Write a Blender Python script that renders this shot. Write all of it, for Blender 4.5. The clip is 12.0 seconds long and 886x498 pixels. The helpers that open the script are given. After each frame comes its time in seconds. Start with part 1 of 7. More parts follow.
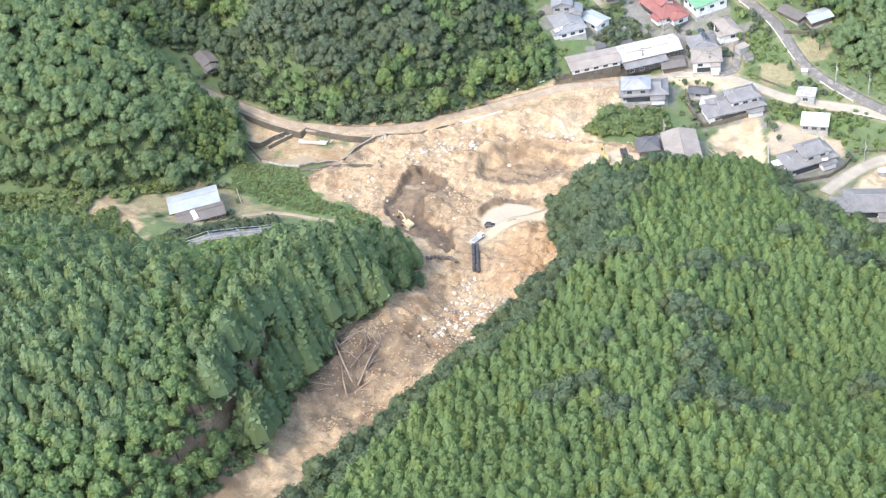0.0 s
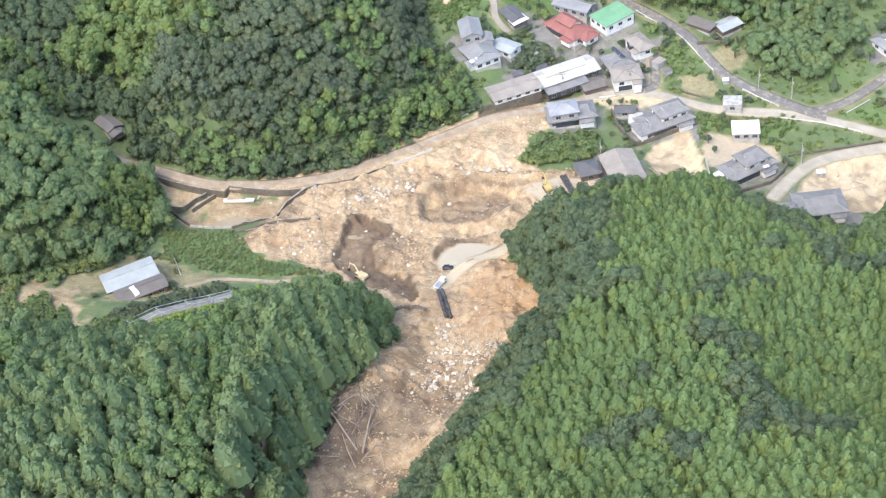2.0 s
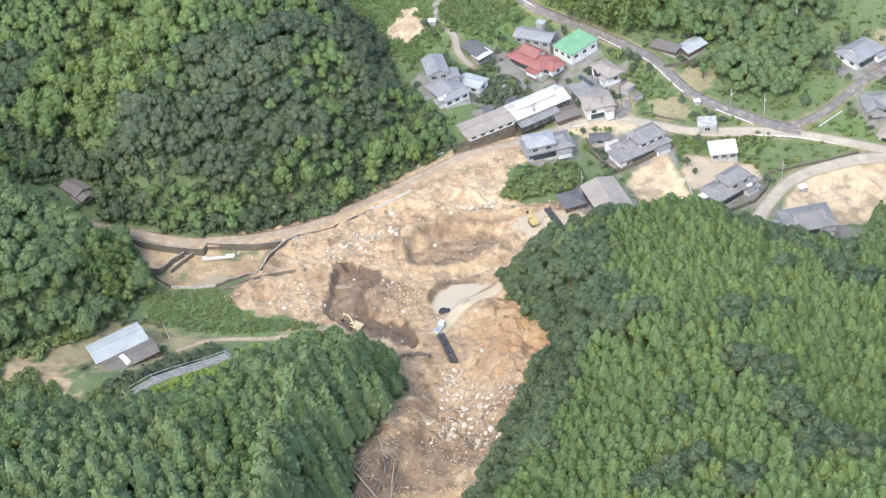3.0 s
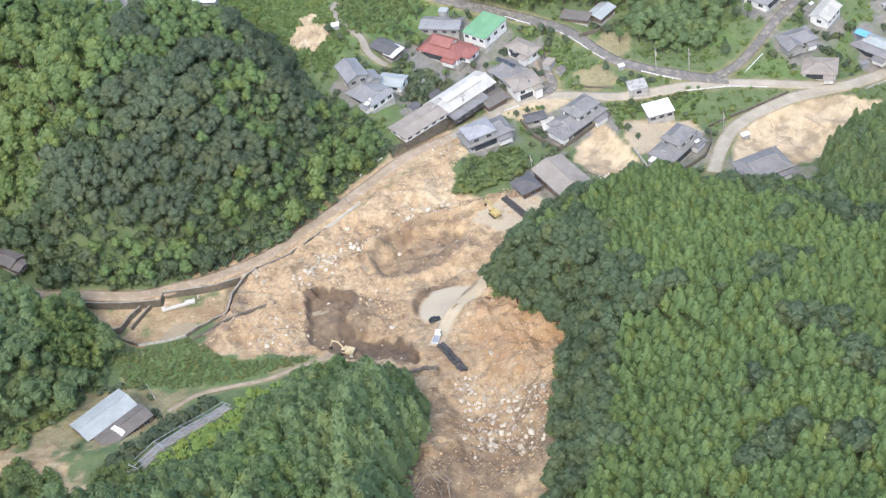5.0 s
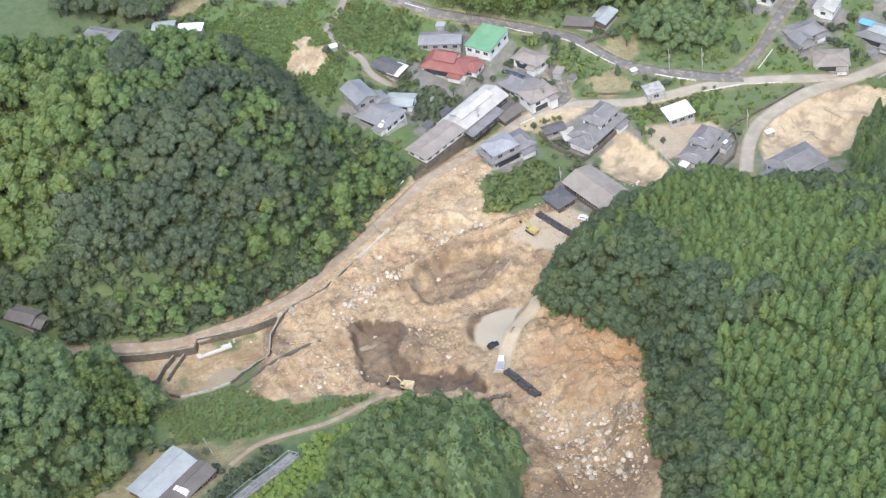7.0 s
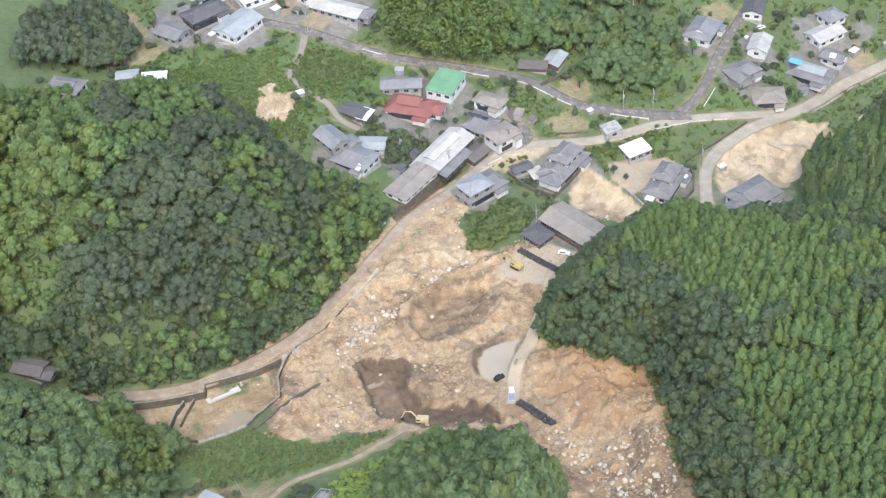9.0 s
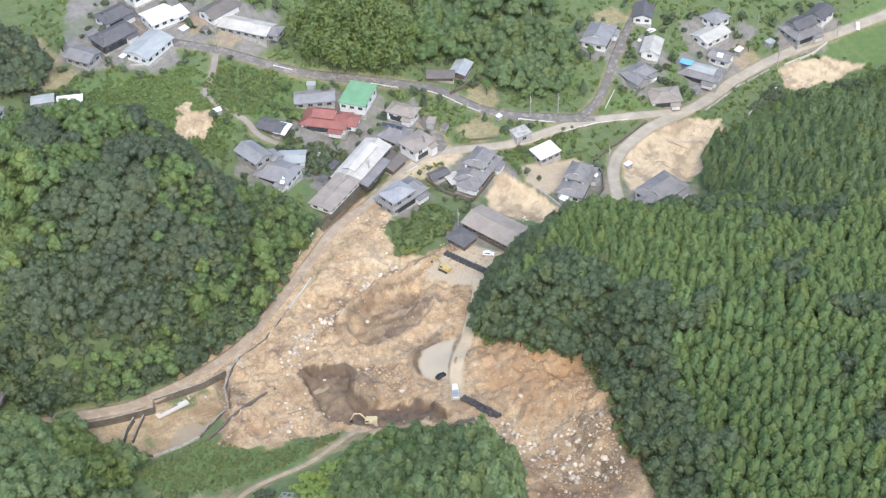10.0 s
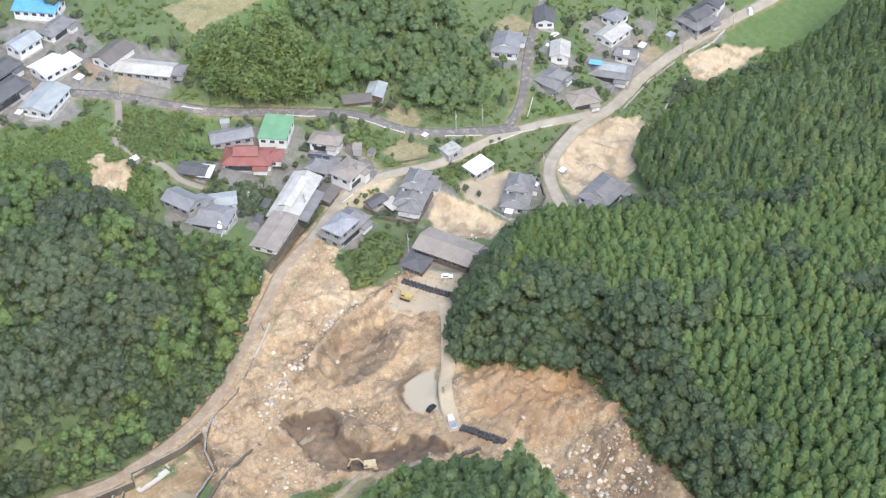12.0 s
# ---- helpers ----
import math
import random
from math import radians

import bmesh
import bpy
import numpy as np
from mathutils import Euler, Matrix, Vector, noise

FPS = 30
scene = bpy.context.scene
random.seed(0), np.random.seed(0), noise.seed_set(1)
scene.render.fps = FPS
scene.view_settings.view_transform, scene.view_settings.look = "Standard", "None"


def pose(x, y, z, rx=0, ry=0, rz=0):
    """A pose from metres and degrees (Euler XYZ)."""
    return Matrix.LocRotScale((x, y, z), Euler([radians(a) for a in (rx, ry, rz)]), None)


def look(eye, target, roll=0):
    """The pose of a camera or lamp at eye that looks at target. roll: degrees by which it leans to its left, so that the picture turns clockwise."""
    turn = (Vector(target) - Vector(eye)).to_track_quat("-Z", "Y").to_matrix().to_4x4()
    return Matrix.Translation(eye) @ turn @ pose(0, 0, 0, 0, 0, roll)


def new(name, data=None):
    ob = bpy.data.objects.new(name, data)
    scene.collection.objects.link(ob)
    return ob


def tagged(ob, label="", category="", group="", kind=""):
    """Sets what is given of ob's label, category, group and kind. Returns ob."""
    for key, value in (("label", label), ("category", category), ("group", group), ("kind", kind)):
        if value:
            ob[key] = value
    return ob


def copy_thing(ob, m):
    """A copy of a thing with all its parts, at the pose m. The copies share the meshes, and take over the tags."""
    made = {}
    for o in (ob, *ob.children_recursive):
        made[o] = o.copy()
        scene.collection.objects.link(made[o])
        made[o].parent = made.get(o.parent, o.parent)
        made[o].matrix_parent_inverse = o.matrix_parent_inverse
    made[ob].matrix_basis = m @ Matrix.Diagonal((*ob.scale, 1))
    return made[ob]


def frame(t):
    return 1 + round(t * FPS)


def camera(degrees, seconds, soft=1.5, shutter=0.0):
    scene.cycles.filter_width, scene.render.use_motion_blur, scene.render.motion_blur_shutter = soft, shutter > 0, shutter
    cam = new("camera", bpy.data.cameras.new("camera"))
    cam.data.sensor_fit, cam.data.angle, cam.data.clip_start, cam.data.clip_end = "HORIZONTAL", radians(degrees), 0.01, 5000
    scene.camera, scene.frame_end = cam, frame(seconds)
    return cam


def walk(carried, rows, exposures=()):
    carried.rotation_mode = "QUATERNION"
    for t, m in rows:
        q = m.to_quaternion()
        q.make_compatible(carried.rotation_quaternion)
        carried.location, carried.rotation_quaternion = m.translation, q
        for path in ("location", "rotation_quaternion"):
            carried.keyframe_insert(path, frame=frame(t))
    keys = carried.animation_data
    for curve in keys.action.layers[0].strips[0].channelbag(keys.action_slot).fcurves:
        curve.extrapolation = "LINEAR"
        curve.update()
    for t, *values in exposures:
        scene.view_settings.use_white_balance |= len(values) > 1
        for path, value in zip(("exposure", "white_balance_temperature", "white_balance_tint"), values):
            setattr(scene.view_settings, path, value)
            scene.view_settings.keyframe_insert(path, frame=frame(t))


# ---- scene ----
cam = camera(33.19, 12.0, soft=1.25)
EXPOSURE = [(0, 2.03), (1.5, 1.87), (3, 1.72), (6, 1.53), (9, 1.46), (12, 1.49)]
PATH = [
    (0, (197.94, -295.94, 305.58), (-7.03, -7.35, 0.00), -9.11),
    (0.5, (183.05, -298.78, 305.03), (-8.60, -0.08, 0.00), -9.05),
    (1, (169.07, -301.05, 304.40), (-8.23, 5.85, 0.00), -8.96),
    (1.5, (153.98, -302.52, 303.61), (-3.01, 11.15, 0.00), -7.63),
    (2, (138.82, -303.46, 303.13), (-3.55, 16.23, 0.00), -7.83),
    (2.5, (123.68, -303.37, 302.61), (-5.78, 22.98, 0.00), -8.31),
    (3, (108.65, -302.47, 302.19), (-6.51, 36.10, 0.00), -8.60),
    (3.2, (102.57, -302.28, 302.19), (-6.90, 41.99, 0.00), -9.03),
    (3.6, (90.59, -302.97, 304.19), (-5.61, 46.77, 0.00), -9.93),
    (4, (78.29, -302.02, 305.41), (-2.59, 44.31, 0.00), -10.62),
    (4.4, (66.03, -300.02, 305.64), (0.14, 39.66, 0.00), -11.07),
    (4.8, (53.81, -295.89, 304.61), (1.83, 37.43, 0.00), -11.18),
    (5, (48.16, -294.36, 304.30), (2.15, 38.20, 0.00), -11.10),
    (5.5, (34.17, -290.63, 303.33), (0.49, 40.05, 0.00), -10.63),
    (6, (20.54, -286.53, 302.70), (-8.24, 43.41, 0.00), -11.34),
    (6.5, (7.75, -281.78, 301.51), (-9.58, 47.07, 0.00), -10.96),
    (7, (-5.10, -276.53, 300.32), (-10.03, 51.00, 0.00), -10.58),
    (7.2, (-10.13, -274.91, 300.29), (-9.59, 53.03, 0.00), -10.23),
    (7.6, (-20.30, -272.98, 301.17), (-8.15, 57.02, 0.00), -9.27),
    (8, (-32.25, -274.33, 306.14), (-7.00, 60.71, 0.00), -8.18),
    (8.4, (-44.19, -275.67, 311.12), (-5.15, 63.51, 0.00), -6.95),
    (8.8, (-56.14, -277.02, 316.09), (-6.73, 66.79, 0.00), -6.18),
    (9, (-62.11, -277.69, 318.58), (-4.18, 67.35, 0.00), -5.41),
    (9.5, (-75.16, -288.16, 324.81), (11.33, 63.52, 0.00), -3.73),
    (10, (-91.91, -282.79, 329.04), (18.23, 61.89, 0.00), -2.79),
    (10.5, (-103.70, -274.16, 325.77), (25.21, 61.33, 0.00), -2.45),
    (11, (-114.93, -265.33, 322.34), (31.77, 61.68, 0.00), -2.06),
    (11.5, (-126.30, -255.84, 319.33), (34.43, 65.14, 0.00), -2.00),
    (12, (-136.87, -246.46, 316.04), (35.56, 66.70, 0.00), -1.97),
]
walk(cam, [(t, look(eye, target, roll)) for t, eye, target, roll in PATH], EXPOSURE)

# ---- daylight: a bright, thinly overcast summer sky ----
SUN_TURN, SUN_HEIGHT = radians(190), radians(52)
world = bpy.data.worlds.new("sky")
scene.world = world
world.use_nodes = True
sky = world.node_tree.nodes.new("ShaderNodeTexSky")
sky.sky_type, sky.sun_disc, sky.sun_elevation, sky.sun_rotation = "NISHITA", False, SUN_HEIGHT, SUN_TURN
sky.air_density, sky.dust_density, sky.ozone_density = 1.0, 2.0, 2.0
back = world.node_tree.nodes["Background"]
back.inputs["Strength"].default_value = 0.15
world.node_tree.links.new(sky.outputs["Color"], back.inputs["Color"])
sun = new("sun", bpy.data.lights.new("sun", "SUN"))
sun.data.energy, sun.data.angle, sun.data.color = 0.8, radians(30), (1.0, 0.97, 0.93)
sun_way = Vector((math.sin(SUN_TURN) * math.cos(SUN_HEIGHT), math.cos(SUN_TURN) * math.cos(SUN_HEIGHT), math.sin(SUN_HEIGHT)))
sun.matrix_world = look(sun_way * 900, (0, 0, 0))


# ---- materials ----
def nodes_of(name):
    m = bpy.data.materials.new(name)
    m.use_nodes = True
    return m, m.node_tree.nodes, m.node_tree.links, m.node_tree.nodes["Principled BSDF"]


def noise_node(nt, scale, detail=4.0, rough=0.6, coords=None):
    n = nt.nodes.new("ShaderNodeTexNoise")
    n.inputs["Scale"].default_value, n.inputs["Detail"].default_value, n.inputs["Roughness"].default_value = scale, detail, rough
    if coords is not None:
        nt.links.new(coords, n.inputs["Vector"])
    return n.outputs["Fac"]


def ramp_node(nt, fac, a, b, low=0.35, high=0.65):
    r = nt.nodes.new("ShaderNodeValToRGB")
    r.color_ramp.elements[0].position, r.color_ramp.elements[1].position = low, high
    r.color_ramp.elements[0].color, r.color_ramp.elements[1].color = (*a, 1), (*b, 1)
    nt.links.new(fac, r.inputs["Fac"])
    return r.outputs["Color"]


def mix_node(nt, fac, a, b, blend="MIX"):
    m = nt.nodes.new("ShaderNodeMix")
    m.data_type, m.blend_type = "RGBA", blend
    for value, socket in ((fac, m.inputs[0]), (a, m.inputs[6]), (b, m.inputs[7])):
        if isinstance(value, (int, float)):
            socket.default_value = value
        elif isinstance(value, tuple):
            socket.default_value = (*value, 1)
        else:
            nt.links.new(value, socket)
    return m.outputs[2]


def spots_of(nt, fac, low, high):
    """A mask between two levels of a noise."""
    r = nt.nodes.new("ShaderNodeMapRange")
    r.inputs["From Min"].default_value, r.inputs["From Max"].default_value = low, high
    nt.links.new(fac, r.inputs["Value"])
    return r.outputs["Result"]


def place_node(nt):
    return nt.nodes.new("ShaderNodeNewGeometry").outputs["Position"]


def bump_into(nt, bsdf, fac, strength, distance):
    b = nt.nodes.new("ShaderNodeBump")
    b.inputs["Strength"].default_value, b.inputs["Distance"].default_value = strength, distance
    nt.links.new(fac, b.inputs["Height"])
    nt.links.new(b.outputs["Normal"], bsdf.inputs["Normal"])


def surface(name, dark, light, scale=1.0, rough=0.8, relief=0.3, metal=0.0, stain=None, amount=0.5, vary=0.0):
    """A worn surface: two colours mixed by coarse and fine noise, stains of a third, relief. vary: lightness from thing to thing."""
    m, nodes, links, bsdf = nodes_of(name)
    nt, at = m.node_tree, None
    at = place_node(nt)
    coarse, fine = noise_node(nt, 0.35 * scale, 5, 0.65, at), noise_node(nt, 4.0 * scale, 6, 0.7, at)
    colour = mix_node(nt, 0.45, ramp_node(nt, coarse, dark, light), ramp_node(nt, fine, dark, light, 0.3, 0.7))
    if stain:
        colour = mix_node(nt, spots_of(nt, noise_node(nt, 0.8 * scale, 6, 0.7, at), 0.62 - 0.2 * amount, 0.75), colour, stain)
    if vary:
        info = nt.nodes.new("ShaderNodeObjectInfo")
        value = nt.nodes.new("ShaderNodeHueSaturation")
        links.new(spots_of(nt, info.outputs["Random"], -1.0 / (2 * vary) + 0.5, 1.0 / (2 * vary) + 0.5), value.inputs["Value"])
        ranged = value.inputs["Value"].links[0].from_node
        ranged.inputs["From Min"].default_value, ranged.inputs["From Max"].default_value = 0, 1
        ranged.inputs["To Min"].default_value, ranged.inputs["To Max"].default_value = 1 - vary, 1 + vary
        links.new(colour, value.inputs["Color"])
        colour = value.outputs["Color"]
    links.new(colour, bsdf.inputs["Base Color"])
    bsdf.inputs["Roughness"].default_value, bsdf.inputs["Metallic"].default_value = rough, metal
    if relief:
        bump_into(nt, bsdf, fine, relief, 0.1 / scale)
    return m


def tiled(name, dark, light, rows=3.3, rough=0.55, stain=(0.1, 0.1, 0.1)):
    """A roof covering in courses that run down the slope, weathered."""
    m, nodes, links, bsdf = nodes_of(name)
    nt = m.node_tree
    at = nt.nodes.new("ShaderNodeTexCoord").outputs["Object"]
    wave = nt.nodes.new("ShaderNodeTexWave")
    wave.wave_type, wave.bands_direction = "BANDS", "X"
    wave.inputs["Scale"].default_value, wave.inputs["Distortion"].default_value = rows / 2, 0.4
    links.new(at, wave.inputs["Vector"])
    pos = place_node(nt)
    colour = mix_node(nt, 0.5, ramp_node(nt, noise_node(nt, 0.3, 4, 0.6, pos), dark, light), ramp_node(nt, noise_node(nt, 2.5, 6, 0.7, pos), dark, light, 0.25, 0.75))
    colour = mix_node(nt, 0.22, colour, ramp_node(nt, wave.outputs["Fac"], dark, light, 0.1, 0.9))
    colour = mix_node(nt, spots_of(nt, noise_node(nt, 0.9, 7, 0.75, pos), 0.6, 0.85), colour, stain)
    links.new(colour, bsdf.inputs["Base Color"])
    bsdf.inputs["Roughness"].default_value = rough
    bump_into(nt, bsdf, wave.outputs["Fac"], 0.5, 0.06)
    return m


def foliage(name, deep, fresh, rough=0.6):
    """Leaves: lightness from leaf to leaf, tint from tree to tree with painted shade on crown cores, a little light let
    through.
    """
    deep, fresh = [(1.02 * r, 0.945 * g, 0.99 * b) for r, g, b in (deep, fresh)]
    m, nodes, links, bsdf = nodes_of(name)
    nt = m.node_tree
    leaf = nt.nodes.new("ShaderNodeNewGeometry").outputs["Random Per Island"]
    tint = nt.nodes.new("ShaderNodeAttribute")
    tint.attribute_name = "tint"
    colour = mix_node(nt, 0.24, ramp_node(nt, tint.outputs["Fac"], deep, fresh, 0.0, 1.0), ramp_node(nt, leaf, deep, fresh, 0.0, 1.0))
    olive = mix_node(nt, 1.0, colour, (1.16, 1.02, 0.82), "MULTIPLY")
    colour = mix_node(nt, spots_of(nt, noise_node(nt, 0.16, 3, 0.6, place_node(nt)), 0.5, 0.68), colour, olive)
    links.new(colour, bsdf.inputs["Base Color"])
    bsdf.inputs["Roughness"].default_value = rough
    bsdf.inputs["Specular IOR Level"].default_value = 0.25
    through_leaf = nodes.new("ShaderNodeBsdfTranslucent")
    links.new(colour, through_leaf.inputs["Color"])
    blend = nodes.new("ShaderNodeMixShader")
    blend.inputs["Fac"].default_value = 0.3
    links.new(bsdf.outputs[0], blend.inputs[1])
    links.new(through_leaf.outputs[0], blend.inputs[2])
    links.new(blend.outputs[0], nodes["Material Output"].inputs["Surface"])
    return m


def earth():
    """The open ground: undergrowth, grass, bare soil, wet mud, gravel and rusty subsoil by the kinds stored on the
    mesh. The mud colour also paints shade along trench and berm.
    """
    m, nodes, links, bsdf = nodes_of("earth")
    nt = m.node_tree
    at = place_node(nt)
    kind = {}
    for key in ("soil", "mud", "gravel", "rust", "lawn", "yard", "sand"):
        a = nt.nodes.new("ShaderNodeAttribute")
        a.attribute_name = key
        kind[key] = a.outputs["Fac"]
    fine, mid, big = noise_node(nt, 3.6, 8, 0.8, at), noise_node(nt, 0.35, 6, 0.65, at), noise_node(nt, 0.07, 4, 0.6, at)
    wild = mix_node(nt, 0.5, ramp_node(nt, fine, (0.065, 0.104, 0.04), (0.16, 0.22, 0.082)), ramp_node(nt, mid, (0.085, 0.13, 0.05), (0.185, 0.205, 0.098)))
    lawn = mix_node(nt, 0.5, ramp_node(nt, fine, (0.07, 0.132, 0.04), (0.15, 0.235, 0.07)), ramp_node(nt, mid, (0.085, 0.15, 0.046), (0.19, 0.215, 0.09)))
    soil = mix_node(nt, 0.5, ramp_node(nt, fine, (0.2, 0.128, 0.066), (0.66, 0.5, 0.31), 0.38, 0.62), ramp_node(nt, mid, (0.27, 0.175, 0.094), (0.6, 0.45, 0.275), 0.38, 0.62))
    clod = nt.nodes.new("ShaderNodeTexVoronoi")
    clod.inputs["Scale"].default_value, clod.inputs["Randomness"].default_value = 1.7, 1.0
    warped = nt.nodes.new("ShaderNodeVectorMath")
    warped.operation = "MULTIPLY_ADD"
    wobble = nt.nodes.new("ShaderNodeTexNoise")
    wobble.inputs["Scale"].default_value, wobble.inputs["Detail"].default_value = 0.8, 5
    links.new(at, wobble.inputs["Vector"])
    links.new(wobble.outputs["Color"], warped.inputs[0])
    warped.inputs[1].default_value = (2.2, 2.2, 2.2)
    links.new(at, warped.inputs[2])
    links.new(warped.outputs[0], clod.inputs["Vector"])
    soil = mix_node(nt, 0.26, soil, ramp_node(nt, clod.outputs["Color"], (0.25, 0.16, 0.082), (0.74, 0.565, 0.345), 0.2, 0.8))
    soil = mix_node(nt, spots_of(nt, big, 0.5, 0.72), soil, (0.31, 0.195, 0.105))
    turned = nt.nodes.new("ShaderNodeMapping")
    turned.inputs["Rotation"].default_value, turned.inputs["Scale"].default_value = (0, 0, radians(-42)), (0.35, 1.6, 1)
    links.new(at, turned.inputs["Vector"])
    streak = noise_node(nt, 0.22, 8, 0.72, turned.outputs["Vector"])
    soil = mix_node(nt, spots_of(nt, streak, 0.54, 0.8), soil, (0.23, 0.155, 0.09))
    soil = mix_node(nt, spots_of(nt, streak, 0.46, 0.28), soil, (0.54, 0.44, 0.3))
    soil = mix_node(nt, spots_of(nt, noise_node(nt, 0.16, 6, 0.7, at), 0.56, 0.7), soil, (0.24, 0.165, 0.1))
    soil = mix_node(nt, spots_of(nt, noise_node(nt, 0.9, 8, 0.75, at), 0.6, 0.7), soil, (0.17, 0.118, 0.075))
    soil = mix_node(nt, spots_of(nt, noise_node(nt, 0.7, 8, 0.75, turned.outputs["Vector"]), 0.61, 0.7), soil, (0.5, 0.46, 0.39))
    mud = ramp_node(nt, mid, (0.095, 0.066, 0.045), (0.17, 0.118, 0.078), 0.3, 0.7)
    gravel = mix_node(nt, 0.5, ramp_node(nt, fine, (0.4, 0.34, 0.245), (0.57, 0.495, 0.365)), (0.5, 0.43, 0.31))
    rust = mix_node(nt, 0.5, ramp_node(nt, fine, (0.28, 0.16, 0.075), (0.52, 0.32, 0.16)), ramp_node(nt, mid, (0.3, 0.18, 0.09), (0.48, 0.335, 0.195)))
    sand = mix_node(nt, 0.5, ramp_node(nt, fine, (0.38, 0.28, 0.165), (0.74, 0.6, 0.4)), ramp_node(nt, mid, (0.42, 0.32, 0.19), (0.72, 0.585, 0.39)))
    sand = mix_node(nt, spots_of(nt, noise_node(nt, 0.8, 7, 0.75, at), 0.6, 0.7), sand, (0.25, 0.175, 0.11))
    colour = wild
    yard = mix_node(nt, 0.5, ramp_node(nt, fine, (0.12, 0.115, 0.1), (0.3, 0.285, 0.25)), ramp_node(nt, mid, (0.16, 0.15, 0.13), (0.34, 0.31, 0.265)))
    for key, other in (("lawn", lawn), ("yard", yard), ("soil", soil), ("sand", sand), ("rust", rust), ("mud", mud), ("gravel", gravel)):
        colour = mix_node(nt, kind[key], colour, other)
    links.new(colour, bsdf.inputs["Base Color"])
    bsdf.inputs["Roughness"].default_value = 0.95
    bump_into(nt, bsdf, fine, 0.7, 0.4)
    return m


EARTH = earth()
SAND = surface("packed_sand", (0.42, 0.33, 0.21), (0.58, 0.48, 0.33), 0.5, 0.95, 0.3)
ASPHALT = surface("asphalt", (0.12, 0.11, 0.096), (0.21, 0.193, 0.168), 0.6, 0.9, 0.15, stain=(0.4, 0.34, 0.26), amount=0.6)
DUSTY = surface("dusty_concrete", (0.28, 0.245, 0.18), (0.47, 0.41, 0.315), 0.6, 0.9, 0.2, stain=(0.34, 0.29, 0.22), amount=0.4)
CONCRETE = surface("concrete", (0.3, 0.285, 0.25), (0.5, 0.48, 0.43), 0.9, 0.9, 0.25, stain=(0.13, 0.12, 0.1), amount=0.6)
OLD_CONCRETE = surface("mossy_concrete", (0.085, 0.07, 0.053), (0.2, 0.168, 0.128), 0.9, 0.9, 0.3, stain=(0.06, 0.07, 0.04), amount=0.6)
PALE = surface("pale_concrete", (0.46, 0.43, 0.37), (0.66, 0.63, 0.56), 0.9, 0.85, 0.2)
WHITE_PAINT = surface("white_paint", (0.68, 0.67, 0.64), (0.82, 0.81, 0.79), 0.8, 0.5, 0.05, stain=(0.5, 0.46, 0.4), amount=0.2)
COPING = surface("worn_coping", (0.22, 0.2, 0.17), (0.42, 0.39, 0.34), 1.2, 0.9, 0.3, stain=(0.13, 0.11, 0.08), amount=0.8)
PLASTER = surface("white_plaster", (0.6, 0.59, 0.55), (0.8, 0.79, 0.75), 0.8, 0.85, 0.1, stain=(0.36, 0.34, 0.3), amount=0.4)
GREY_WALL = surface("grey_siding", (0.24, 0.235, 0.22), (0.42, 0.41, 0.385), 0.8, 0.8, 0.15, stain=(0.15, 0.14, 0.12), amount=0.4)
BROWN_WALL = surface("brown_boards", (0.085, 0.06, 0.045), (0.2, 0.145, 0.11), 1.2, 0.8, 0.2)
DARK_WALL = surface("dark_boards", (0.035, 0.034, 0.033), (0.1, 0.095, 0.09), 1.0, 0.8, 0.2)
TILE_GREY = tiled("grey_roof_tile", (0.12, 0.114, 0.108), (0.31, 0.295, 0.278))
TILE_BLUE = tiled("blue_grey_roof_tile", (0.16, 0.158, 0.156), (0.335, 0.33, 0.322))
TILE_DARK = tiled("dark_roof_tile", (0.07, 0.067, 0.066), (0.165, 0.158, 0.153))
TILE_RED = tiled("red_roof_tile", (0.22, 0.08, 0.065), (0.36, 0.15, 0.12), stain=(0.22, 0.09, 0.07))
SLATE = tiled("weathered_slate", (0.2, 0.172, 0.142), (0.38, 0.33, 0.275), 1.2, 0.85, (0.13, 0.12, 0.1))
MUD_ROAD = surface("muddy_road", (0.25, 0.185, 0.12), (0.4, 0.315, 0.22), 0.6, 0.95, 0.3, stain=(0.45, 0.38, 0.29), amount=0.6)
WHITE_ROOF = tiled("white_sheet_roof", (0.68, 0.68, 0.67), (0.85, 0.85, 0.84), 1.6, 0.5, (0.6, 0.58, 0.54))
CREAM_ROOF = tiled("flaking_cream_roof", (0.3, 0.285, 0.245), (0.6, 0.57, 0.5), 1.6, 0.7, (0.3, 0.27, 0.23))
GREEN_ROOF = tiled("green_sheet_roof", (0.12, 0.28, 0.14), (0.22, 0.4, 0.24), 2.2, 0.7, (0.36, 0.42, 0.36))
ZINC = tiled("zinc_sheet_roof", (0.25, 0.268, 0.256), (0.43, 0.45, 0.435), 1.5, 0.8, (0.34, 0.35, 0.33))
TILE_PALE = tiled("pale_grey_roof_tile", (0.22, 0.22, 0.225), (0.42, 0.42, 0.425))
PATCHED = tiled("patched_white_roof", (0.36, 0.34, 0.29), (0.66, 0.64, 0.58), 1.6, 0.7, (0.27, 0.24, 0.2))
BLUE_SHEET = tiled("blue_sheet_roof", (0.08, 0.26, 0.6), (0.16, 0.42, 0.78), 1.5, 0.5, (0.1, 0.25, 0.5))
TARP_BLUE = surface("blue_tarpaulin", (0.1, 0.34, 0.7), (0.22, 0.5, 0.85), 1.0, 0.5, 0.4)
BROWN_SHEET = tiled("brown_sheet_roof", (0.11, 0.096, 0.082), (0.2, 0.174, 0.148), 1.6, 0.7, (0.14, 0.12, 0.11))
GLASS = surface("window_glass", (0.03, 0.035, 0.04), (0.07, 0.08, 0.09), 1.0, 0.12, 0.0)
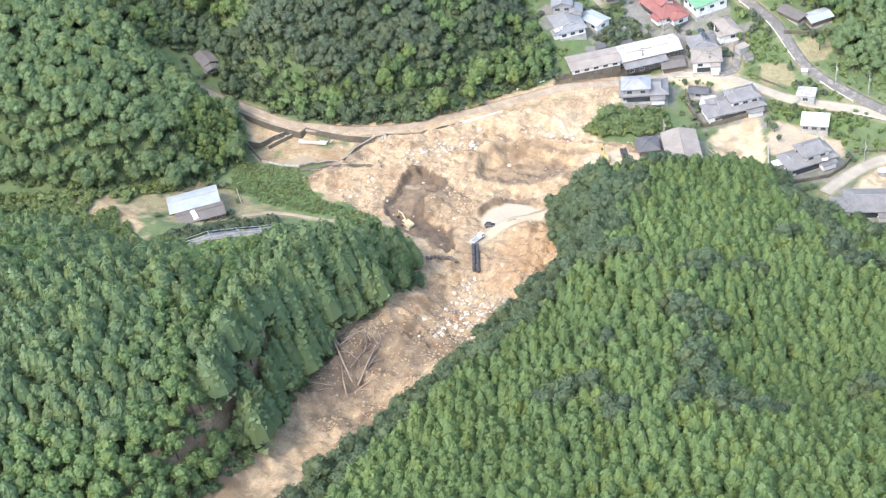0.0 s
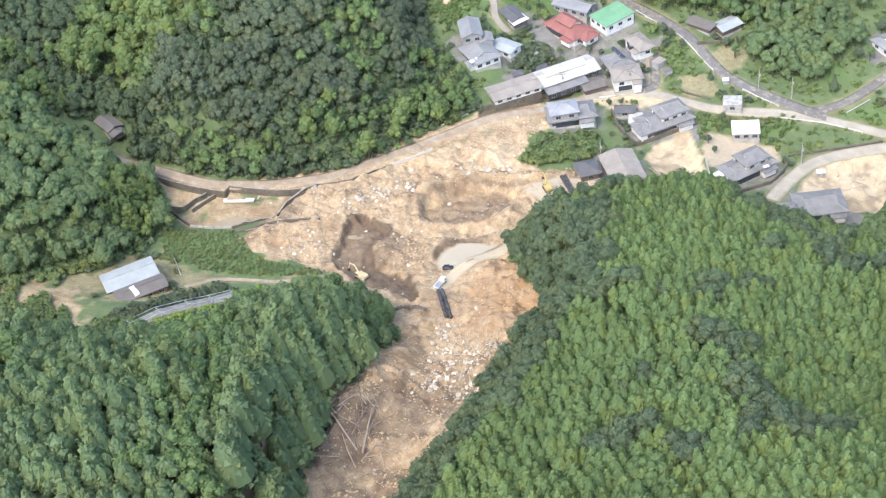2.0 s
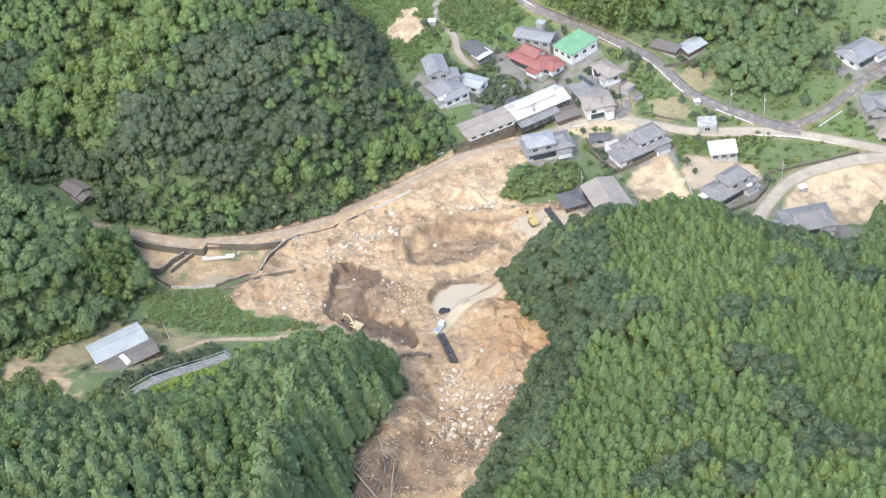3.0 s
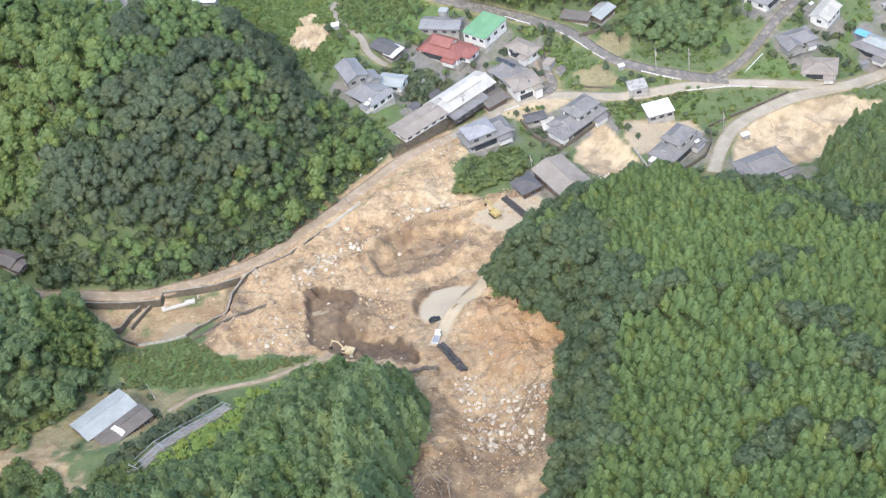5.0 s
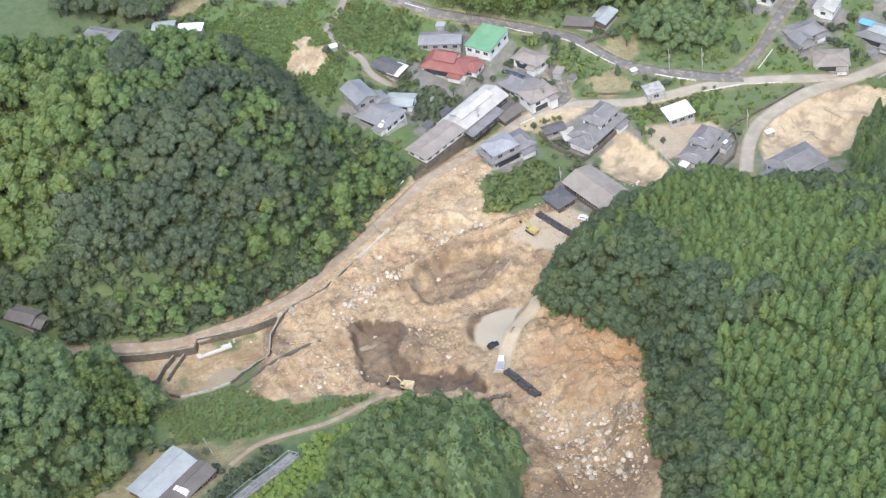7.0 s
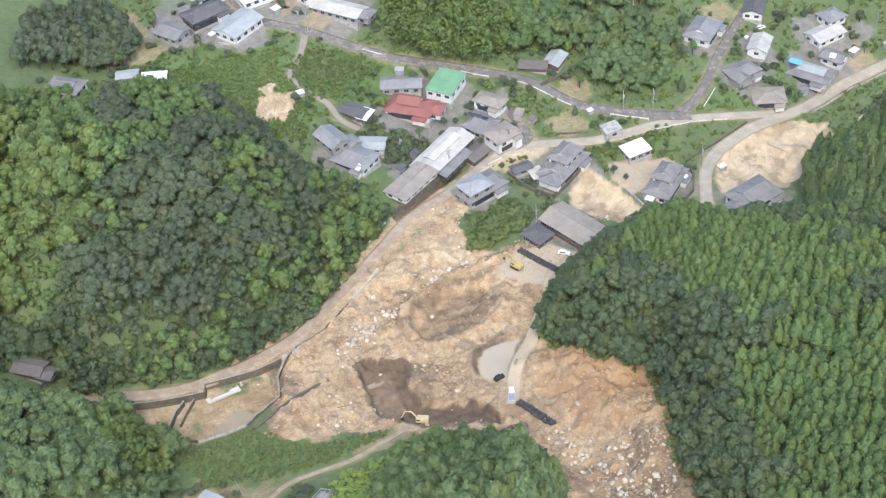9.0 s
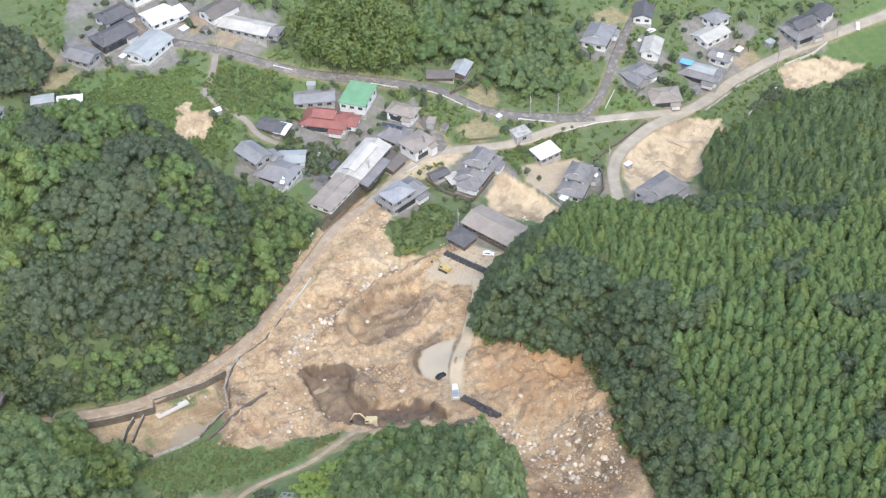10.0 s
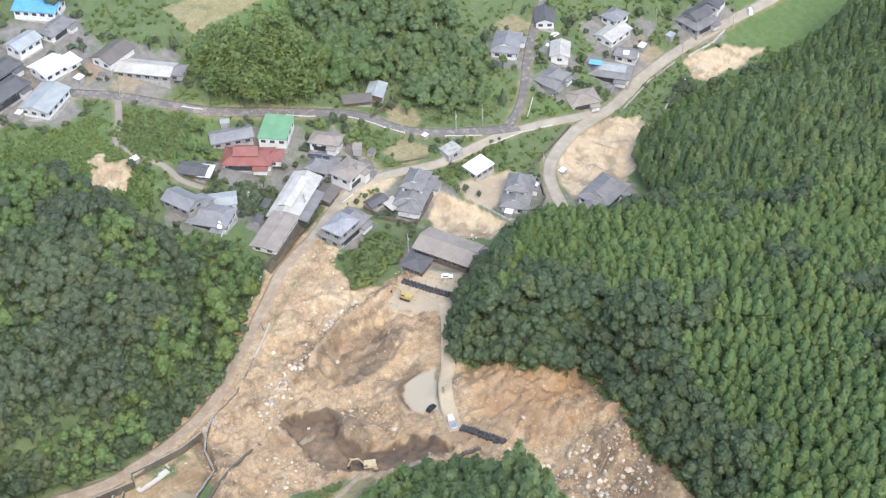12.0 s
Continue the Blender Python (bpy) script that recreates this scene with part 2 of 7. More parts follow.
FRAME = surface("window_frame", (0.28, 0.27, 0.26), (0.4, 0.39, 0.38), 1.0, 0.5, 0.0)
YELLOW = surface("yellow_machine_paint", (0.42, 0.32, 0.11), (0.6, 0.47, 0.2), 1.5, 0.5, 0.1, stain=(0.3, 0.2, 0.1), amount=0.5)
CREAM = surface("cream_machine_paint", (0.5, 0.4, 0.2), (0.7, 0.6, 0.38), 1.5, 0.5, 0.1, stain=(0.35, 0.25, 0.14), amount=0.6)
STEEL = surface("dark_steel", (0.03, 0.028, 0.026), (0.09, 0.08, 0.07), 2.0, 0.6, 0.2, 0.3)
RUBBER = surface("black_rubber", (0.015, 0.015, 0.015), (0.035, 0.034, 0.033), 2.0, 0.8, 0.1)
BAG = surface("black_bag_cloth", (0.035, 0.034, 0.036), (0.1, 0.096, 0.095), 2.0, 0.65, 0.5)
GREY_BAG = surface("muddy_bag_cloth", (0.1, 0.085, 0.07), (0.2, 0.17, 0.14), 2.0, 0.8, 0.5)
ROCK = surface("pale_rock", (0.38, 0.325, 0.245), (0.7, 0.63, 0.515), 0.9, 0.9, 0.5, stain=(0.45, 0.34, 0.23), amount=0.6, vary=0.25)
WOOD = surface("broken_timber", (0.19, 0.14, 0.1), (0.42, 0.34, 0.26), 1.6, 0.9, 0.4, vary=0.3)
BARK = surface("bark", (0.06, 0.045, 0.033), (0.15, 0.115, 0.085), 1.6, 0.95, 0.5)
PUDDLE = surface("muddy_water", (0.26, 0.205, 0.13), (0.36, 0.29, 0.19), 0.3, 0.4, 0.0)
CLOD = surface("soil_clods", (0.28, 0.185, 0.1), (0.66, 0.49, 0.3), 1.4, 0.95, 0.5, stain=(0.17, 0.115, 0.07), amount=0.7)
GRAVEL_PATH = surface("gravel_path", (0.22, 0.19, 0.145), (0.35, 0.31, 0.25), 0.8, 0.95, 0.3)
LEAF = foliage("broad_leaves", (0.112, 0.182, 0.07), (0.195, 0.3, 0.112))
LEAF_DARK = foliage("dark_leaves", (0.09, 0.128, 0.08), (0.158, 0.212, 0.115))
NEEDLE = foliage("conifer_sprays", (0.083, 0.125, 0.07), (0.144, 0.208, 0.103))
BAMBOO = foliage("bamboo_leaves", (0.125, 0.195, 0.07), (0.22, 0.31, 0.105))
LEAF_MID = foliage("mixed_leaves", (0.118, 0.184, 0.087), (0.2, 0.295, 0.126))
CAP = surface("ridge_tile", (0.2, 0.19, 0.175), (0.36, 0.345, 0.32), 1.5, 0.7, 0.2)
VINE = foliage("vine_leaves", (0.2, 0.32, 0.085), (0.3, 0.43, 0.13))
DRY_WEED = foliage("field_weeds", (0.14, 0.195, 0.08), (0.195, 0.258, 0.105))
SHRUB = foliage("shrub_leaves", (0.11, 0.165, 0.067), (0.205, 0.284, 0.106))
STONE = surface("muddy_stone", (0.3, 0.24, 0.175), (0.56, 0.48, 0.38), 0.9, 0.9, 0.5, stain=(0.4, 0.3, 0.2), amount=0.8)


# ---- the shape of the land ----
def poly2(x, y, terms):
    """A polynomial surface: terms of (power of x, power of y): height."""
    out = 0.0 * x
    for (i, j), c in terms.items():
        out = out + c * x**i * y**j
    return out


def bump(x, y, cx, cy, height, size):
    return height * np.exp(-((x - cx) ** 2 + (y - cy) ** 2) / (2 * size * size))


def inside(x, y, ring):
    """The distance to the ring of a plan outline, positive inside."""
    x, y = np.asarray(x, float), np.asarray(y, float)
    best, odd = np.full(x.shape, 1e9), np.zeros(x.shape, bool)
    for (ax, ay), (bx, by) in zip(ring, ring[1:] + ring[:1]):
        dx, dy = bx - ax, by - ay
        k = np.clip(((x - ax) * dx + (y - ay) * dy) / (dx * dx + dy * dy), 0, 1)
        best = np.minimum(best, np.hypot(x - ax - k * dx, y - ay - k * dy))
        if ay != by:
            odd ^= ((ay > y) != (by > y)) & (x < ax + (y - ay) * dx / (by - ay))
    return np.where(odd, best, -best)


def along(x, y, line):
    """The distance to a plan line and how far along it, in vertices."""
    x, y = np.asarray(x, float), np.asarray(y, float)
    best, where = np.full(x.shape, 1e9), np.zeros(x.shape)
    for n, ((ax, ay), (bx, by)) in enumerate(zip(line, line[1:])):
        dx, dy = bx - ax, by - ay
        k = np.clip(((x - ax) * dx + (y - ay) * dy) / (dx * dx + dy * dy), 0, 1)
        d = np.hypot(x - ax - k * dx, y - ay - k * dy)
        where, best = np.where(d < best, n + k, where), np.minimum(d, best)
    return best, where


def ease(v, a, b):
    k = np.clip((v - a) / (b - a), 0, 1)
    return k * k * (3 - 2 * k)


HILL_NORTH = [(-220, 20), (-150, 36), (-136, 46), (-126, 46), (-119, 32), (-108, 33.2), (-95, 34), (-84, 36), (-72, 39), (-62, 45.5), (-49, 53), (-42, 60.5), (-33, 72.5),
              (-22, 84.5), (-17, 92), (-20, 98), (-26, 104), (-36, 109), (-44, 118), (-50, 131), (-60, 144), (-80, 152), (-110, 160), (-220, 150)]
HILL_EAST = [(32, 50), (25, 42), (19, 33), (16, 24), (22, 15), (30, 2), (40, -8), (38, -22), (35, -41), (35, -61), (32, -77), (29, -92), (27, -106), (28, -125),
             (34, -230), (420, -230), (420, 110), (300, 122), (220, 120), (186, 116), (165, 112), (150, 104), (134, 96), (128, 86), (122, 70), (114, 54), (90, 52),
             (76, 72), (64, 69), (50, 60)]
HILL_SOUTH = [(-80, -60), (-64, -48), (-50, -28), (-37, -14), (-24, -14), (-9, -19), (-1, -32), (-1, -44), (-3, -56), (-5, -65), (-4, -80), (-2, -90), (1, -101),
              (3, -112), (5, -125), (0, -230), (-260, -230), (-220, -95), (-160, -72), (-121, -58), (-92, -52)]
HILL_WEST = [(-140, 27), (-123, 24), (-108, 23), (-101, 14), (-96, 5), (-99, -10), (-103, -20), (-116, -26), (-128, -38), (-160, -50), (-260, -70), (-260, 15), (-220, 18), (-155, 28)]
EAST_TOP = {(0, 0): 32.8, (0, 1): -29.6, (0, 2): -7.4, (0, 3): -5.6, (1, 0): 8.5, (1, 1): -16.9, (1, 2): 2.1, (2, 0): -18.5, (2, 1): 13.6, (3, 0): 11.5}
GULLY = [(-2, -8), (8, -20), (17, -32), (18, -48), (16, -66), (14, -84), (13, -104), (15, -125), (18, -230)]
GULLY_FLOOR = [0.5, 1.5, 3.5, 9.0, 14.5, 16.0, 19.0, 27.0, 62.0]


EAST_RISES = [(122, 42, -9, 20), (36, -34, -8, 11), (131, -60, -9, 18), (86, -40, 5, 20), (30, 10, 3.9, 14), (32, -18, 8.3, 14), (52, -48, -8.0, 15), (40, -70, -1.1, 14), (36, -92, -2.4, 14), (58, -108, -2.9, 18), (128, -34, -5.6, 20), (112, -84, 2.4, 22), (60, 30, -1.9, 15), (128, 70, 4.4, 15), (150, 84, 4.1, 16), (172, 66, 10.0, 18), (140, 40, 6.4, 16), (60, -30, 3.4, 14), (86, -60, 1.7, 18), (140, -95, 1.9, 22), (118, 48, -1.9, 14), (230, 92, -10.0, 19), (200, 98, -4.0, 14)]
NORTH_RISES = [(-122, 46, 5.7, 14), (-106, 58, 1.3, 12), (-82, 55, -3.0, 10), (-56, 74, -3.8, 12), (-58, 60, 5.9, 9), (-90, 74, 3.1, 14), (-78, 108, -1.8, 16), (-46, 92, 3.3, 11), (-108, 40, 4.3, 10)]
SOUTH_RISES = [(-57, -70, -8, 14), (-46, -54, -5, 10), (-8, -54, 5.0, 12), (-14, -86, -1.4, 14), (-34, -58, 1.3, 14), (-34, -104, 1.6, 18), (-34, -136, 0.9, 16), (-30, -84, 0.8, 12)]
WEST_RISES = [(-114, -14, 6.7, 12), (-121, 2, -5.8, 12)]


def rises(x, y, some):
    """Knolls and hollows of a hill: x, y, height, size."""
    out = 0.0 * x
    for one in some:
        out = out + bump(x, y, *one)
    return out


def valley(x, y):
    """The floor of the valley with its terraces, without the hills."""
    u, v = (np.clip(x, -150, 220) - 30) / 150, (np.clip(y, -40, 215) - 90) / 120
    z = poly2(u, v, {(0, 0): -7.32, (0, 1): 7.81, (0, 2): 14.36, (0, 3): -4.67, (0, 4): 4.43, (1, 0): -15.67, (1, 1): -7.59, (1, 2): 10.88, (1, 3): 7.35,
                     (2, 0): -5.7, (2, 1): 5.05, (2, 2): -7.64, (3, 0): -5.76, (3, 1): 2.38, (4, 0): 5.96})
    for cx, cy, height, size in ((7, 144, -4.8, 20), (36, 98, -3.0, 12), (75, 124, 3.2, 11), (114, 147, 4.3, 16), (-37, 149, 4.3, 12), (165, 137, -3.0, 18),
                                 (-27, 113, 3.0, 10), (3, 119, -2.5, 11), (97, 70, 2.5, 12), (-97, 17, -2.4, 9), (46, 146, 2.5, 8), (76, 107, -3.2, 8)):
        z = z + bump(x, y, cx, cy, height, size)
    return z + 0.12 * np.maximum(y - 215, 0) + 0.1 * np.maximum(-150 - x, 0)


def land(x, y):
    """The height of the bare ground."""
    x, y = np.asarray(x, float), np.asarray(y, float)
    z = valley(x, y)
    p, q = np.clip(x, -180, 0) / 100, np.clip(y, 20, 160) / 100
    top = poly2(p, q, {(0, 0): -195.93, (1, 0): -260.88, (0, 1): 219.04, (2, 0): -113.92, (1, 1): 39.9, (0, 2): -88.07}) + rises(x, y, NORTH_RISES)
    z = z + ease(inside(x, y, HILL_NORTH), -1, 16) * np.clip(top - z, 0, 46)
    p, q = (np.clip(x, 10, 260) - 90) / 100, (np.clip(y, -190, 110) + 20) / 100
    top = poly2(p, q, EAST_TOP) + rises(x, y, EAST_RISES)
    z = z + ease(inside(x, y, HILL_EAST), -4, 13) * np.clip(top - z, 2, 95)
    p, q = np.clip(x, -120, 10) / 100, np.clip(y, -160, -10) / 100
    top = poly2(p, q, {(0, 0): -11.8, (1, 0): -5.86, (0, 1): -84.72, (2, 0): -30.95, (1, 1): 31.28, (0, 2): -32.52}) + rises(x, y, SOUTH_RISES)
    z = z + ease((inside(x, y, HILL_SOUTH) + 2) / (10 + 11 * ease(-x, 25, 50)), 0, 1) * np.clip(top - z, 3, 75)
    p, q = np.clip(x, -190, -95) / 100, np.clip(y, -60, 30) / 100
    top = poly2(p, q, {(0, 0): -63.27, (1, 0): -73.44, (0, 1): 1.61, (2, 0): -3.5, (1, 1): 4.1, (0, 2): -2.95}) + rises(x, y, WEST_RISES)
    z = z + ease(inside(x, y, HILL_WEST), -1, 12) * np.clip(top - z, 0, 60)
    d, k = along(x, y, GULLY)
    floor = np.interp(k, range(len(GULLY_FLOOR)), GULLY_FLOOR) + 0.55 * np.maximum(d - 6, 0)
    near = ease(-y, 2, 18) * (1 - ease(d, 11, 26)) * (inside(x, y, HILL_EAST) < 6) * (inside(x, y, HILL_SOUTH) < 6)
    return z + near * (floor - z)


# ---- building blocks ----
def mesh_of(name, verts, faces, materials=(), smooth=False):
    me = bpy.data.meshes.new(name)
    me.from_pydata(verts, [], faces)
    for m in materials:
        me.materials.append(m)
    if smooth:
        me.shade_smooth()
    return me


def bulk(name, verts, loops, totals, materials, slots=None, smooth=False):
    """A large mesh from arrays: corners, the corner numbers of the faces one after the other, and how many each face has."""
    me = bpy.data.meshes.new(name)
    me.vertices.add(len(verts))
    me.vertices.foreach_set("co", np.asarray(verts, np.float32).ravel())
    me.loops.add(len(loops))
    me.loops.foreach_set("vertex_index", np.asarray(loops, np.int32))
    me.polygons.add(len(totals))
    me.polygons.foreach_set("loop_start", np.r_[0, np.cumsum(totals)[:-1]].astype(np.int32))
    for m in materials:
        me.materials.append(m)
    if slots is not None:
        me.polygons.foreach_set("material_index", np.asarray(slots, np.int32))
    me.polygons.foreach_set("use_smooth", np.full(len(totals), smooth))
    me.update(calc_edges=True)
    me.validate()
    return me


def part(name, bm, material, parent, label="", smooth=False):
    """Links a bmesh as one mesh object under a thing or a part."""
    me = bpy.data.meshes.new(name)
    bm.to_mesh(me)
    bm.free()
    me.materials.append(material)
    if smooth:
        me.shade_smooth()
    ob = new(name, me)
    ob.parent = parent
    return tagged(ob, label)


def share(name, me, parent, m):
    """One more object on a mesh, as a part of parent, at the pose m within it."""
    ob = new(name, me)
    ob.parent = parent
    ob.matrix_basis = m
    return ob


def thing(name, m, label, category, group="", kind=""):
    ob = new(name)
    ob.matrix_world = m
    ob.empty_display_size = 0.5
    return tagged(ob, label, category, group, kind)


def block(bm, x, y, z, sx, sy, sz, rz=0.0, taper=1.0, bevel=0.0, tilt=(0, 0)):
    """Adds a box centred on x, y with its foot at z; taper narrows its top."""
    made = bmesh.ops.create_cube(bm, size=1.0)["verts"]
    for v in made:
        k = taper if v.co.z > 0 else 1.0
        v.co = Vector((v.co.x * sx * k, v.co.y * sy * k, (v.co.z + 0.5) * sz))
    if bevel:
        edges = list({e for v in made for e in v.link_edges})
        made = list({v for f in bmesh.ops.bevel(bm, geom=edges, offset=bevel, segments=1, affect="EDGES")["faces"] for v in f.verts} | {v for v in made if v.is_valid})
    bmesh.ops.transform(bm, matrix=pose(x, y, z, tilt[0], tilt[1], rz), verts=made)
    return made


def rod(bm, a, b, r1, r2=None, sides=6):
    """Adds a round bar from a to b."""
    a, b = Vector(a), Vector(b)
    way = b - a
    turn = way.to_track_quat("Z", "Y").to_matrix().to_4x4()
    made = bmesh.ops.create_cone(bm, cap_ends=True, segments=sides, radius1=r1, radius2=r1 if r2 is None else r2, depth=way.length)["verts"]
    bmesh.ops.transform(bm, matrix=Matrix.Translation((a + b) / 2) @ turn, verts=made)
    return made


def height(x, y):
    """The height of the ground's mesh at a place."""
    i, j = np.searchsorted(xs, x) - 1, np.searchsorted(ys, y) - 1
    f, g = (x - xs[i]) / (xs[i + 1] - xs[i]), (y - ys[j]) / (ys[j + 1] - ys[j])
    a, b, c, d = (float(gz[n]) for n in (j * wide_n + i, j * wide_n + i + 1, (j + 1) * wide_n + i, (j + 1) * wide_n + i + 1))
    return (a * (1 - f) + b * f) * (1 - g) + (c * (1 - f) + d * f) * g


LATTICE = {}


def waves(x, y, size, seed, octaves=3):
    """Smooth random relief between about -1 and 1, whose largest forms are about a size in metres."""
    if seed not in LATTICE:
        LATTICE[seed] = np.random.RandomState(seed).uniform(-1, 1, (256, 256))
    table, out, amp = LATTICE[seed], 0.0, 1.0
    for n in range(octaves):
        turn = 0.6 * n + seed
        u, v = (x * math.cos(turn) - y * math.sin(turn)) / size + 17.3 * n, (x * math.sin(turn) + y * math.cos(turn)) / size + 9.1 * n
        i, j = np.floor(u).astype(int), np.floor(v).astype(int)
        f, g = u - i, v - j
        f, g = f * f * (3 - 2 * f), g * g * (3 - 2 * g)
        i0, i1, j0, j1 = i % 256, (i + 1) % 256, j % 256, (j + 1) % 256
        out = out + amp * ((table[i0, j0] * (1 - f) + table[i1, j0] * f) * (1 - g) + (table[i0, j1] * (1 - f) + table[i1, j1] * f) * g)
        size, amp = size / 2.1, amp * 0.55
    return out * 1.15


# ---- where the mudflow went, and what was dug out of it ----
MUDFLOW = [(-66, 36), (-54, 44), (-41.5, 55.5), (-27, 66), (-10, 85), (4, 95), (9, 92), (6, 85), (5, 79), (4, 72), (11, 68), (22, 73), (29, 72), (32, 66), (40, 62), (34, 50),
           (27, 42), (21, 33), (18, 24), (26, 17), (34, 4), (44, -8), (45, -22), (42, -41), (41, -64), (38, -78), (35, -93), (33, -106), (34, -125), (38, -160),
           (-6, -160), (-6, -113), (-12, -103), (-20, -78), (-18, -62), (-8, -54), (-4, -44), (-3, -32), (-11, -15), (-26, -8), (-36, -2), (-49, 1), (-62, 2), (-70, 8), (-66, 22)]
PIT = [(-40.7, 27.9), (-37.3, 31.1), (-30.6, 28.2), (-25.5, 26.7), (-24.3, 21.4), (-26.4, 15.4), (-24, 9), (-17.5, 6.4), (-11, 4.8), (-5.5, 0.8), (-4.6, -6), (-9.6, -9.6), (-17.5, -6.6), (-25.6, -3.6), (-33, 1), (-39.3, 8), (-40.2, 21.6)]
TRENCH = [(-21, 44.9), (-14.7, 51), (-5.8, 55.8), (3.2, 59), (8.5, 59.1), (11, 53.6), (7, 43), (0.3, 38.3), (-7.5, 35.4), (-13.6, 32.7), (-17.5, 34.5), (-20.5, 40.9)]
TRENCH_FLOOR = [(-19.3, 42.2), (-13.1, 47.6), (-6, 52.8), (3, 57), (5.5, 55), (3.5, 51), (-3.6, 46.4), (-11.6, 41.1), (-16, 38.5)]
PAD = [(4.7, 27.6), (1.4, 27), (-1.6, 25.4), (-4.2, 21.7), (-5.4, 18), (-5.6, 14.6), (-3.8, 11.6), (-0.6, 11.6), (1.0, 9), (3.4, 15), (7.7, 23.6), (10.5, 27.6)]
BANK = [(17, 22), (11, 12), (8, 2), (10, -6), (17, -14), (26, -26), (38, -30), (42, -12), (36, 2), (26, 14)]
YARD = [(10, 57), (13, 62), (20, 67.5), (30, 70), (40, 62), (36, 54), (31, 47.5), (24, 48.5), (16, 53.5)]
BERM = [(-22.5, 46.5), (-15.5, 52.6), (-8.6, 57.4), (-0.4, 60.4), (7, 62.2), (14, 64.6), (19, 67.5)]
BERM_UPPER = [(-26, 52.5), (-14.6, 59.4), (-7, 62.4), (2, 64.6), (9, 66)]
BASIN = [(-110, 28.6), (-91, 29.4), (-86, 29.6), (-84.4, 33), (-69, 35.2), (-61, 38.4), (-61.5, 30), (-63, 22), (-67, 18.5), (-75, 12.5), (-88, 9.8), (-99, 15.5), (-106, 22)]
SAND_LOT = [(101, 98), (109, 105.5), (123, 113.5), (137, 117.5), (150, 116), (150, 106), (139, 101), (127, 88), (114, 80), (96, 79), (97.5, 90)]
SAND_YARD = [(55, 103), (58.5, 96), (64, 87), (67.5, 78), (58, 74), (50, 78), (44, 86), (46, 95), (52, 102)]
EAST_YARD = [(62, 104), (73, 106.5), (84, 105), (88, 98), (72, 90), (66, 87), (62, 96)]
WASHED = [(187.9, 138), (196.8, 140), (209.6, 139.4), (222.7, 130.6), (204.2, 126.6), (190.7, 126), (186, 130)]
DIG_HILL = [(-53, 149.6), (-46, 157.5), (-39, 151), (-37.6, 142.4), (-44.6, 138), (-50, 141)]
YARDS_A = [[(-20, 142), (-6, 142), (-4, 134), (-12, 128), (-12, 116), (-4, 112), (2, 118), (10, 128), (18, 134), (14, 146), (-10, 150)], [(14, 128), (22, 136), (36, 142), (42, 134), (38, 124), (30, 116), (18, 116), (12, 122)], [(28, 106), (38, 110), (48, 112), (58, 108), (50, 98), (40, 93), (32, 99)], [(-66, 186), (-40, 196), (-30, 190), (-4, 186), (0, 196), (-20, 212), (-30, 240), (-70, 240), (-84, 196)], [(68, 94), (88, 100), (90, 88), (78, 76), (68, 80)], [(92, 76), (112, 84), (122, 80), (118, 66), (96, 64)]]
YARDS_B = [[(26, 82), (44, 84), (58, 66), (52, 56), (30, 54), (20, 68)], [(146, 136), (156, 148), (178, 166), (190, 160), (172, 142), (160, 136)], [(118, 132), (128, 148), (142, 160), (146, 150), (134, 134)], [(4, 100), (12, 106), (26, 108), (28, 98), (16, 88), (6, 92)], [(110, 152), (126, 152), (128, 168), (114, 168)], [(196, 144), (222, 152), (224, 166), (196, 160)]]
YARDS = YARDS_A + YARDS_B
SLIP_SCAR = [(-124, -32), (-104, -30), (-93, -41), (-84, -52), (-80, -66), (-92, -74), (-104, -64), (-118, -52)]
SHED_YARD = [(-104, -14), (-96, -8), (-76, -8), (-62, -16), (-74, -26), (-86, -40), (-108, -38), (-126, -44), (-120, -30)]
LAWNS_A = [[(205, 143.6), (241, 150), (262, 156), (300, 160), (300, 118), (262, 122), (247, 126), (223, 131), (210, 140)], [(104, 124.8), (110, 129), (114, 131.2), (127, 130), (124, 124)], [(133.7, 135.9), (147.9, 155.8), (154.4, 151), (143, 139.3)], [(-95, 4), (-72, 9), (-49, 0), (-30, -3), (-48, -14), (-67, -12), (-88, -13)], [(-40, 130), (-30, 142), (-16, 160), (-6, 172), (-24, 178), (-60, 178), (-80, 168), (-60, 150)], [(-6, 172), (8, 164), (-8, 150), (-24, 146), (-30, 152)]]
LAWNS_B = [[(98, 136), (106, 138), (100, 150), (84, 146), (82, 136)], [(112, 128), (124, 130), (134, 134), (126, 142), (116, 140)], [(60, 104), (92, 112), (88, 122), (66, 112), (54, 110)], [(204, 146), (240, 160), (300, 170), (300, 132), (240, 128), (206, 138)], [(-62, 186), (-40, 182), (-28, 172), (-60, 160), (-90, 176)], [(3, 80), (9, 88), (26, 95), (32, 86), (24, 76), (8, 70)], [(-26, 112), (-18, 102), (-13, 108), (-18, 116)], [(20, 190), (90, 200), (80, 230), (10, 225)]]
LAWNS = LAWNS_A + LAWNS_B
DRY = [[(55, 140), (60, 149), (68, 146), (67, 136), (60, 132)], [(-37.4, 204), (-26.4, 208.4), (-23.2, 201), (-34.4, 196)], [(-100, 214), (-88, 212), (-84, 192), (-78, 187), (-85, 179), (-98, 174), (-112, 190)], [(-48, -7), (-44.8, -4.4), (-28.4, -3.4), (-29, -8), (-33, -11), (-38.5, -9.5), (-48.2, -9.5)], [(46, 128), (58, 132), (62, 122), (52, 118)], [(-30, 192), (-18, 200), (-10, 196), (-22, 186)], [(170, 152), (180, 156), (184, 146), (174, 142)], [(10, 205), (40, 212), (36, 226), (6, 222)], [(120, 175), (132, 180), (138, 172), (126, 168)]]
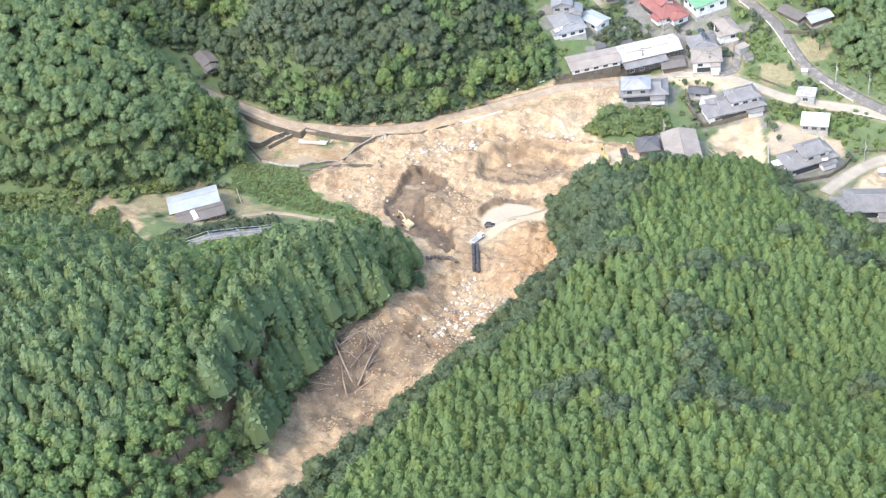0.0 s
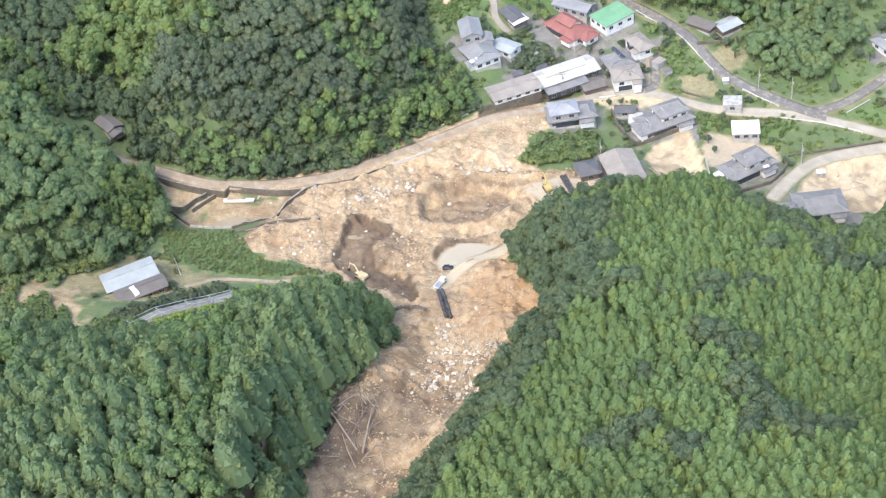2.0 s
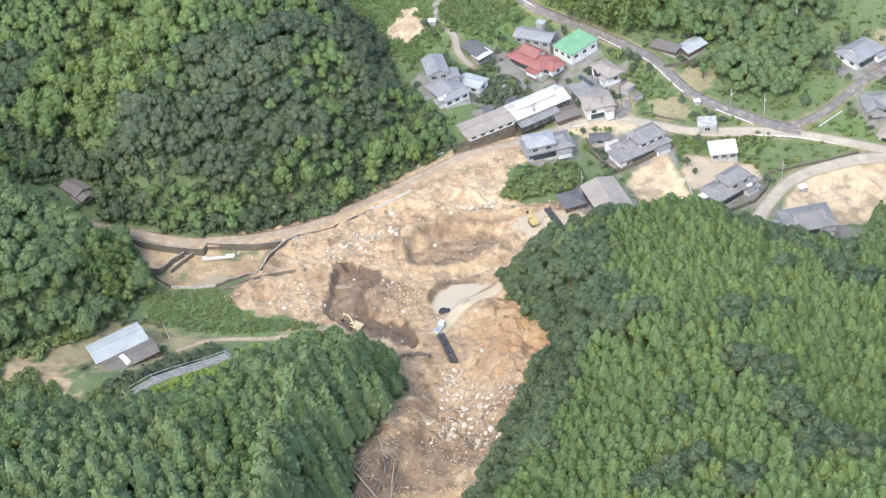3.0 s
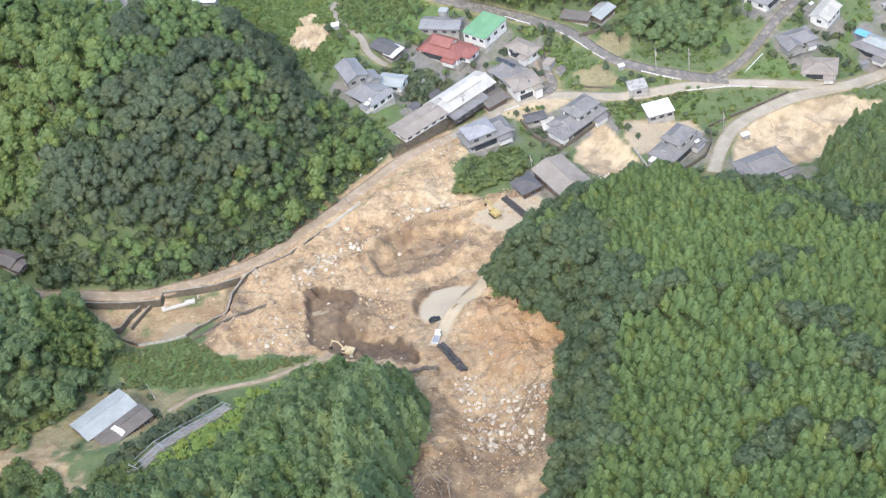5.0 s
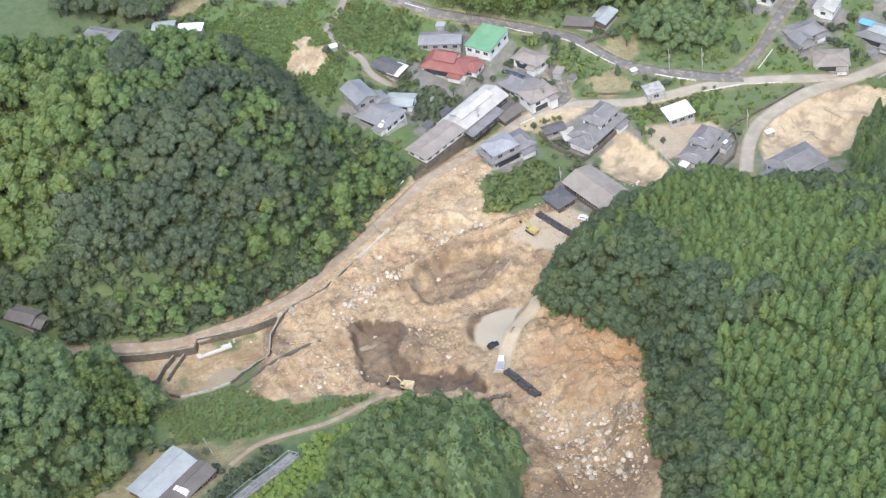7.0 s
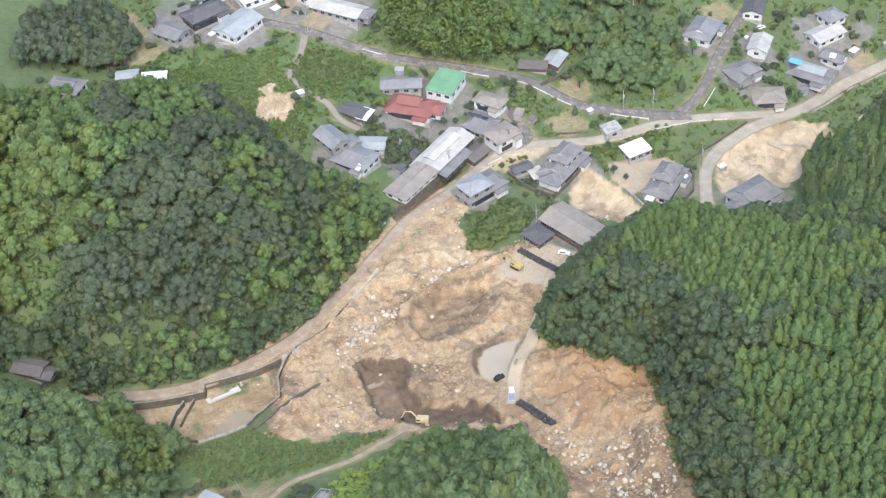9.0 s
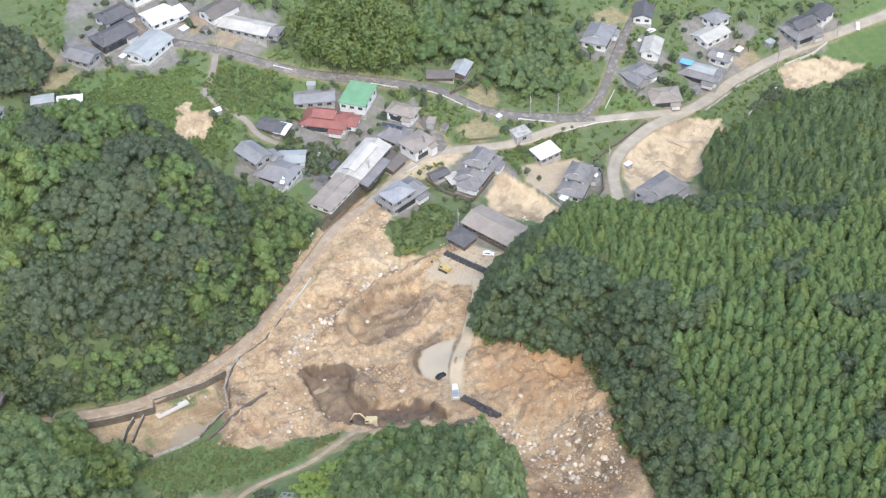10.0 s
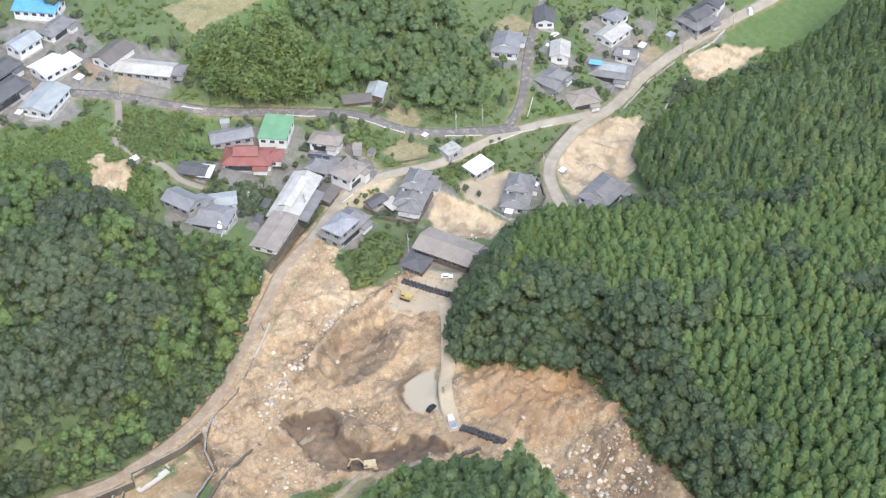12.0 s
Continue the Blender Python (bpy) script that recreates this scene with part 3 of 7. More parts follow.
ROADS = {}
ROADS["valley_road"] = ([(-150, 30), (-122, 28.6), (-108, 30.2), (-90, 30.6), (-73, 35.8), (-62, 41), (-53, 46.5), (-41, 58.5), (-29, 70.5), (-20.5, 79.5), (-12.5, 88), (-4, 93.6), (3.8, 98.6), (12, 106), (20, 112.5), (29.5, 117.2), (41, 118.4), (51, 116.6), (61.4, 114.8), (73.4, 116.3), (86, 119.1), (98.8, 121.4), (112.6, 121), (124.6, 121), (136, 122)], 3.4)
ROADS["village_road"] = ([(-52, 201), (-41, 194), (-27.4, 186.7), (-13.3, 177.1), (-0.8, 170), (16.7, 164), (32.3, 157), (42.6, 149.4), (52.7, 141), (62.2, 131.8), (72.6, 125.4), (85.7, 123.4), (99.5, 122.6)], 4.2)
ROADS["east_road"] = ([(88.5, 76), (91, 85), (94.5, 94.2), (99.3, 101.5), (106.9, 107.4), (118.7, 114.4), (130.6, 118.6), (143.4, 123.9), (154.9, 130.7), (166.3, 137.4), (182.1, 142.3), (199.9, 146), (220.6, 149.2), (243.7, 152), (280, 160)], 4.6)
ROADS["hill_road"] = ([(94, 123.4), (99, 126), (105.3, 130.6), (112.1, 138.3), (118.7, 147.7), (129, 161), (138.1, 171.6), (147, 180), (160, 200)], 3.2)
ROADS["field_path"] = ([(-28.2, 185), (-32.2, 173.6), (-38.3, 162), (-35, 152), (-26, 146), (-25.6, 139.5), (-18.2, 135.2)], 2.2)
ROADS["lane"] = ([(33, 118.2), (40, 121), (38.6, 127.4), (36.4, 132.8), (35.6, 138)], 3.4)
ROADS["shed_path"] = ([(-74, -22), (-68, -15), (-58, -12.6), (-49, -11.4), (-42, -8.2), (-36.5, -4.8), (-30, -2.2)], 1.5)
ROADS["site_road"] = ([(0.2, -2), (3.4, 9.4), (8.3, 19), (12.5, 24), (17.5, 33), (24, 44), (27, 52)], 4.2)
ROADS["back_lane"] = ([(-41.5, 193.6), (-50.8, 207), (-56.4, 227), (-60, 245)], 3.4)


HOUSE_YARDS = [(2, 141, 13), (16, 150, 11), (-26, 121, 10), (-18, 120, 9), (30, 138, 8), (25, 129, 9), (31, 121, 8), (46, 104, 13), (79, 88, 12), (103, 74, 12), (154, 140, 11), (166, 147, 8), (168, 159, 11), (126, 139, 9), (138, 153, 8), (118, 160, 10), (205, 152, 11), (216, 157, 8), (-52, 191, 11), (-62, 200, 11), (-75, 192, 8), (-44, 207, 9), (-21, 204, 9), (-13, 193, 12), (-48, 222, 9), (-34, 226, 9), (14, 127, 10), (-6, 114, 8)]
STORE_CUT = [(-15.4, 88.6), (-8, 94), (-0.4, 100.6), (8, 107.4), (12.4, 111), (11.4, 113), (6.6, 109.6), (-2, 103), (-9.4, 96.6), (-16.4, 91.4)]
LOG_JAM = [(-3, -71), (3, -57), (9, -60), (11, -70), (8, -79), (6, -92), (-3, -87)]
JUNCTION = [(4, 97), (10, 103), (18, 109), (24, 108), (28, 107), (34, 111), (44, 115), (42, 122), (34, 121), (24, 117.6), (14, 111), (4, 102)]
UPPER_SAND = [(-14, 74), (2, 94), (8, 90), (4, 72), (14, 66), (4, 62), (-10, 64)]
PIT_FLOOR = [(-39.4, 25), (-37, 27.6), (-32.5, 24.5), (-30, 19), (-30, 12), (-27, 3.5), (-18, -1.5), (-8, -6), (-9, -11), (-18, -8), (-27, -5), (-41, 6)]
TRENCH_SLOPE = [(-17.5, 37.5), (-11.6, 41.4), (-3.6, 46.8), (5, 52.5), (8.5, 46), (0.3, 39), (-7.5, 36), (-13.6, 33.3)]


def ground_kinds(x, y):
    """How much of each kind of ground lies at a place; mud also carries painted shade."""
    fray = 1.6 * waves(x, y, 9, 3) + 1.0 * waves(x, y, 3.1, 4)
    kinds = {"soil": ease(inside(x, y, MUDFLOW) + fray, -0.8, 0.8)}
    kinds["sand"] = 0.85 * ease(inside(x, y, UPPER_SAND) + 4 * fray, -2, 4) * kinds["soil"]
    kinds["sand"] = np.maximum(kinds["sand"], 0.8 * ease(inside(x, y, JUNCTION) + 0.8 * fray, -0.6, 0.8))
    for ring in (SAND_LOT, SAND_YARD, WASHED, DIG_HILL):
        share_ = 0.35 + 0.65 * ease(waves(x, y, 5, 87), -0.15, 0.25) if ring is DIG_HILL else 1.0
        kinds["sand"] = np.maximum(kinds["sand"], share_ * ease(inside(x, y, ring) + (2.0 if ring is DIG_HILL else 0.6) * fray, -0.7, 0.7))
    for ring in (SAND_LOT, SAND_YARD, WASHED, DIG_HILL, EAST_YARD):
        kinds["soil"] = np.maximum(kinds["soil"], ease(inside(x, y, ring) + (2.0 if ring is DIG_HILL else 0.6) * fray, -0.7, 0.7))
    kinds["soil"] = np.maximum(kinds["soil"], 0.85 * ease(inside(x, y, SLIP_SCAR) + 3 * fray, -1, 3) * ease(waves(x, y, 8, 86), -0.35, 0.2))
    kinds["soil"] = np.maximum(kinds["soil"], 0.5 * ease(inside(x, y, SHED_YARD) + 2.5 * fray, 0, 4))
    kinds["soil"] = np.maximum(kinds["soil"], 0.9 * ease(inside(x, y, BASIN) + fray, -0.5, 1) * (1 - 0.85 * ease(waves(x, y, 9, 82), -0.1, 0.45)))
    for line, wide in ROADS.values():
        kinds["soil"] = np.maximum(kinds["soil"], 0.35 * (1 - ease(along(x, y, line)[0] + 0.3 * fray, wide / 2, wide / 2 + 1.6)))
    kinds["soil"] = np.maximum(kinds["soil"], 1 - ease(along(x, y, ROADS["valley_road"][0][4:13])[0] + 0.6 * fray, 3.2, 5.5))
    # Trench slope: wet mud, plus the shade of its sunless face in the colour.
    kinds["mud"] = np.maximum(ease(inside(x, y, PIT) + 0.5 * fray, -0.3, 0.2) * (0.9 - 0.22 * ease(inside(x, y, PIT_FLOOR) + 0.8 * fray, -0.8, 0.8)), 0.6 * ease(inside(x, y, TRENCH_SLOPE) + 0.4 * fray, -0.9, -0.3))
    # Dark line along the north-west rim: brown lip and its shadow, both coloured in.
    edge = inside(x, y, TRENCH) + 0.3 * fray
    kinds["mud"] = np.maximum(kinds["mud"], 0.5 * ease(edge, -0.4, 0) * (1 - ease(edge, 0.5, 1.1)) * (0.743 * y - 0.669 * x > 39))
    kinds["mud"] = np.maximum(kinds["mud"], 0.48 * ease(inside(x, y, TRENCH_FLOOR) + 0.3 * fray, -0.3, 0.5))
    rim = inside(x, y, PAD) + 0.3 * fray
    kinds["mud"] = np.maximum(kinds["mud"], 0.75 * ease(rim, -3.2, -1.4) * (1 - ease(rim, -0.5, 0)) * (x < 7 + 2 * fray) * ease(y, 12, 16))
    kinds["gravel"] = np.maximum(ease(inside(x, y, PAD) + 0.2 * fray, -0.3, 0.5), 0.8 * ease(inside(x, y, YARD) + 0.3 * fray, -0.3, 0.8))
    kinds["gravel"] = np.maximum(kinds["gravel"], 0.6 * ease(inside(x, y, EAST_YARD) + 0.3 * fray, -0.3, 0.8))
    kinds["mud"] = np.maximum(kinds["mud"], 0.58 * ease(waves(x, y, 19, 83) + 0.35 * waves(x, y, 4, 84), -0.1, 0.5) * kinds["soil"] * (1 - kinds["sand"]) * (inside(x, y, MUDFLOW) > 0) * (inside(x, y, BANK) < -1))
    kinds["mud"] = np.maximum(kinds["mud"], 0.75 * ease(inside(x, y, LOG_JAM) + 2 * fray, -1, 3))
    kinds["mud"] = np.maximum(kinds["mud"], 0.42 * kinds["sand"] * ease(waves(x, y, 7, 85) + 0.5 * waves(x, y, 2.4, 88), 0.08, 0.55))
    kinds["mud"] = np.maximum(kinds["mud"], 0.8 * ease(inside(x, y, STORE_CUT), -0.3, 0.3))
    # Berm: the shadow at its foot is painted as mud, the crest kept pale.
    dist = along(x, y, BERM)[0] + 0.4 * fray
    kinds["mud"] = np.maximum(kinds["mud"], 0.55 * ease(dist, 1.2, 1.9) * (1 - ease(dist, 2.4, 3.2)) * (inside(x, y, YARD) < -1))
    kinds["mud"] = kinds["mud"] * (1 - 0.8 * (1 - ease(dist, 0.6, 1.4)))
    kinds["rust"] = ease(inside(x, y, BANK) + fray, -1, 3) * (0.75 + 0.25 * waves(x, y, 6, 9))
    kinds["lawn"], kinds["yard"] = 0 * x, 0 * x
    for ring in YARDS:
        kinds["yard"] = np.maximum(kinds["yard"], ease(inside(x, y, ring) + 0.8 * fray, -0.8, 0.8) * (0.55 + 0.45 * ease(waves(x, y, 7, 51), -0.3, 0.1)))
    for hx, hy, reach in HOUSE_YARDS:
        kinds["yard"] = np.maximum(kinds["yard"], ease(reach - np.hypot(x - hx, y - hy) + 1.5 * fray, -0.6, 0.8) * (0.7 + 0.3 * ease(waves(x, y, 5, 52), -0.3, 0.1)))
    for ring in LAWNS:
        kinds["lawn"] = np.maximum(kinds["lawn"], ease(inside(x, y, ring) + fray, -1, 1.5))
    for ring in DRY:
        kinds["soil"] = np.maximum(kinds["soil"], 0.5 * ease(inside(x, y, ring) + 0.4 * fray, -0.5, 0.5))
    return {k: np.clip(v, 0, 1) for k, v in kinds.items()}


def surface_height(x, y):
    """The ground as it lies now: the land, dug and heaped by the mudflow and the machines."""
    z = land(x, y)
    flow = ease(inside(x, y, MUDFLOW), -1, 4)
    calm = ease(inside(x, y, PAD), -1.2, 0.4)
    rough = flow * (1 - calm) * (1 - ease(inside(x, y, YARD), -1.5, 0.5))
    for line, wide in ROADS.values():
        rough = rough * ease(along(x, y, line)[0], wide / 2 + 0.4, wide / 2 + 3)
    lump, knob = waves(x, y, 7, 2, 4), waves(x, y, 2.2, 71, 3)
    u, v = 0.743 * x + 0.669 * y, -0.669 * x + 0.743 * y
    furrow = np.abs(waves(u * 0.3, v, 5.5, 72, 3))
    z = z + rough * (0.8 * waves(x, y, 16, 1) + 0.9 * lump - 0.6 * np.abs(waves(x, y, 9, 5, 4)) + 0.25 - 0.3 * furrow + 0.3 * knob + 0.4 * np.maximum(knob, 0) ** 2)
    z = z + 0.35 * (1 - flow) * waves(x, y, 11, 21) * ease(inside(x, y, HILL_EAST), -30, 0)
    z = z - 3.0 * ease(inside(x, y, PIT) + 1.2 * waves(x, y, 6, 61), -0.3, 1.4) * (1 + 0.12 * knob)
    rim, deep = inside(x, y, TRENCH) + 0.7 * waves(x, y, 6, 62), np.maximum(-inside(x, y, TRENCH_FLOOR), 0)
    z = z - 4.2 * ease(rim / (np.maximum(rim, 0) + deep + 0.3), 0, 1) * (1 - 0.25 * furrow) + 1.5 * np.exp(-((rim + 1.4) / 1.3) ** 2) * (1 - ease(x + y, 50, 62))
    z = z + 1.3 * np.exp(-((inside(x, y, PAD) + 2.1) / 1.1) ** 2) * (1 - ease(x, 4, 8)) * ease(y, 11, 15)
    z = z - 0.7 * calm
    for line, tall, wide in ((BERM, 1.9, 1.1), (BERM_UPPER, 1.1, 0.8)):
        z = z + tall * np.exp(-(along(x, y, line)[0] / wide) ** 2) * (0.75 + 0.35 * waves(x, y, 5, 63)) * (1 - ease(inside(x, y, YARD), -1, 1))
    z = z - 2.3 * ease(inside(x, y, BASIN), 0, 1.2) - 1.8 * ease(inside(x, y, SAND_YARD), -0.5, 3) - 1.0 * ease(inside(x, y, SAND_LOT), -0.5, 2.5)
    for ring in (SAND_YARD, SAND_LOT, DIG_HILL, WASHED):
        z = z + ease(inside(x, y, ring), 0, 3) * (0.5 * lump + 0.3 * knob - 0.8 * furrow)
    z = z - 1.3 * ease(inside(x, y, STORE_CUT), -0.2, 0.5)
    d = inside(x, y, HILL_EAST)
    return z + 6.5 * ease(d, -23, -2) * (1 - ease(d, -2, 5)) * ease(y, -50, -30) * (1 - ease(y, 8, 22)) * (1 - 0.3 * np.abs(waves(x, y, 8, 41)))


def axis_steps(low, a, b, high, steps):
    """Steps of the grid: from each place on its own width, and growing ones outside."""
    mid, at = [], a
    while at < b:
        mid.append(at)
        at += [s for start, s in steps if at >= start - 1e-6][-1]
    out, far, grow = [], [], 1.0
    while a > low:
        grow, a = grow * 1.22, a - grow
        out.append(a)
    grow, b = 1.0, mid[-1]
    while b < high:
        grow, b = grow * 1.22, b + grow
        far.append(b)
    return np.array(out[::-1] + mid + far)


xs = axis_steps(-2600, -150, 235, 2600, [(-150, 1.2), (-74, 0.5), (40, 1.1)])
ys = axis_steps(-2600, -125, 230, 2600, [(-125, 1.2), (-58, 0.5), (88, 1.1)])
gx, gy = np.meshgrid(xs, ys)
gx, gy = gx.ravel(), gy.ravel()
gz = surface_height(gx, gy)
wide_n, deep_n = len(xs), len(ys)
a = (np.arange(deep_n - 1)[:, None] * wide_n + np.arange(wide_n - 1)).ravel()
me = bulk("ground", np.c_[gx, gy, gz], np.c_[a, a + 1, a + 1 + wide_n, a + wide_n].ravel(), np.full(len(a), 4), [EARTH], smooth=True)
for key, value in ground_kinds(gx, gy).items():
    me.attributes.new(key, "FLOAT", "POINT").data.foreach_set("value", value.astype(np.float32))
tagged(new("ground", me), "valley ground of brown mudflow debris, grass and undergrowth", "ground", kind="structure")


def ribbon(name, line, wide, material, label, lift=0.12, kerb=0.0, category="road"):
    """A road laid along a plan line on the ground, with a thin edge on both sides."""
    pts, span = [], 1.5
    for (ax, ay), (bx, by) in zip(line, line[1:]):
        n = max(2, int(math.hypot(bx - ax, by - ay) / span))
        pts += [(ax + (bx - ax) * k / n, ay + (by - ay) * k / n) for k in range(n)]
    pts.append(line[-1])
    p = np.array(pts, float)
    for _ in range(6):
        p[1:-1] = (p[:-2] + p[1:-1] * 2 + p[2:]) / 4
    way = np.gradient(p, axis=0)
    way /= np.linalg.norm(way, axis=1)[:, None]
    side = np.c_[-way[:, 1], way[:, 0]]
    cols = [-0.5, -0.5, -0.3, 0, 0.3, 0.5, 0.5]
    mid = surface_height(p[:, 0], p[:, 1])
    for _ in range(4):
        mid[1:-1] = (mid[:-2] + 2 * mid[1:-1] + mid[2:]) / 4
    verts, faces = [], []
    for j, c in enumerate(cols):
        q = p + side * (c * wide)
        z = np.maximum(mid, surface_height(q[:, 0], q[:, 1])) + lift
        if j in (0, len(cols) - 1):
            z = z - 0.7
        verts.append(np.c_[q, z])
    n, m = len(p), len(cols)
    verts = np.stack(verts, 1).reshape(-1, 3)
    faces = [(i * m + j, (i + 1) * m + j, (i + 1) * m + j + 1, i * m + j + 1) for i in range(n - 1) for j in range(m - 1)]
    faces = [f[::-1] for f in faces]
    return tagged(new(name, mesh_of(name, verts.tolist(), faces, [material], True)), label, category, kind="structure")


ribbon("road_1", ROADS["valley_road"][0][:13], 3.8, MUD_ROAD, "valley road buried under brown dried mud", 0.1)
ribbon("road_8", ROADS["valley_road"][0][12:], 3.6, DUSTY, "narrow pale concrete road through the village")
ribbon("road_2", *ROADS["village_road"], ASPHALT, "grey asphalt village road", 0.16)
ribbon("road_3", *ROADS["east_road"], DUSTY, "pale dusty concrete road along the stream", 0.2)
ribbon("road_4", *ROADS["hill_road"], ASPHALT, "narrow asphalt road up between the houses", 0.1)
ribbon("path_1", ROADS["field_path"][0], 2.6, GRAVEL_PATH, "grey-brown gravel path across the grassy terraces", 0.2, category="path")
ribbon("road_5", *ROADS["lane"], ASPHALT, "short asphalt lane between the houses", 0.09)
ribbon("path_2", *ROADS["shed_path"], MUD_ROAD, "tan dirt path above the metal shed", 0.08, category="path")
ribbon("pavement_1", [(-83, -53), (-77.8, -47), (-72.2, -40), (-66.6, -33), (-61.4, -28), (-57, -22.6)], 3.4, COPING, "weathered concrete strip under the slope fence", 0.25, category="pavement")
ribbon("road_7", *ROADS["site_road"], SAND, "pale sand track bulldozed past the gravel pad", 0.15)
ribbon("road_6", *ROADS["back_lane"], ASPHALT, "grey lane between crowded village houses", 0.09)


# ---- houses ----
def slab_roof(bm, tops, faces, thick=0.22):
    """A roof skin from its upper corners and faces, closed below at a thickness."""
    up = [bm.verts.new(c) for c in tops]
    low = [bm.verts.new((c[0], c[1], c[2] - thick)) for c in tops]
    rim = {}
    for f in faces:
        bm.faces.new([up[i] for i in f])
        bm.faces.new([low[i] for i in reversed(f)])
        for i, j in zip(f, f[1:] + f[:1]):
            rim[(i, j)] = True
    for i, j in rim:
        if (j, i) not in rim:
            bm.faces.new((up[j], up[i], low[i], low[j]))


def hip_roof(w, d, z, rise, over=0.7, ridge=None):
    """Corners, faces and the lines of the ridges of a hipped roof; the ridge runs along x."""
    a, b = w / 2 + over, d / 2 + over
    r = max(a - b, 0.3) if ridge is None else ridge / 2
    tops = [(-a, -b, z), (a, -b, z), (a, b, z), (-a, b, z), (-r, 0, z + rise), (r, 0, z + rise)]
    return tops, [[0, 1, 5, 4], [1, 2, 5], [2, 3, 4, 5], [3, 0, 4]], [(4, 5), (0, 4), (3, 4), (1, 5), (2, 5)]


def gable_roof(w, d, z, rise, over=0.6):
    a, b = w / 2 + over, d / 2 + over
    tops = [(-a, -b, z), (a, -b, z), (a, b, z), (-a, b, z), (-a, 0, z + rise), (a, 0, z + rise)]
    return tops, [[0, 1, 5, 4], [2, 3, 4, 5]], [(4, 5)]


def lean_roof(w, d, z, rise, over=0.4):
    a, b = w / 2 + over, d / 2 + over
    return [(-a, -b, z), (a, -b, z), (a, b, z + rise), (-a, b, z + rise)], [[0, 1, 2, 3]], []


TILE_COVERS = (TILE_GREY, TILE_BLUE, TILE_DARK)
def hip_and_gable(w, d, z, rise, over=0.7):
    """A hipped roof whose upper ends stop in small upright gables."""
    a, b = w / 2 + over, d / 2 + over
    r, k = max(a - b, 0.3), 0.52
    m, n, h = a - k * (a - r), b * (1 - k), z + k * rise
    tops = [(-a, -b, z), (a, -b, z), (a, b, z), (-a, b, z), (-m, -n, h), (m, -n, h), (m, n, h), (-m, n, h), (-m, 0, z + rise), (m, 0, z + rise)]
    return tops, [[0, 1, 5, 9, 8, 4], [2, 3, 7, 8, 9, 6], [1, 2, 6, 5], [3, 0, 4, 7]], [(8, 9), (0, 4), (3, 7), (1, 5), (2, 6), (4, 8), (7, 8), (5, 9), (6, 9)]


ROOFS = {"hip_gable": hip_and_gable, "hip": hip_roof, "gable": gable_roof, "lean": lean_roof}


def roof_part(root, kind, w, d, z, rise, material, at=(0, 0), turn=0.0, over=0.7, caps=True, label=""):
    if kind == "hip" and w > 8.5 and material in TILE_COVERS:
        kind = "hip_gable"
    tops, faces, lines = ROOFS[kind](w, d, z, rise, over)
    bm = bmesh.new()
    slab_roof(bm, tops, faces)
    roof = part("roof", bm, material, root, label)
    roof.matrix_basis = pose(at[0], at[1], 0, 0, 0, turn)
    for i, j in lines if caps else ():
        bm = bmesh.new()
        a, b = Vector(tops[i]), Vector(tops[j])
        rod(bm, a + Vector((0, 0, 0.06)), b + Vector((0, 0, 0.06)), 0.16, 0.16, 5)
        part("ridge_cap", bm, CAP if material in TILE_COVERS[:2] else material, roof)
    if kind == "hip_gable":
        for i, j, k, s in ((4, 7, 8, 1), (5, 6, 9, -1)):
            bm = bmesh.new()
            outer = [bm.verts.new((tops[n][0] + s * 0.12, tops[n][1] * 0.96, tops[n][2] - 0.05)) for n in (i, j, k)]
            inner = [bm.verts.new((tops[n][0] + s * 0.3, tops[n][1] * 0.96, tops[n][2] - 0.05)) for n in (i, j, k)]
            bm.faces.new(outer)
            bm.faces.new(inner[::-1])
            for n in range(3):
                bm.faces.new((outer[n], inner[n], inner[(n + 1) % 3], outer[(n + 1) % 3]))
            bmesh.ops.recalc_face_normals(bm, faces=bm.faces)
            part("gable_wall", bm, PLASTER, roof, "small white gable")
    if kind == "gable":
        for s in (-1, 1):
            bm = bmesh.new()
            x = s * (w / 2 - 0.05)
            low = z - 0.25 + 0.0 * rise
            ring = [(x, -d / 2, low), (x, d / 2, low), (x, 0, z - 0.24 + rise * (d / 2) / (d / 2 + over))]
            f = [bm.verts.new((x + 0.1, p[1], p[2])) for p in ring], [bm.verts.new((x - 0.1, p[1], p[2])) for p in ring]
            bm.faces.new(f[0])
            bm.faces.new(f[1][::-1])
            for n in range(3):
                bm.faces.new((f[0][n], f[1][n], f[1][(n + 1) % 3], f[0][(n + 1) % 3]))
            bmesh.ops.recalc_face_normals(bm, faces=bm.faces)
            part("gable_wall", bm, WALL_OF[root.name], roof)
    return roof


WALL_OF, WINDOW_MESH, HOUSE_SPOTS = {}, {}, []


def window_meshes(w, h):
    key = (round(w, 1), round(h, 1))
    if key not in WINDOW_MESH:
        made = []
        for what, material in (("frame", FRAME), ("pane", GLASS)):
            bm = bmesh.new()
            if what == "frame":
                for s in (-1, 1):
                    block(bm, s * w / 2, 0, -h / 2, 0.08, 0.12, h)
                    block(bm, 0, 0, -h / 2 - 0.04 if s < 0 else h / 2 - 0.04, w + 0.08, 0.12, 0.08)
                block(bm, 0, -0.01, -h / 2, 0.06, 0.09, h)
            else:
                block(bm, 0, 0.02, -h / 2, w, 0.04, h)
            me = bpy.data.meshes.new(what)
            bm.to_mesh(me)
            bm.free()
            me.materials.append(material)
            made.append(me)
        WINDOW_MESH[key] = made
    return WINDOW_MESH[key]


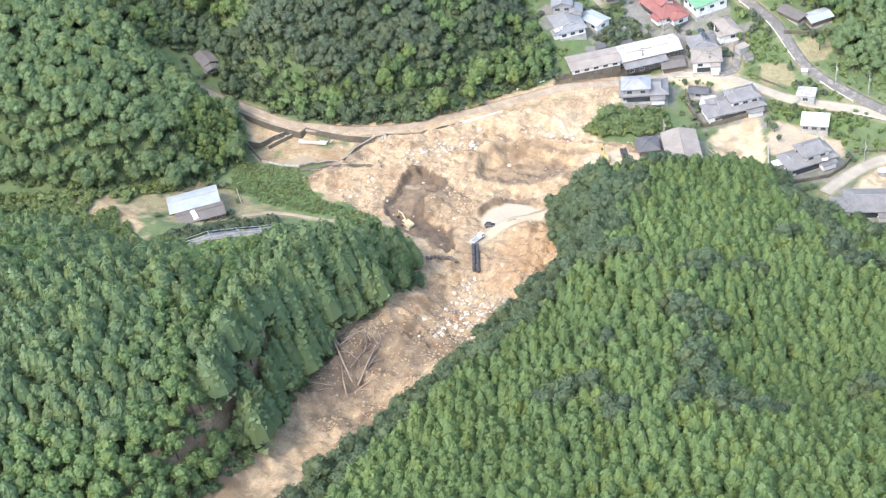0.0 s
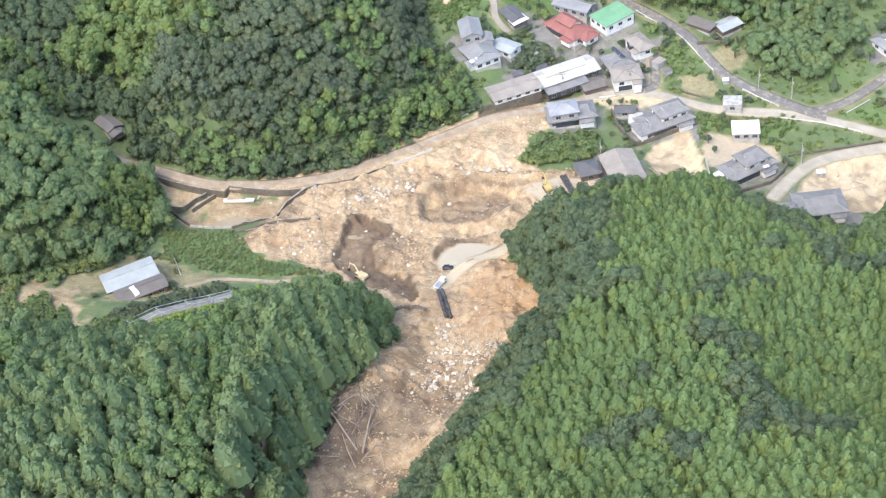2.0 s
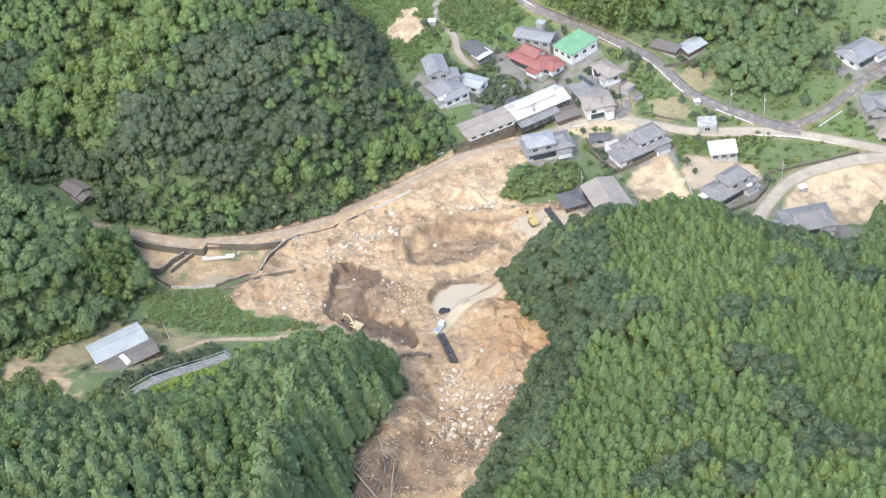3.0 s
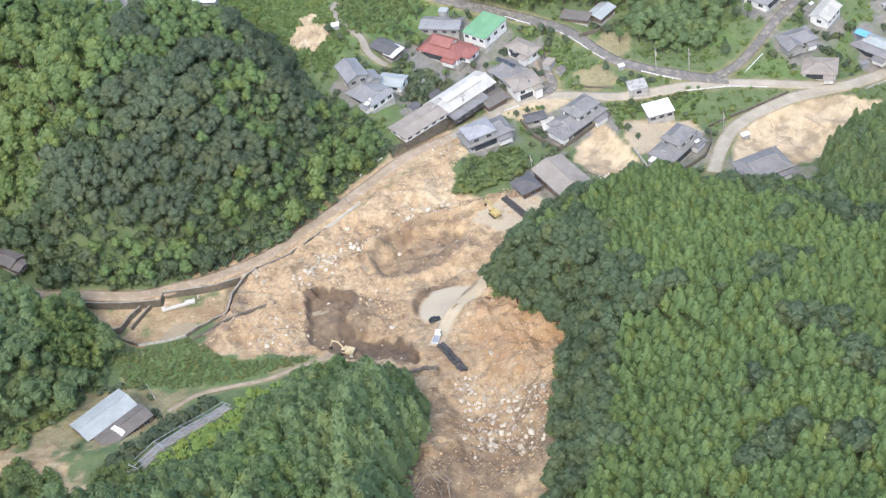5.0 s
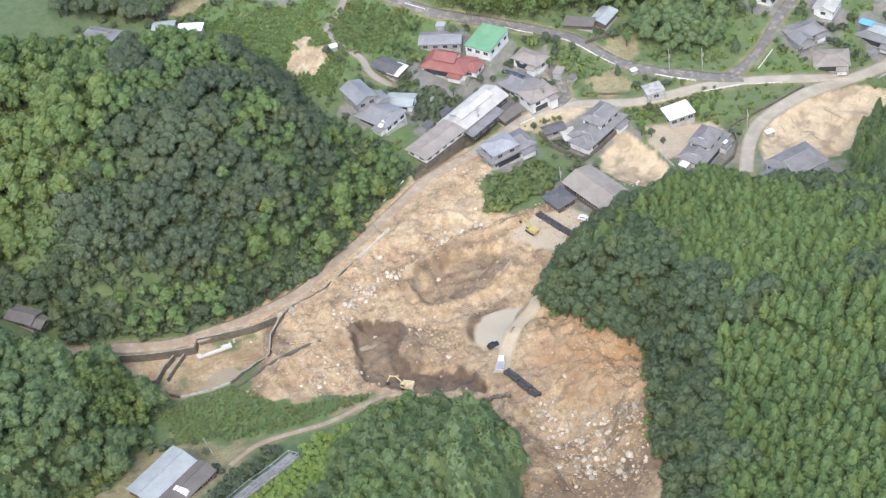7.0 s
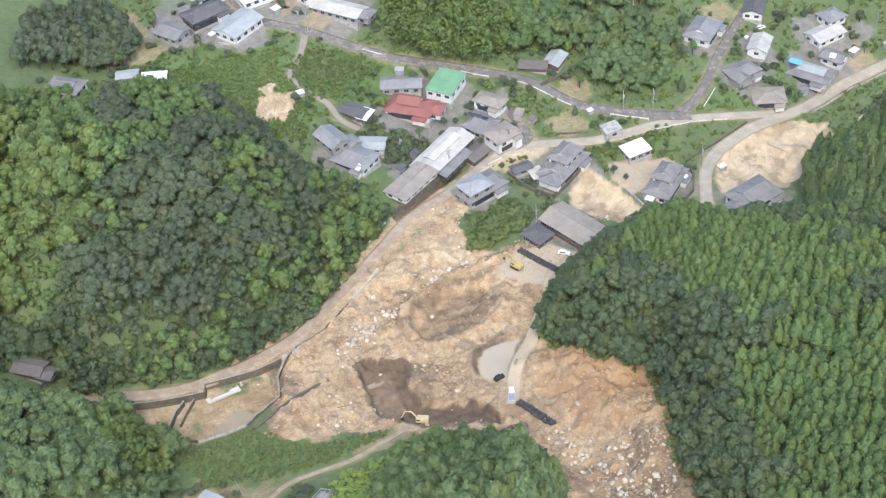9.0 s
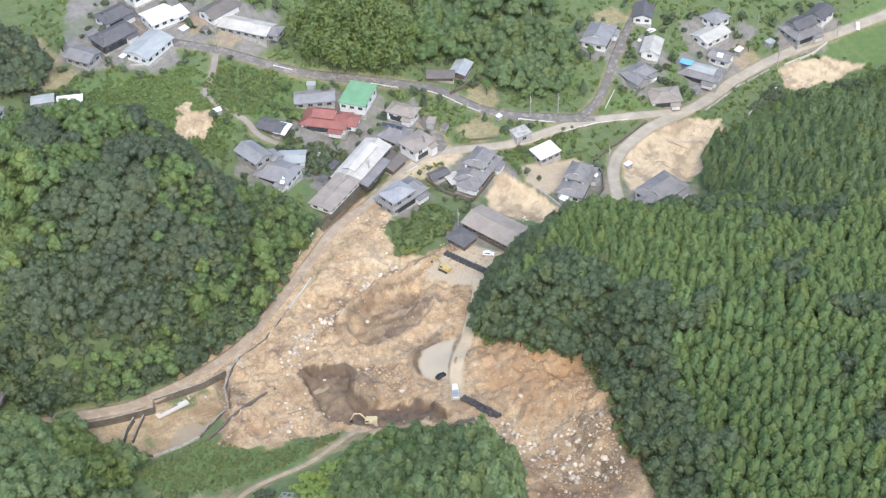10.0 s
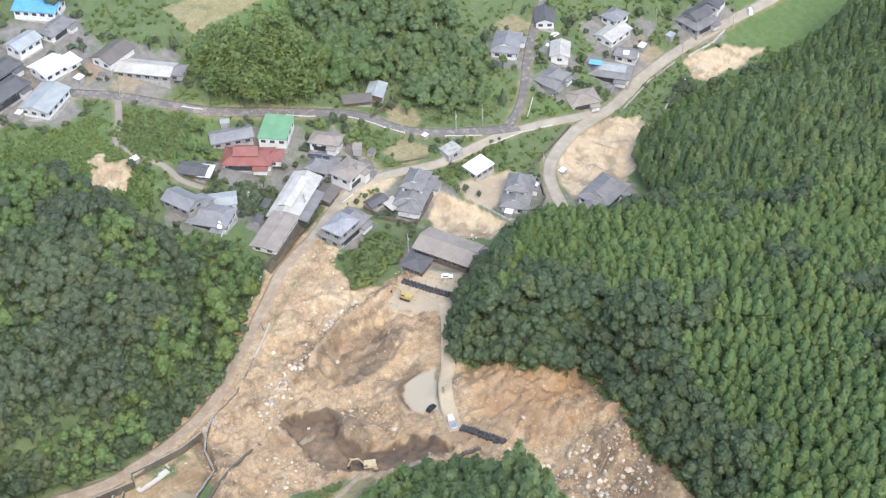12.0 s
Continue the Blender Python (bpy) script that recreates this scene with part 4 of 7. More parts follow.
def add_windows(body, w, d, z, sides="sewn", size=(1.7, 1.2), gap=3.0):
    """Windows along the walls of a storey whose sill is at z: s, n are the long walls, e, w the ends."""
    frame_me, pane_me = window_meshes(*size)
    for side in sides:
        long = w if side in "sn" else d
        n = max(1, int((long - 0.8) / gap))
        for k in range(n):
            u = (k + 0.5) / n * long - long / 2
            x, y, rz = {"s": (u, -d / 2 - 0.03, 0), "n": (-u, d / 2 + 0.03, 180), "e": (w / 2 + 0.03, u, 90), "w": (-w / 2 - 0.03, -u, -90)}[side]
            win = share("window", frame_me, body, pose(x, y, z + size[1] / 2, 0, 0, rz))
            share("pane", pane_me, win, pose(0, 0, 0))


def storey(root, w, d, z, h, material, at=(0, 0), windows="sewn", size=(1.7, 1.2), gap=3.0, name="wall", turn=0.0):
    bm = bmesh.new()
    block(bm, 0, 0, z, w, d, h)
    body = part(name, bm, material, root)
    body.matrix_basis = pose(at[0], at[1], 0, 0, 0, turn)
    if windows:
        add_windows(body, w, d, z + max(0.5, h - 2.1), windows, size, gap)
    return body


def house(label, x, y, turn, w, d, eave=3.2, roof="hip", rise=1.8, cover=None, wall=None, upper=None, name="house", ground=None, over=0.7, windows="sewn", base=0.5, category="house", wings=(), gap=3.0, footing=None):
    """A house: a foot, walls with windows, a roof with ridge caps; upper and wings: (dx, dy, turn, w, d, eave, roof, rise, cover)."""
    cover, wall = cover or TILE_GREY, wall or PLASTER
    lows = [height(x + cx * math.cos(radians(turn)) - cy * math.sin(radians(turn)), y + cx * math.sin(radians(turn)) + cy * math.cos(radians(turn)))
            for cx in (-w / 2, 0, w / 2) for cy in (-d / 2, 0, d / 2)]
    z = (sum(lows) / len(lows)) if ground is None else ground
    root = thing(name, pose(x, y, z, 0, 0, turn), label, category)
    WALL_OF[root.name] = wall
    HOUSE_SPOTS.append((x, y, math.hypot(w, d)))
    deep = z - min(lows) + 0.8
    bm = bmesh.new()
    block(bm, 0, 0, -deep, w + 0.3, d + 0.3, deep + 0.35)
    part("foundation", bm, footing or CONCRETE, root)
    storey(root, w, d, 0.353, eave - 0.36, wall, windows=windows, gap=gap)
    roof_part(root, roof, w, d, eave, rise, cover, over=over)
    if roof == "hip" and w > 9:
        bm = bmesh.new()
        block(bm, -w * 0.12, -d / 2 - 0.05, 0.5, w * 0.5, 0.1, 1.9)
        part("sliding_door", bm, GLASS, root, "dark glazed sliding door")
        porch = roof_part(root, "lean", w * 0.3, 1.8, eave - 0.95, 0.45, cover, (w * 0.3, -d / 2 - 1.2), 0.0, 0.25, label="low porch roof")
        bm = bmesh.new()
        block(bm, w * 0.3, -d / 2 - 0.95, 0.0, w * 0.28, 1.7, eave - 1.0)
        part("porch_wall", bm, PLASTER, root)
    for dx, dy, dturn, uw, ud, ue, ur, uh, uc in ([upper] if upper else []) + list(wings):
        low = 0.4 if ue < eave + 1.5 else eave - 0.6
        storey(root, uw, ud, low, ue - low - 0.02, wall, (dx, dy), windows if ue > eave + 1.5 else "se", name="wall", turn=dturn)
        roof_part(root, ur, uw, ud, ue, uh, uc or cover, (dx, dy), dturn, over=0.6)
    return root


house("red-tiled farmhouse with a gabled upper roof", 2.2, 144.0, -33, 16.5, 9.2, 3.2, "hip", 2.2, TILE_RED, PLASTER, upper=(-0.5, 0.6, 0, 7.5, 5.0, 5.2, "gable", 1.7, None), wings=[(9.0, 1.0, 0, 5.0, 6.0, 3.0, "hip", 1.2, None)])
house("long low outbuilding with a blue-grey roof behind the red farmhouse", 1.2, 155.5, -14, 14, 6.5, 3.0, "gable", 1.2, TILE_BLUE, GREY_WALL, name="outbuilding", category="outbuilding")
house("two-storey white building with a bright green sheet roof", 16.7, 151.6, -38, 9.8, 12.6, 4.5, "lean", 0.8, GREEN_ROOF, PLASTER, over=0.4, name="apartment_house", wings=[], windows="sewn")
house("two-storey house with a blue-grey gable roof", -29.2, 124.7, 116, 10.8, 6.8, 4.8, "gable", 1.6, TILE_BLUE, GREY_WALL, wings=[(-4.5, -5.0, 0, 5, 4, 2.8, "gable", 1.0, None)])
house("single-storey house with a hipped grey roof", -23.0, 115.8, -45, 12.6, 9.8, 3.0, "hip", 1.8, TILE_BLUE, PLASTER)
house("low house with a pale flat roof and white panels", -16.1, 124.5, -20, 9.0, 6.0, 2.9, "gable", 0.8, ZINC, PLASTER)
house("garden shed with a grey and white lean-to roof", -18.4, 141.9, -42, 9.0, 5.6, 2.6, "gable", 0.9, TILE_DARK, BROWN_WALL, wings=[(4.6, -0.5, 0, 3.6, 5.2, 2.4, "lean", 0.5, WHITE_ROOF)], name="shed", category="shed")
house("long workshop with a flaking cream sheet roof", 7.2, 117.5, 42, 23.5, 9.5, 4.4, "gable", 1.7, CREAM_ROOF, DARK_WALL, name="workshop", category="workshop", ground=-5.6, upper=(0.5, 0.6, 0, 15.0, 4.0, 6.0, "gable", 0.7, PATCHED), wings=[(-2.0, -6.2, 0, 15.0, 3.6, 3.2, "lean", 0.7, TILE_GREY)])
house("long low storehouse with a flat brown-grey roof", -6.8, 103.2, 40, 17.5, 8.4, 2.4, "gable", 0.5, SLATE, PLASTER, name="storehouse", category="storehouse", ground=-2.1, footing=OLD_CONCRETE)
house("small brown garage with a white door", 18.2, 116.2, 35, 7.4, 6.0, 2.7, "gable", 0.9, BROWN_SHEET, BROWN_WALL, name="garage", category="garage", windows="")
house("two-storey grey house with a slate roof", 30.1, 139.2, -45, 10.4, 5.8, 4.0, "hip", 1.3, SLATE, PLASTER)
house("house with a grey hipped roof and solar tubes", 24.0, 130.0, -54, 8.6, 9.0, 3.0, "hip", 1.6, TILE_GREY, PLASTER)
house("two-storey white house with a small balcony and grey roof", 29.4, 121.0, 25, 9.6, 8.0, 5.0, "hip", 1.2, SLATE, PLASTER)
house("two-storey house with a blue-grey roof and pale walls", 15.4, 97.2, 25, 16.0, 8.8, 3.4, "hip", 1.9, TILE_GREY, GREY_WALL, upper=(-2.6, -0.6, 0, 9.2, 7.2, 6.0, "hip", 1.6, TILE_PALE), ground=-6.2)
house("two-storey house with grey hipped roofs and white walls", 46.6, 104.6, 42, 17.5, 9.4, 3.4, "hip", 2.2, TILE_GREY, PLASTER, upper=(2.5, 0.5, 0, 10.0, 7.2, 6.2, "hip", 2.1, None), wings=[(-8.2, -1.0, 0, 6.2, 7.4, 3.2, "hip", 1.8, None)], ground=-10.0)
house("small garden store with a dark roof", 32.2, 106.8, 12, 6.2, 3.4, 2.4, "gable", 0.8, TILE_DARK, GREY_WALL, name="shed", category="shed", windows="s")
house("open garden shelter with a rusty white roof", 36.8, 103.6, 12, 3.6, 4.4, 2.2, "lean", 0.5, CREAM_ROOF, BROWN_WALL, name="shed", category="shed", windows="")
house("white shed with a bright white sheet roof", 74.0, 108.5, 14, 8.8, 6.4, 2.9, "lean", 0.45, WHITE_ROOF, GREY_WALL, name="shed", category="shed", gap=2.2, over=0.35)
house("two-storey house with tiered grey hipped roofs", 78.0, 88.6, 48, 17.0, 8.6, 3.4, "hip", 2.0, TILE_GREY, PLASTER, upper=(1.8, 0.2, 0, 8.8, 6.8, 6.0, "hip", 2.0, None), ground=-13.2)
house("single-storey house with a broad grey hipped roof", 103.8, 74.0, 22, 15.0, 10.5, 3.3, "hip", 2.4, TILE_GREY, PLASTER, wings=[(-9.0, -1.5, 0, 6.0, 6.5, 3.0, "hip", 1.4, None)], ground=-13.4)
house("long barn with a weathered brown-grey roof", 40.5, 72.0, -59, 19.5, 10.6, 4.2, "gable", 1.6, SLATE, BROWN_WALL, name="barn", category="barn", windows="s", ground=-9.4, wings=[(14.2, 0.4, 0, 9.5, 9.6, 3.8, "gable", 1.5, TILE_GREY)])
house("small dark-roofed cottage beside black sandbags", 28.2, 71.2, -59, 7.0, 6.4, 2.8, "hip", 1.3, TILE_DARK, BROWN_WALL, name="cottage", category="cottage", ground=-8.4)
house("small flat-roofed concrete pump house", 67.8, 117.1, 10, 6.2, 5.2, 2.9, "lean", 0.15, CONCRETE, CONCRETE, name="pump_house", category="pump house", windows="s", over=0.2)
house("hut with a pale lean-to roof beside the road", 58.6, 155.0, 50, 8.2, 5.6, 2.7, "gable", 0.9, ZINC, BROWN_WALL, name="hut", category="hut", windows="")
house("low roadside store with a brown roof", 49.6, 152.6, -22, 9.5, 3.6, 2.2, "lean", 0.5, BROWN_SHEET, BROWN_WALL, name="shed", category="shed", windows="")
house("grey-roofed house with a white garage door", 131.6, 128.0, -14, 11.0, 8.6, 3.1, "hip", 1.3, SLATE, PLASTER, windows="se", ground=-17.4)
house("long house with pale grey roofs and a blue tarpaulin", 153.8, 140.4, -47, 15.0, 9.0, 3.0, "hip", 1.8, TILE_GREY, PLASTER, upper=(0.6, 0.5, 0, 9.5, 4.5, 4.3, "gable", 1.2, ZINC))
house("small house with a grey roof and white solar panels", 166.2, 147.2, -52, 8.0, 6.2, 3.6, "gable", 1.4, TILE_GREY, PLASTER)
house("white house with a cream roof", 167.0, 158.4, 18, 12.6, 8.0, 3.2, "gable", 1.4, CREAM_ROOF, PLASTER, wings=[(7.0, 4.5, 0, 8.0, 7.2, 6.0, "hip", 1.8, TILE_BLUE)])
house("house with a grey gabled roof and a hipped wing", 125.2, 138.8, 20, 11.0, 7.6, 3.2, "hip", 1.6, TILE_GREY, GREY_WALL, wings=[(-3.5, -3.0, 90, 6.0, 5.5, 3.4, "gable", 1.6, None)])
house("small house with a weathered white roof", 137.7, 152.6, 54, 9.8, 6.6, 4.0, "gable", 1.6, CREAM_ROOF, PLASTER)
house("house with a dark blue hipped roof among trees", 117.8, 160.0, 48, 13.6, 9.4, 3.6, "hip", 2.4, TILE_BLUE, PLASTER)
house("two-storey house with dark tiled roofs", 204.8, 152.0, 10, 12.4, 11.0, 3.4, "hip", 1.8, TILE_GREY, GREY_WALL, upper=(1.0, 1.0, 0, 9.4, 7.0, 5.8, "gable", 1.6, TILE_DARK))
house("house with a dark gabled roof beside the bend", 216.5, 157.0, 30, 9.0, 7.0, 4.6, "gable", 1.5, TILE_DARK, PLASTER)
house("long white schoolhouse-like hall with a pale gable roof", -51.6, 191.4, 41, 15.0, 10.6, 3.6, "gable", 1.5, ZINC, PLASTER, name="hall", category="hall")
house("dark-roofed house with black walls", -62.4, 200.5, 25, 15.0, 8.5, 4.0, "hip", 2.0, TILE_DARK, DARK_WALL)
house("small grey-roofed house at the field's edge", -75.6, 192.4, -45, 10.0, 7.4, 3.1, "gable", 1.3, TILE_GREY, GREY_WALL)
house("white house with a bright white roof", -44.4, 206.8, 18, 10.0, 9.4, 3.8, "gable", 1.4, WHITE_ROOF, PLASTER, wings=[(7.0, -2.0, 0, 6.0, 6.0, 3.0, "lean", 0.5, WHITE_ROOF)])
house("brown barn with a weathered roof", -21.5, 204.6, 27, 12.6, 8.6, 3.2, "gable", 1.9, BROWN_SHEET, PLASTER, name="barn", category="barn", windows="w")
house("long house with a worn pale sheet roof", -13.6, 193.4, -42, 20.0, 7.6, 3.1, "gable", 1.4, CREAM_ROOF, GREY_WALL, wings=[(11.5, 0.5, 0, 5.0, 6.0, 3.0, "hip", 1.2, TILE_GREY)])
house("two-storey house with a pale blue-white roof", -48.2, 222.0, 24, 10.2, 7.2, 4.6, "gable", 1.4, ZINC, PLASTER)
house("house with a cluttered pale roof", -34.5, 226.5, 30, 12.0, 7.0, 3.2, "hip", 1.4, TILE_GREY, PLASTER)
house("hall with a bright blue sheet roof", -36.0, 240.0, -40, 16.0, 10.0, 4.4, "gable", 1.4, BLUE_SHEET, PLASTER, name="hall", category="hall")
house("house with a dark roof", -60.0, 213.0, 24, 12.0, 8.0, 3.4, "hip", 1.8, TILE_DARK, PLASTER)
house("grey-roofed house beside the hill road", 143.0, 172.0, 60, 10.0, 7.0, 3.4, "gable", 1.6, TILE_DARK, PLASTER)
house("grey-roofed house below the wooded knoll", -114.6, 162.6, -30, 12.0, 8.0, 3.4, "hip", 1.8, TILE_GREY, PLASTER)
house("long pale shed at the edge of the wood", -84.6, 168.4, -12, 8.0, 3.4, 2.2, "lean", 0.3, WHITE_ROOF, GREY_WALL, name="shed", category="shed", windows="")
house("open shelter with a pale grey roof beside the wood", -93.6, 170.2, -8, 7.0, 4.0, 2.2, "gable", 0.6, ZINC, GREY_WALL, name="shed", category="shed", windows="")
house("metal barn with a pale zinc roof", -91.0, -24.6, 45, 16.2, 8.6, 3.2, "gable", 0.9, ZINC, BROWN_WALL, name="barn", category="barn", windows="", ground=5.4, over=0.4, wings=[(1.2, -7.4, 0, 14.8, 6.6, 2.8, "gable", 0.8, BROWN_SHEET)])
house("wooden hut with a dull brown roof under the trees", -132.4, 40.2, -30, 8.5, 5.0, 2.7, "gable", 1.0, BROWN_SHEET, BROWN_WALL, name="hut", category="hut", windows="", ground=10.4, wings=[(5.6, -0.6, 0, 4.2, 4.2, 2.2, "gable", 0.7, None)])


# ---- panels, tanks and coverings on the roofs and yards ----
def roof_panels(spots, material, label, category, name, size=(1.7, 1.1), tilt=18):
    """Flat panels on low frames: x, y, height over the land, turn."""
    for x, y, h, turn in spots:
        root = thing(name, pose(x, y, float(land(x, y)) + h, 0, 0, turn), label, category, label)
        bm = bmesh.new()
        block(bm, 0, 0, 0.25, size[0], size[1], 0.09, tilt=(tilt, 0), bevel=0.02)
        part("panel", bm, material, root)
        for s in (-1, 1):
            bm = bmesh.new()
            block(bm, s * size[0] * 0.4, 0, -0.5, 0.08, size[1] * 0.8, 0.8)
            part("stand", bm, FRAME, root)


roof_panels([(-23.4, 108.4, 3.6, 60), (-22.0, 110.6, 3.6, 60), (-20.6, 112.8, 3.6, 60), (-19.2, 115.0, 3.6, 60), (-17.8, 117.2, 3.6, 60)], WHITE_PAINT, "white rectangular sheet on the low roof", "roof panel", "roof_panel", (2.0, 1.5), 12)
roof_panels([(165.0, 146.2, 4.6, -40), (168.0, 144.0, 4.6, -40)], WHITE_PAINT, "white square sheet on the small house", "roof panel", "roof_panel", (2.4, 2.4), 15)
roof_panels([(21.6, 134.2, 4.0, -40), (23.6, 132.4, 4.2, -40), (25.6, 130.6, 4.0, -40)], GLASS, "dark solar water heater on the house roof", "solar heater", "solar_heater", (2.6, 1.5), 20)
roof_panels([(133.0, 154.4, 4.6, 40), (138.6, 153.6, 5.0, 50)], WHITE_PAINT, "white solar tank on the house", "solar heater", "solar_heater", (1.8, 1.2), 15)
roof_panels([(84.6, 87.0, 5.0, 40), (52.6, 108.0, 4.6, 40)], WHITE_PAINT, "white solar water heater on the tiled roof", "solar heater", "solar_heater", (2.0, 1.0), 20)


def storage_shed(x, y, turn, w, d, h, wall, cover, label):
    root = thing("storage_shed", pose(x, y, height(x, y), 0, 0, turn), label, "storage shed", "small storage sheds")
    bm = bmesh.new()
    block(bm, 0, 0, -0.4, w, d, h + 0.4)
    body = part("wall", bm, wall, root)
    bm = bmesh.new()
    block(bm, 0, 0, h, w + 0.3, d + 0.3, 0.14, tilt=(3, 0), bevel=0.03)
    part("roof", bm, cover, root)
    bm = bmesh.new()
    block(bm, 0, -d / 2 - 0.02, 0, w * 0.45, 0.06, h * 0.8)
    part("door", bm, FRAME, body)


SHEDS_WEST = ((-61.6, 189.6, 40, 2.4, 2.0, 2.0, WHITE_ROOF), (-35.8, 149.0, 10, 2.6, 2.2, 1.8, WHITE_ROOF), (63.4, 127.6, 20, 2.0, 1.6, 1.6, WHITE_ROOF), 
                                    (70.6, 82.4, 45, 4.4, 2.6, 2.2, WHITE_ROOF), (101.4, 96.0, 20, 2.6, 1.8, 1.6, WHITE_ROOF), (2.0, 162.4, -20, 3.2, 2.4, 2.2, ZINC), (38.6, 132.2, 60, 4.2, 3.0, 2.2, SLATE), (42.4, 128.6, 40, 3.0, 2.2, 2.0, BROWN_SHEET), (-6.6, 128.0, 40, 3.4, 2.6, 2.2, ZINC))
SHEDS_EAST = ((-2.0, 121.6, 40, 4.6, 2.6, 2.2, TILE_DARK), (-8.4, 113.0, 40, 3.6, 2.4, 2.2, TILE_DARK), (148.0, 132.6, 30, 3.0, 2.0, 2.0, TILE_GREY), (175.6, 150.0, 30, 3.6, 2.4, 2.2, WHITE_ROOF), (190.0, 150.4, 20, 3.4, 2.6, 2.3, ZINC), (-36.6, 199.0, 30, 3.0, 2.6, 2.0, WHITE_ROOF), (-29.0, 197.0, -40, 2.4, 2.0, 2.0, BROWN_SHEET), (-70.0, 205.6, 20, 4.4, 3.0, 2.4, TILE_GREY))
for x, y, turn, w, d, h, cover in SHEDS_WEST + SHEDS_EAST:
    storage_shed(x, y, turn, w, d, h, GREY_WALL, cover, "small storage shed with a flat sheet roof")

bm = bmesh.new()
bmesh.ops.create_grid(bm, x_segments=12, y_segments=8, size=0.5)
for v in bm.verts:
    v.co = Vector((v.co.x * 5.0, v.co.y * 3.4, -0.5 * abs(v.co.y) * 1.6 + 0.12 * noise.noise(v.co * 5)))
bmesh.ops.solidify(bm, geom=bm.faces[:], thickness=0.06)
me = bpy.data.meshes.new("tarpaulin")
bm.to_mesh(me)
bm.free()
me.materials.append(TARP_BLUE)
tagged(new("tarpaulin", me), "creased blue tarpaulin on the house roof", "tarpaulin").matrix_world = pose(149.4, 144.8, float(land(149.4, 144.8)) + 4.3, 0, 0, -47)


# ---- trees ----
ICO = bmesh.new()
bmesh.ops.create_icosphere(ICO, subdivisions=1, radius=1.0)
ICO_V = np.array([v.co[:] for v in ICO.verts])
ICO_F = np.array([[v.index for v in f.verts] for f in ICO.faces])
ICO.free()


class Pieces:
    """Collects triangles and quads of one tree or of a whole wood."""

    def __init__(self):
        self.verts, self.loops, self.totals, self.slots, self.tints, self.count = [], [], [], [], [], 0

    def add(self, verts, faces, slot, tint=0.5):
        faces = np.asarray(faces)
        self.verts.append(verts)
        self.loops.append((faces + self.count).ravel())
        self.totals.append(np.full(len(faces), faces.shape[1]))
        self.slots.append(np.full(len(faces), slot))
        self.tints.append(np.full(len(verts), tint))
        self.count += len(verts)

    def arrays(self):
        return [np.concatenate(v) for v in (self.verts, self.loops, self.totals, self.slots, self.tints)]


def tufts(rng, centres, ways, size):
    """Bent leaf sprays: one triangle each, facing roughly along its way."""
    n = len(centres)
    ways = ways + rng.normal(0, 0.3, (n, 3))
    ways /= np.linalg.norm(ways, axis=1)[:, None]
    some = rng.normal(0, 1, (n, 3))
    u = np.cross(ways, some)
    u /= np.linalg.norm(u, axis=1)[:, None] + 1e-9
    v = np.cross(ways, u)
    s = size * rng.uniform(0.6, 1.25, (n, 1))
    droop = -0.25 * s * ways
    verts = np.stack([centres - u * s * 1.1 + droop, centres + u * s * 1.1 + droop, centres + v * s * 1.35], 1).reshape(-1, 3)
    return verts, np.arange(3 * n).reshape(-1, 3)


def trunk_into(p, h, r, lean=(0, 0), slot=1, limbs=()):
    k = np.arange(5) * 2 * np.pi / 5
    ring = np.c_[np.cos(k), np.sin(k), 0 * k]
    verts = np.concatenate([ring * r + (0, 0, -0.6), ring * r * 0.45 + (lean[0], lean[1], h)])
    p.add(verts, [[i, (i + 1) % 5, 5 + (i + 1) % 5, 5 + i] for i in range(5)], slot)
    for a, b, lr in limbs:
        a, b = np.array(a), np.array(b)
        ring3 = np.array([(lr, 0, 0), (-lr / 2, lr * 0.8, 0), (-lr / 2, -lr * 0.8, 0)])
        p.add(np.concatenate([ring3 + a, ring3 * 0.4 + b]), [[i, (i + 1) % 3, 3 + (i + 1) % 3, 3 + i] for i in range(3)], slot)


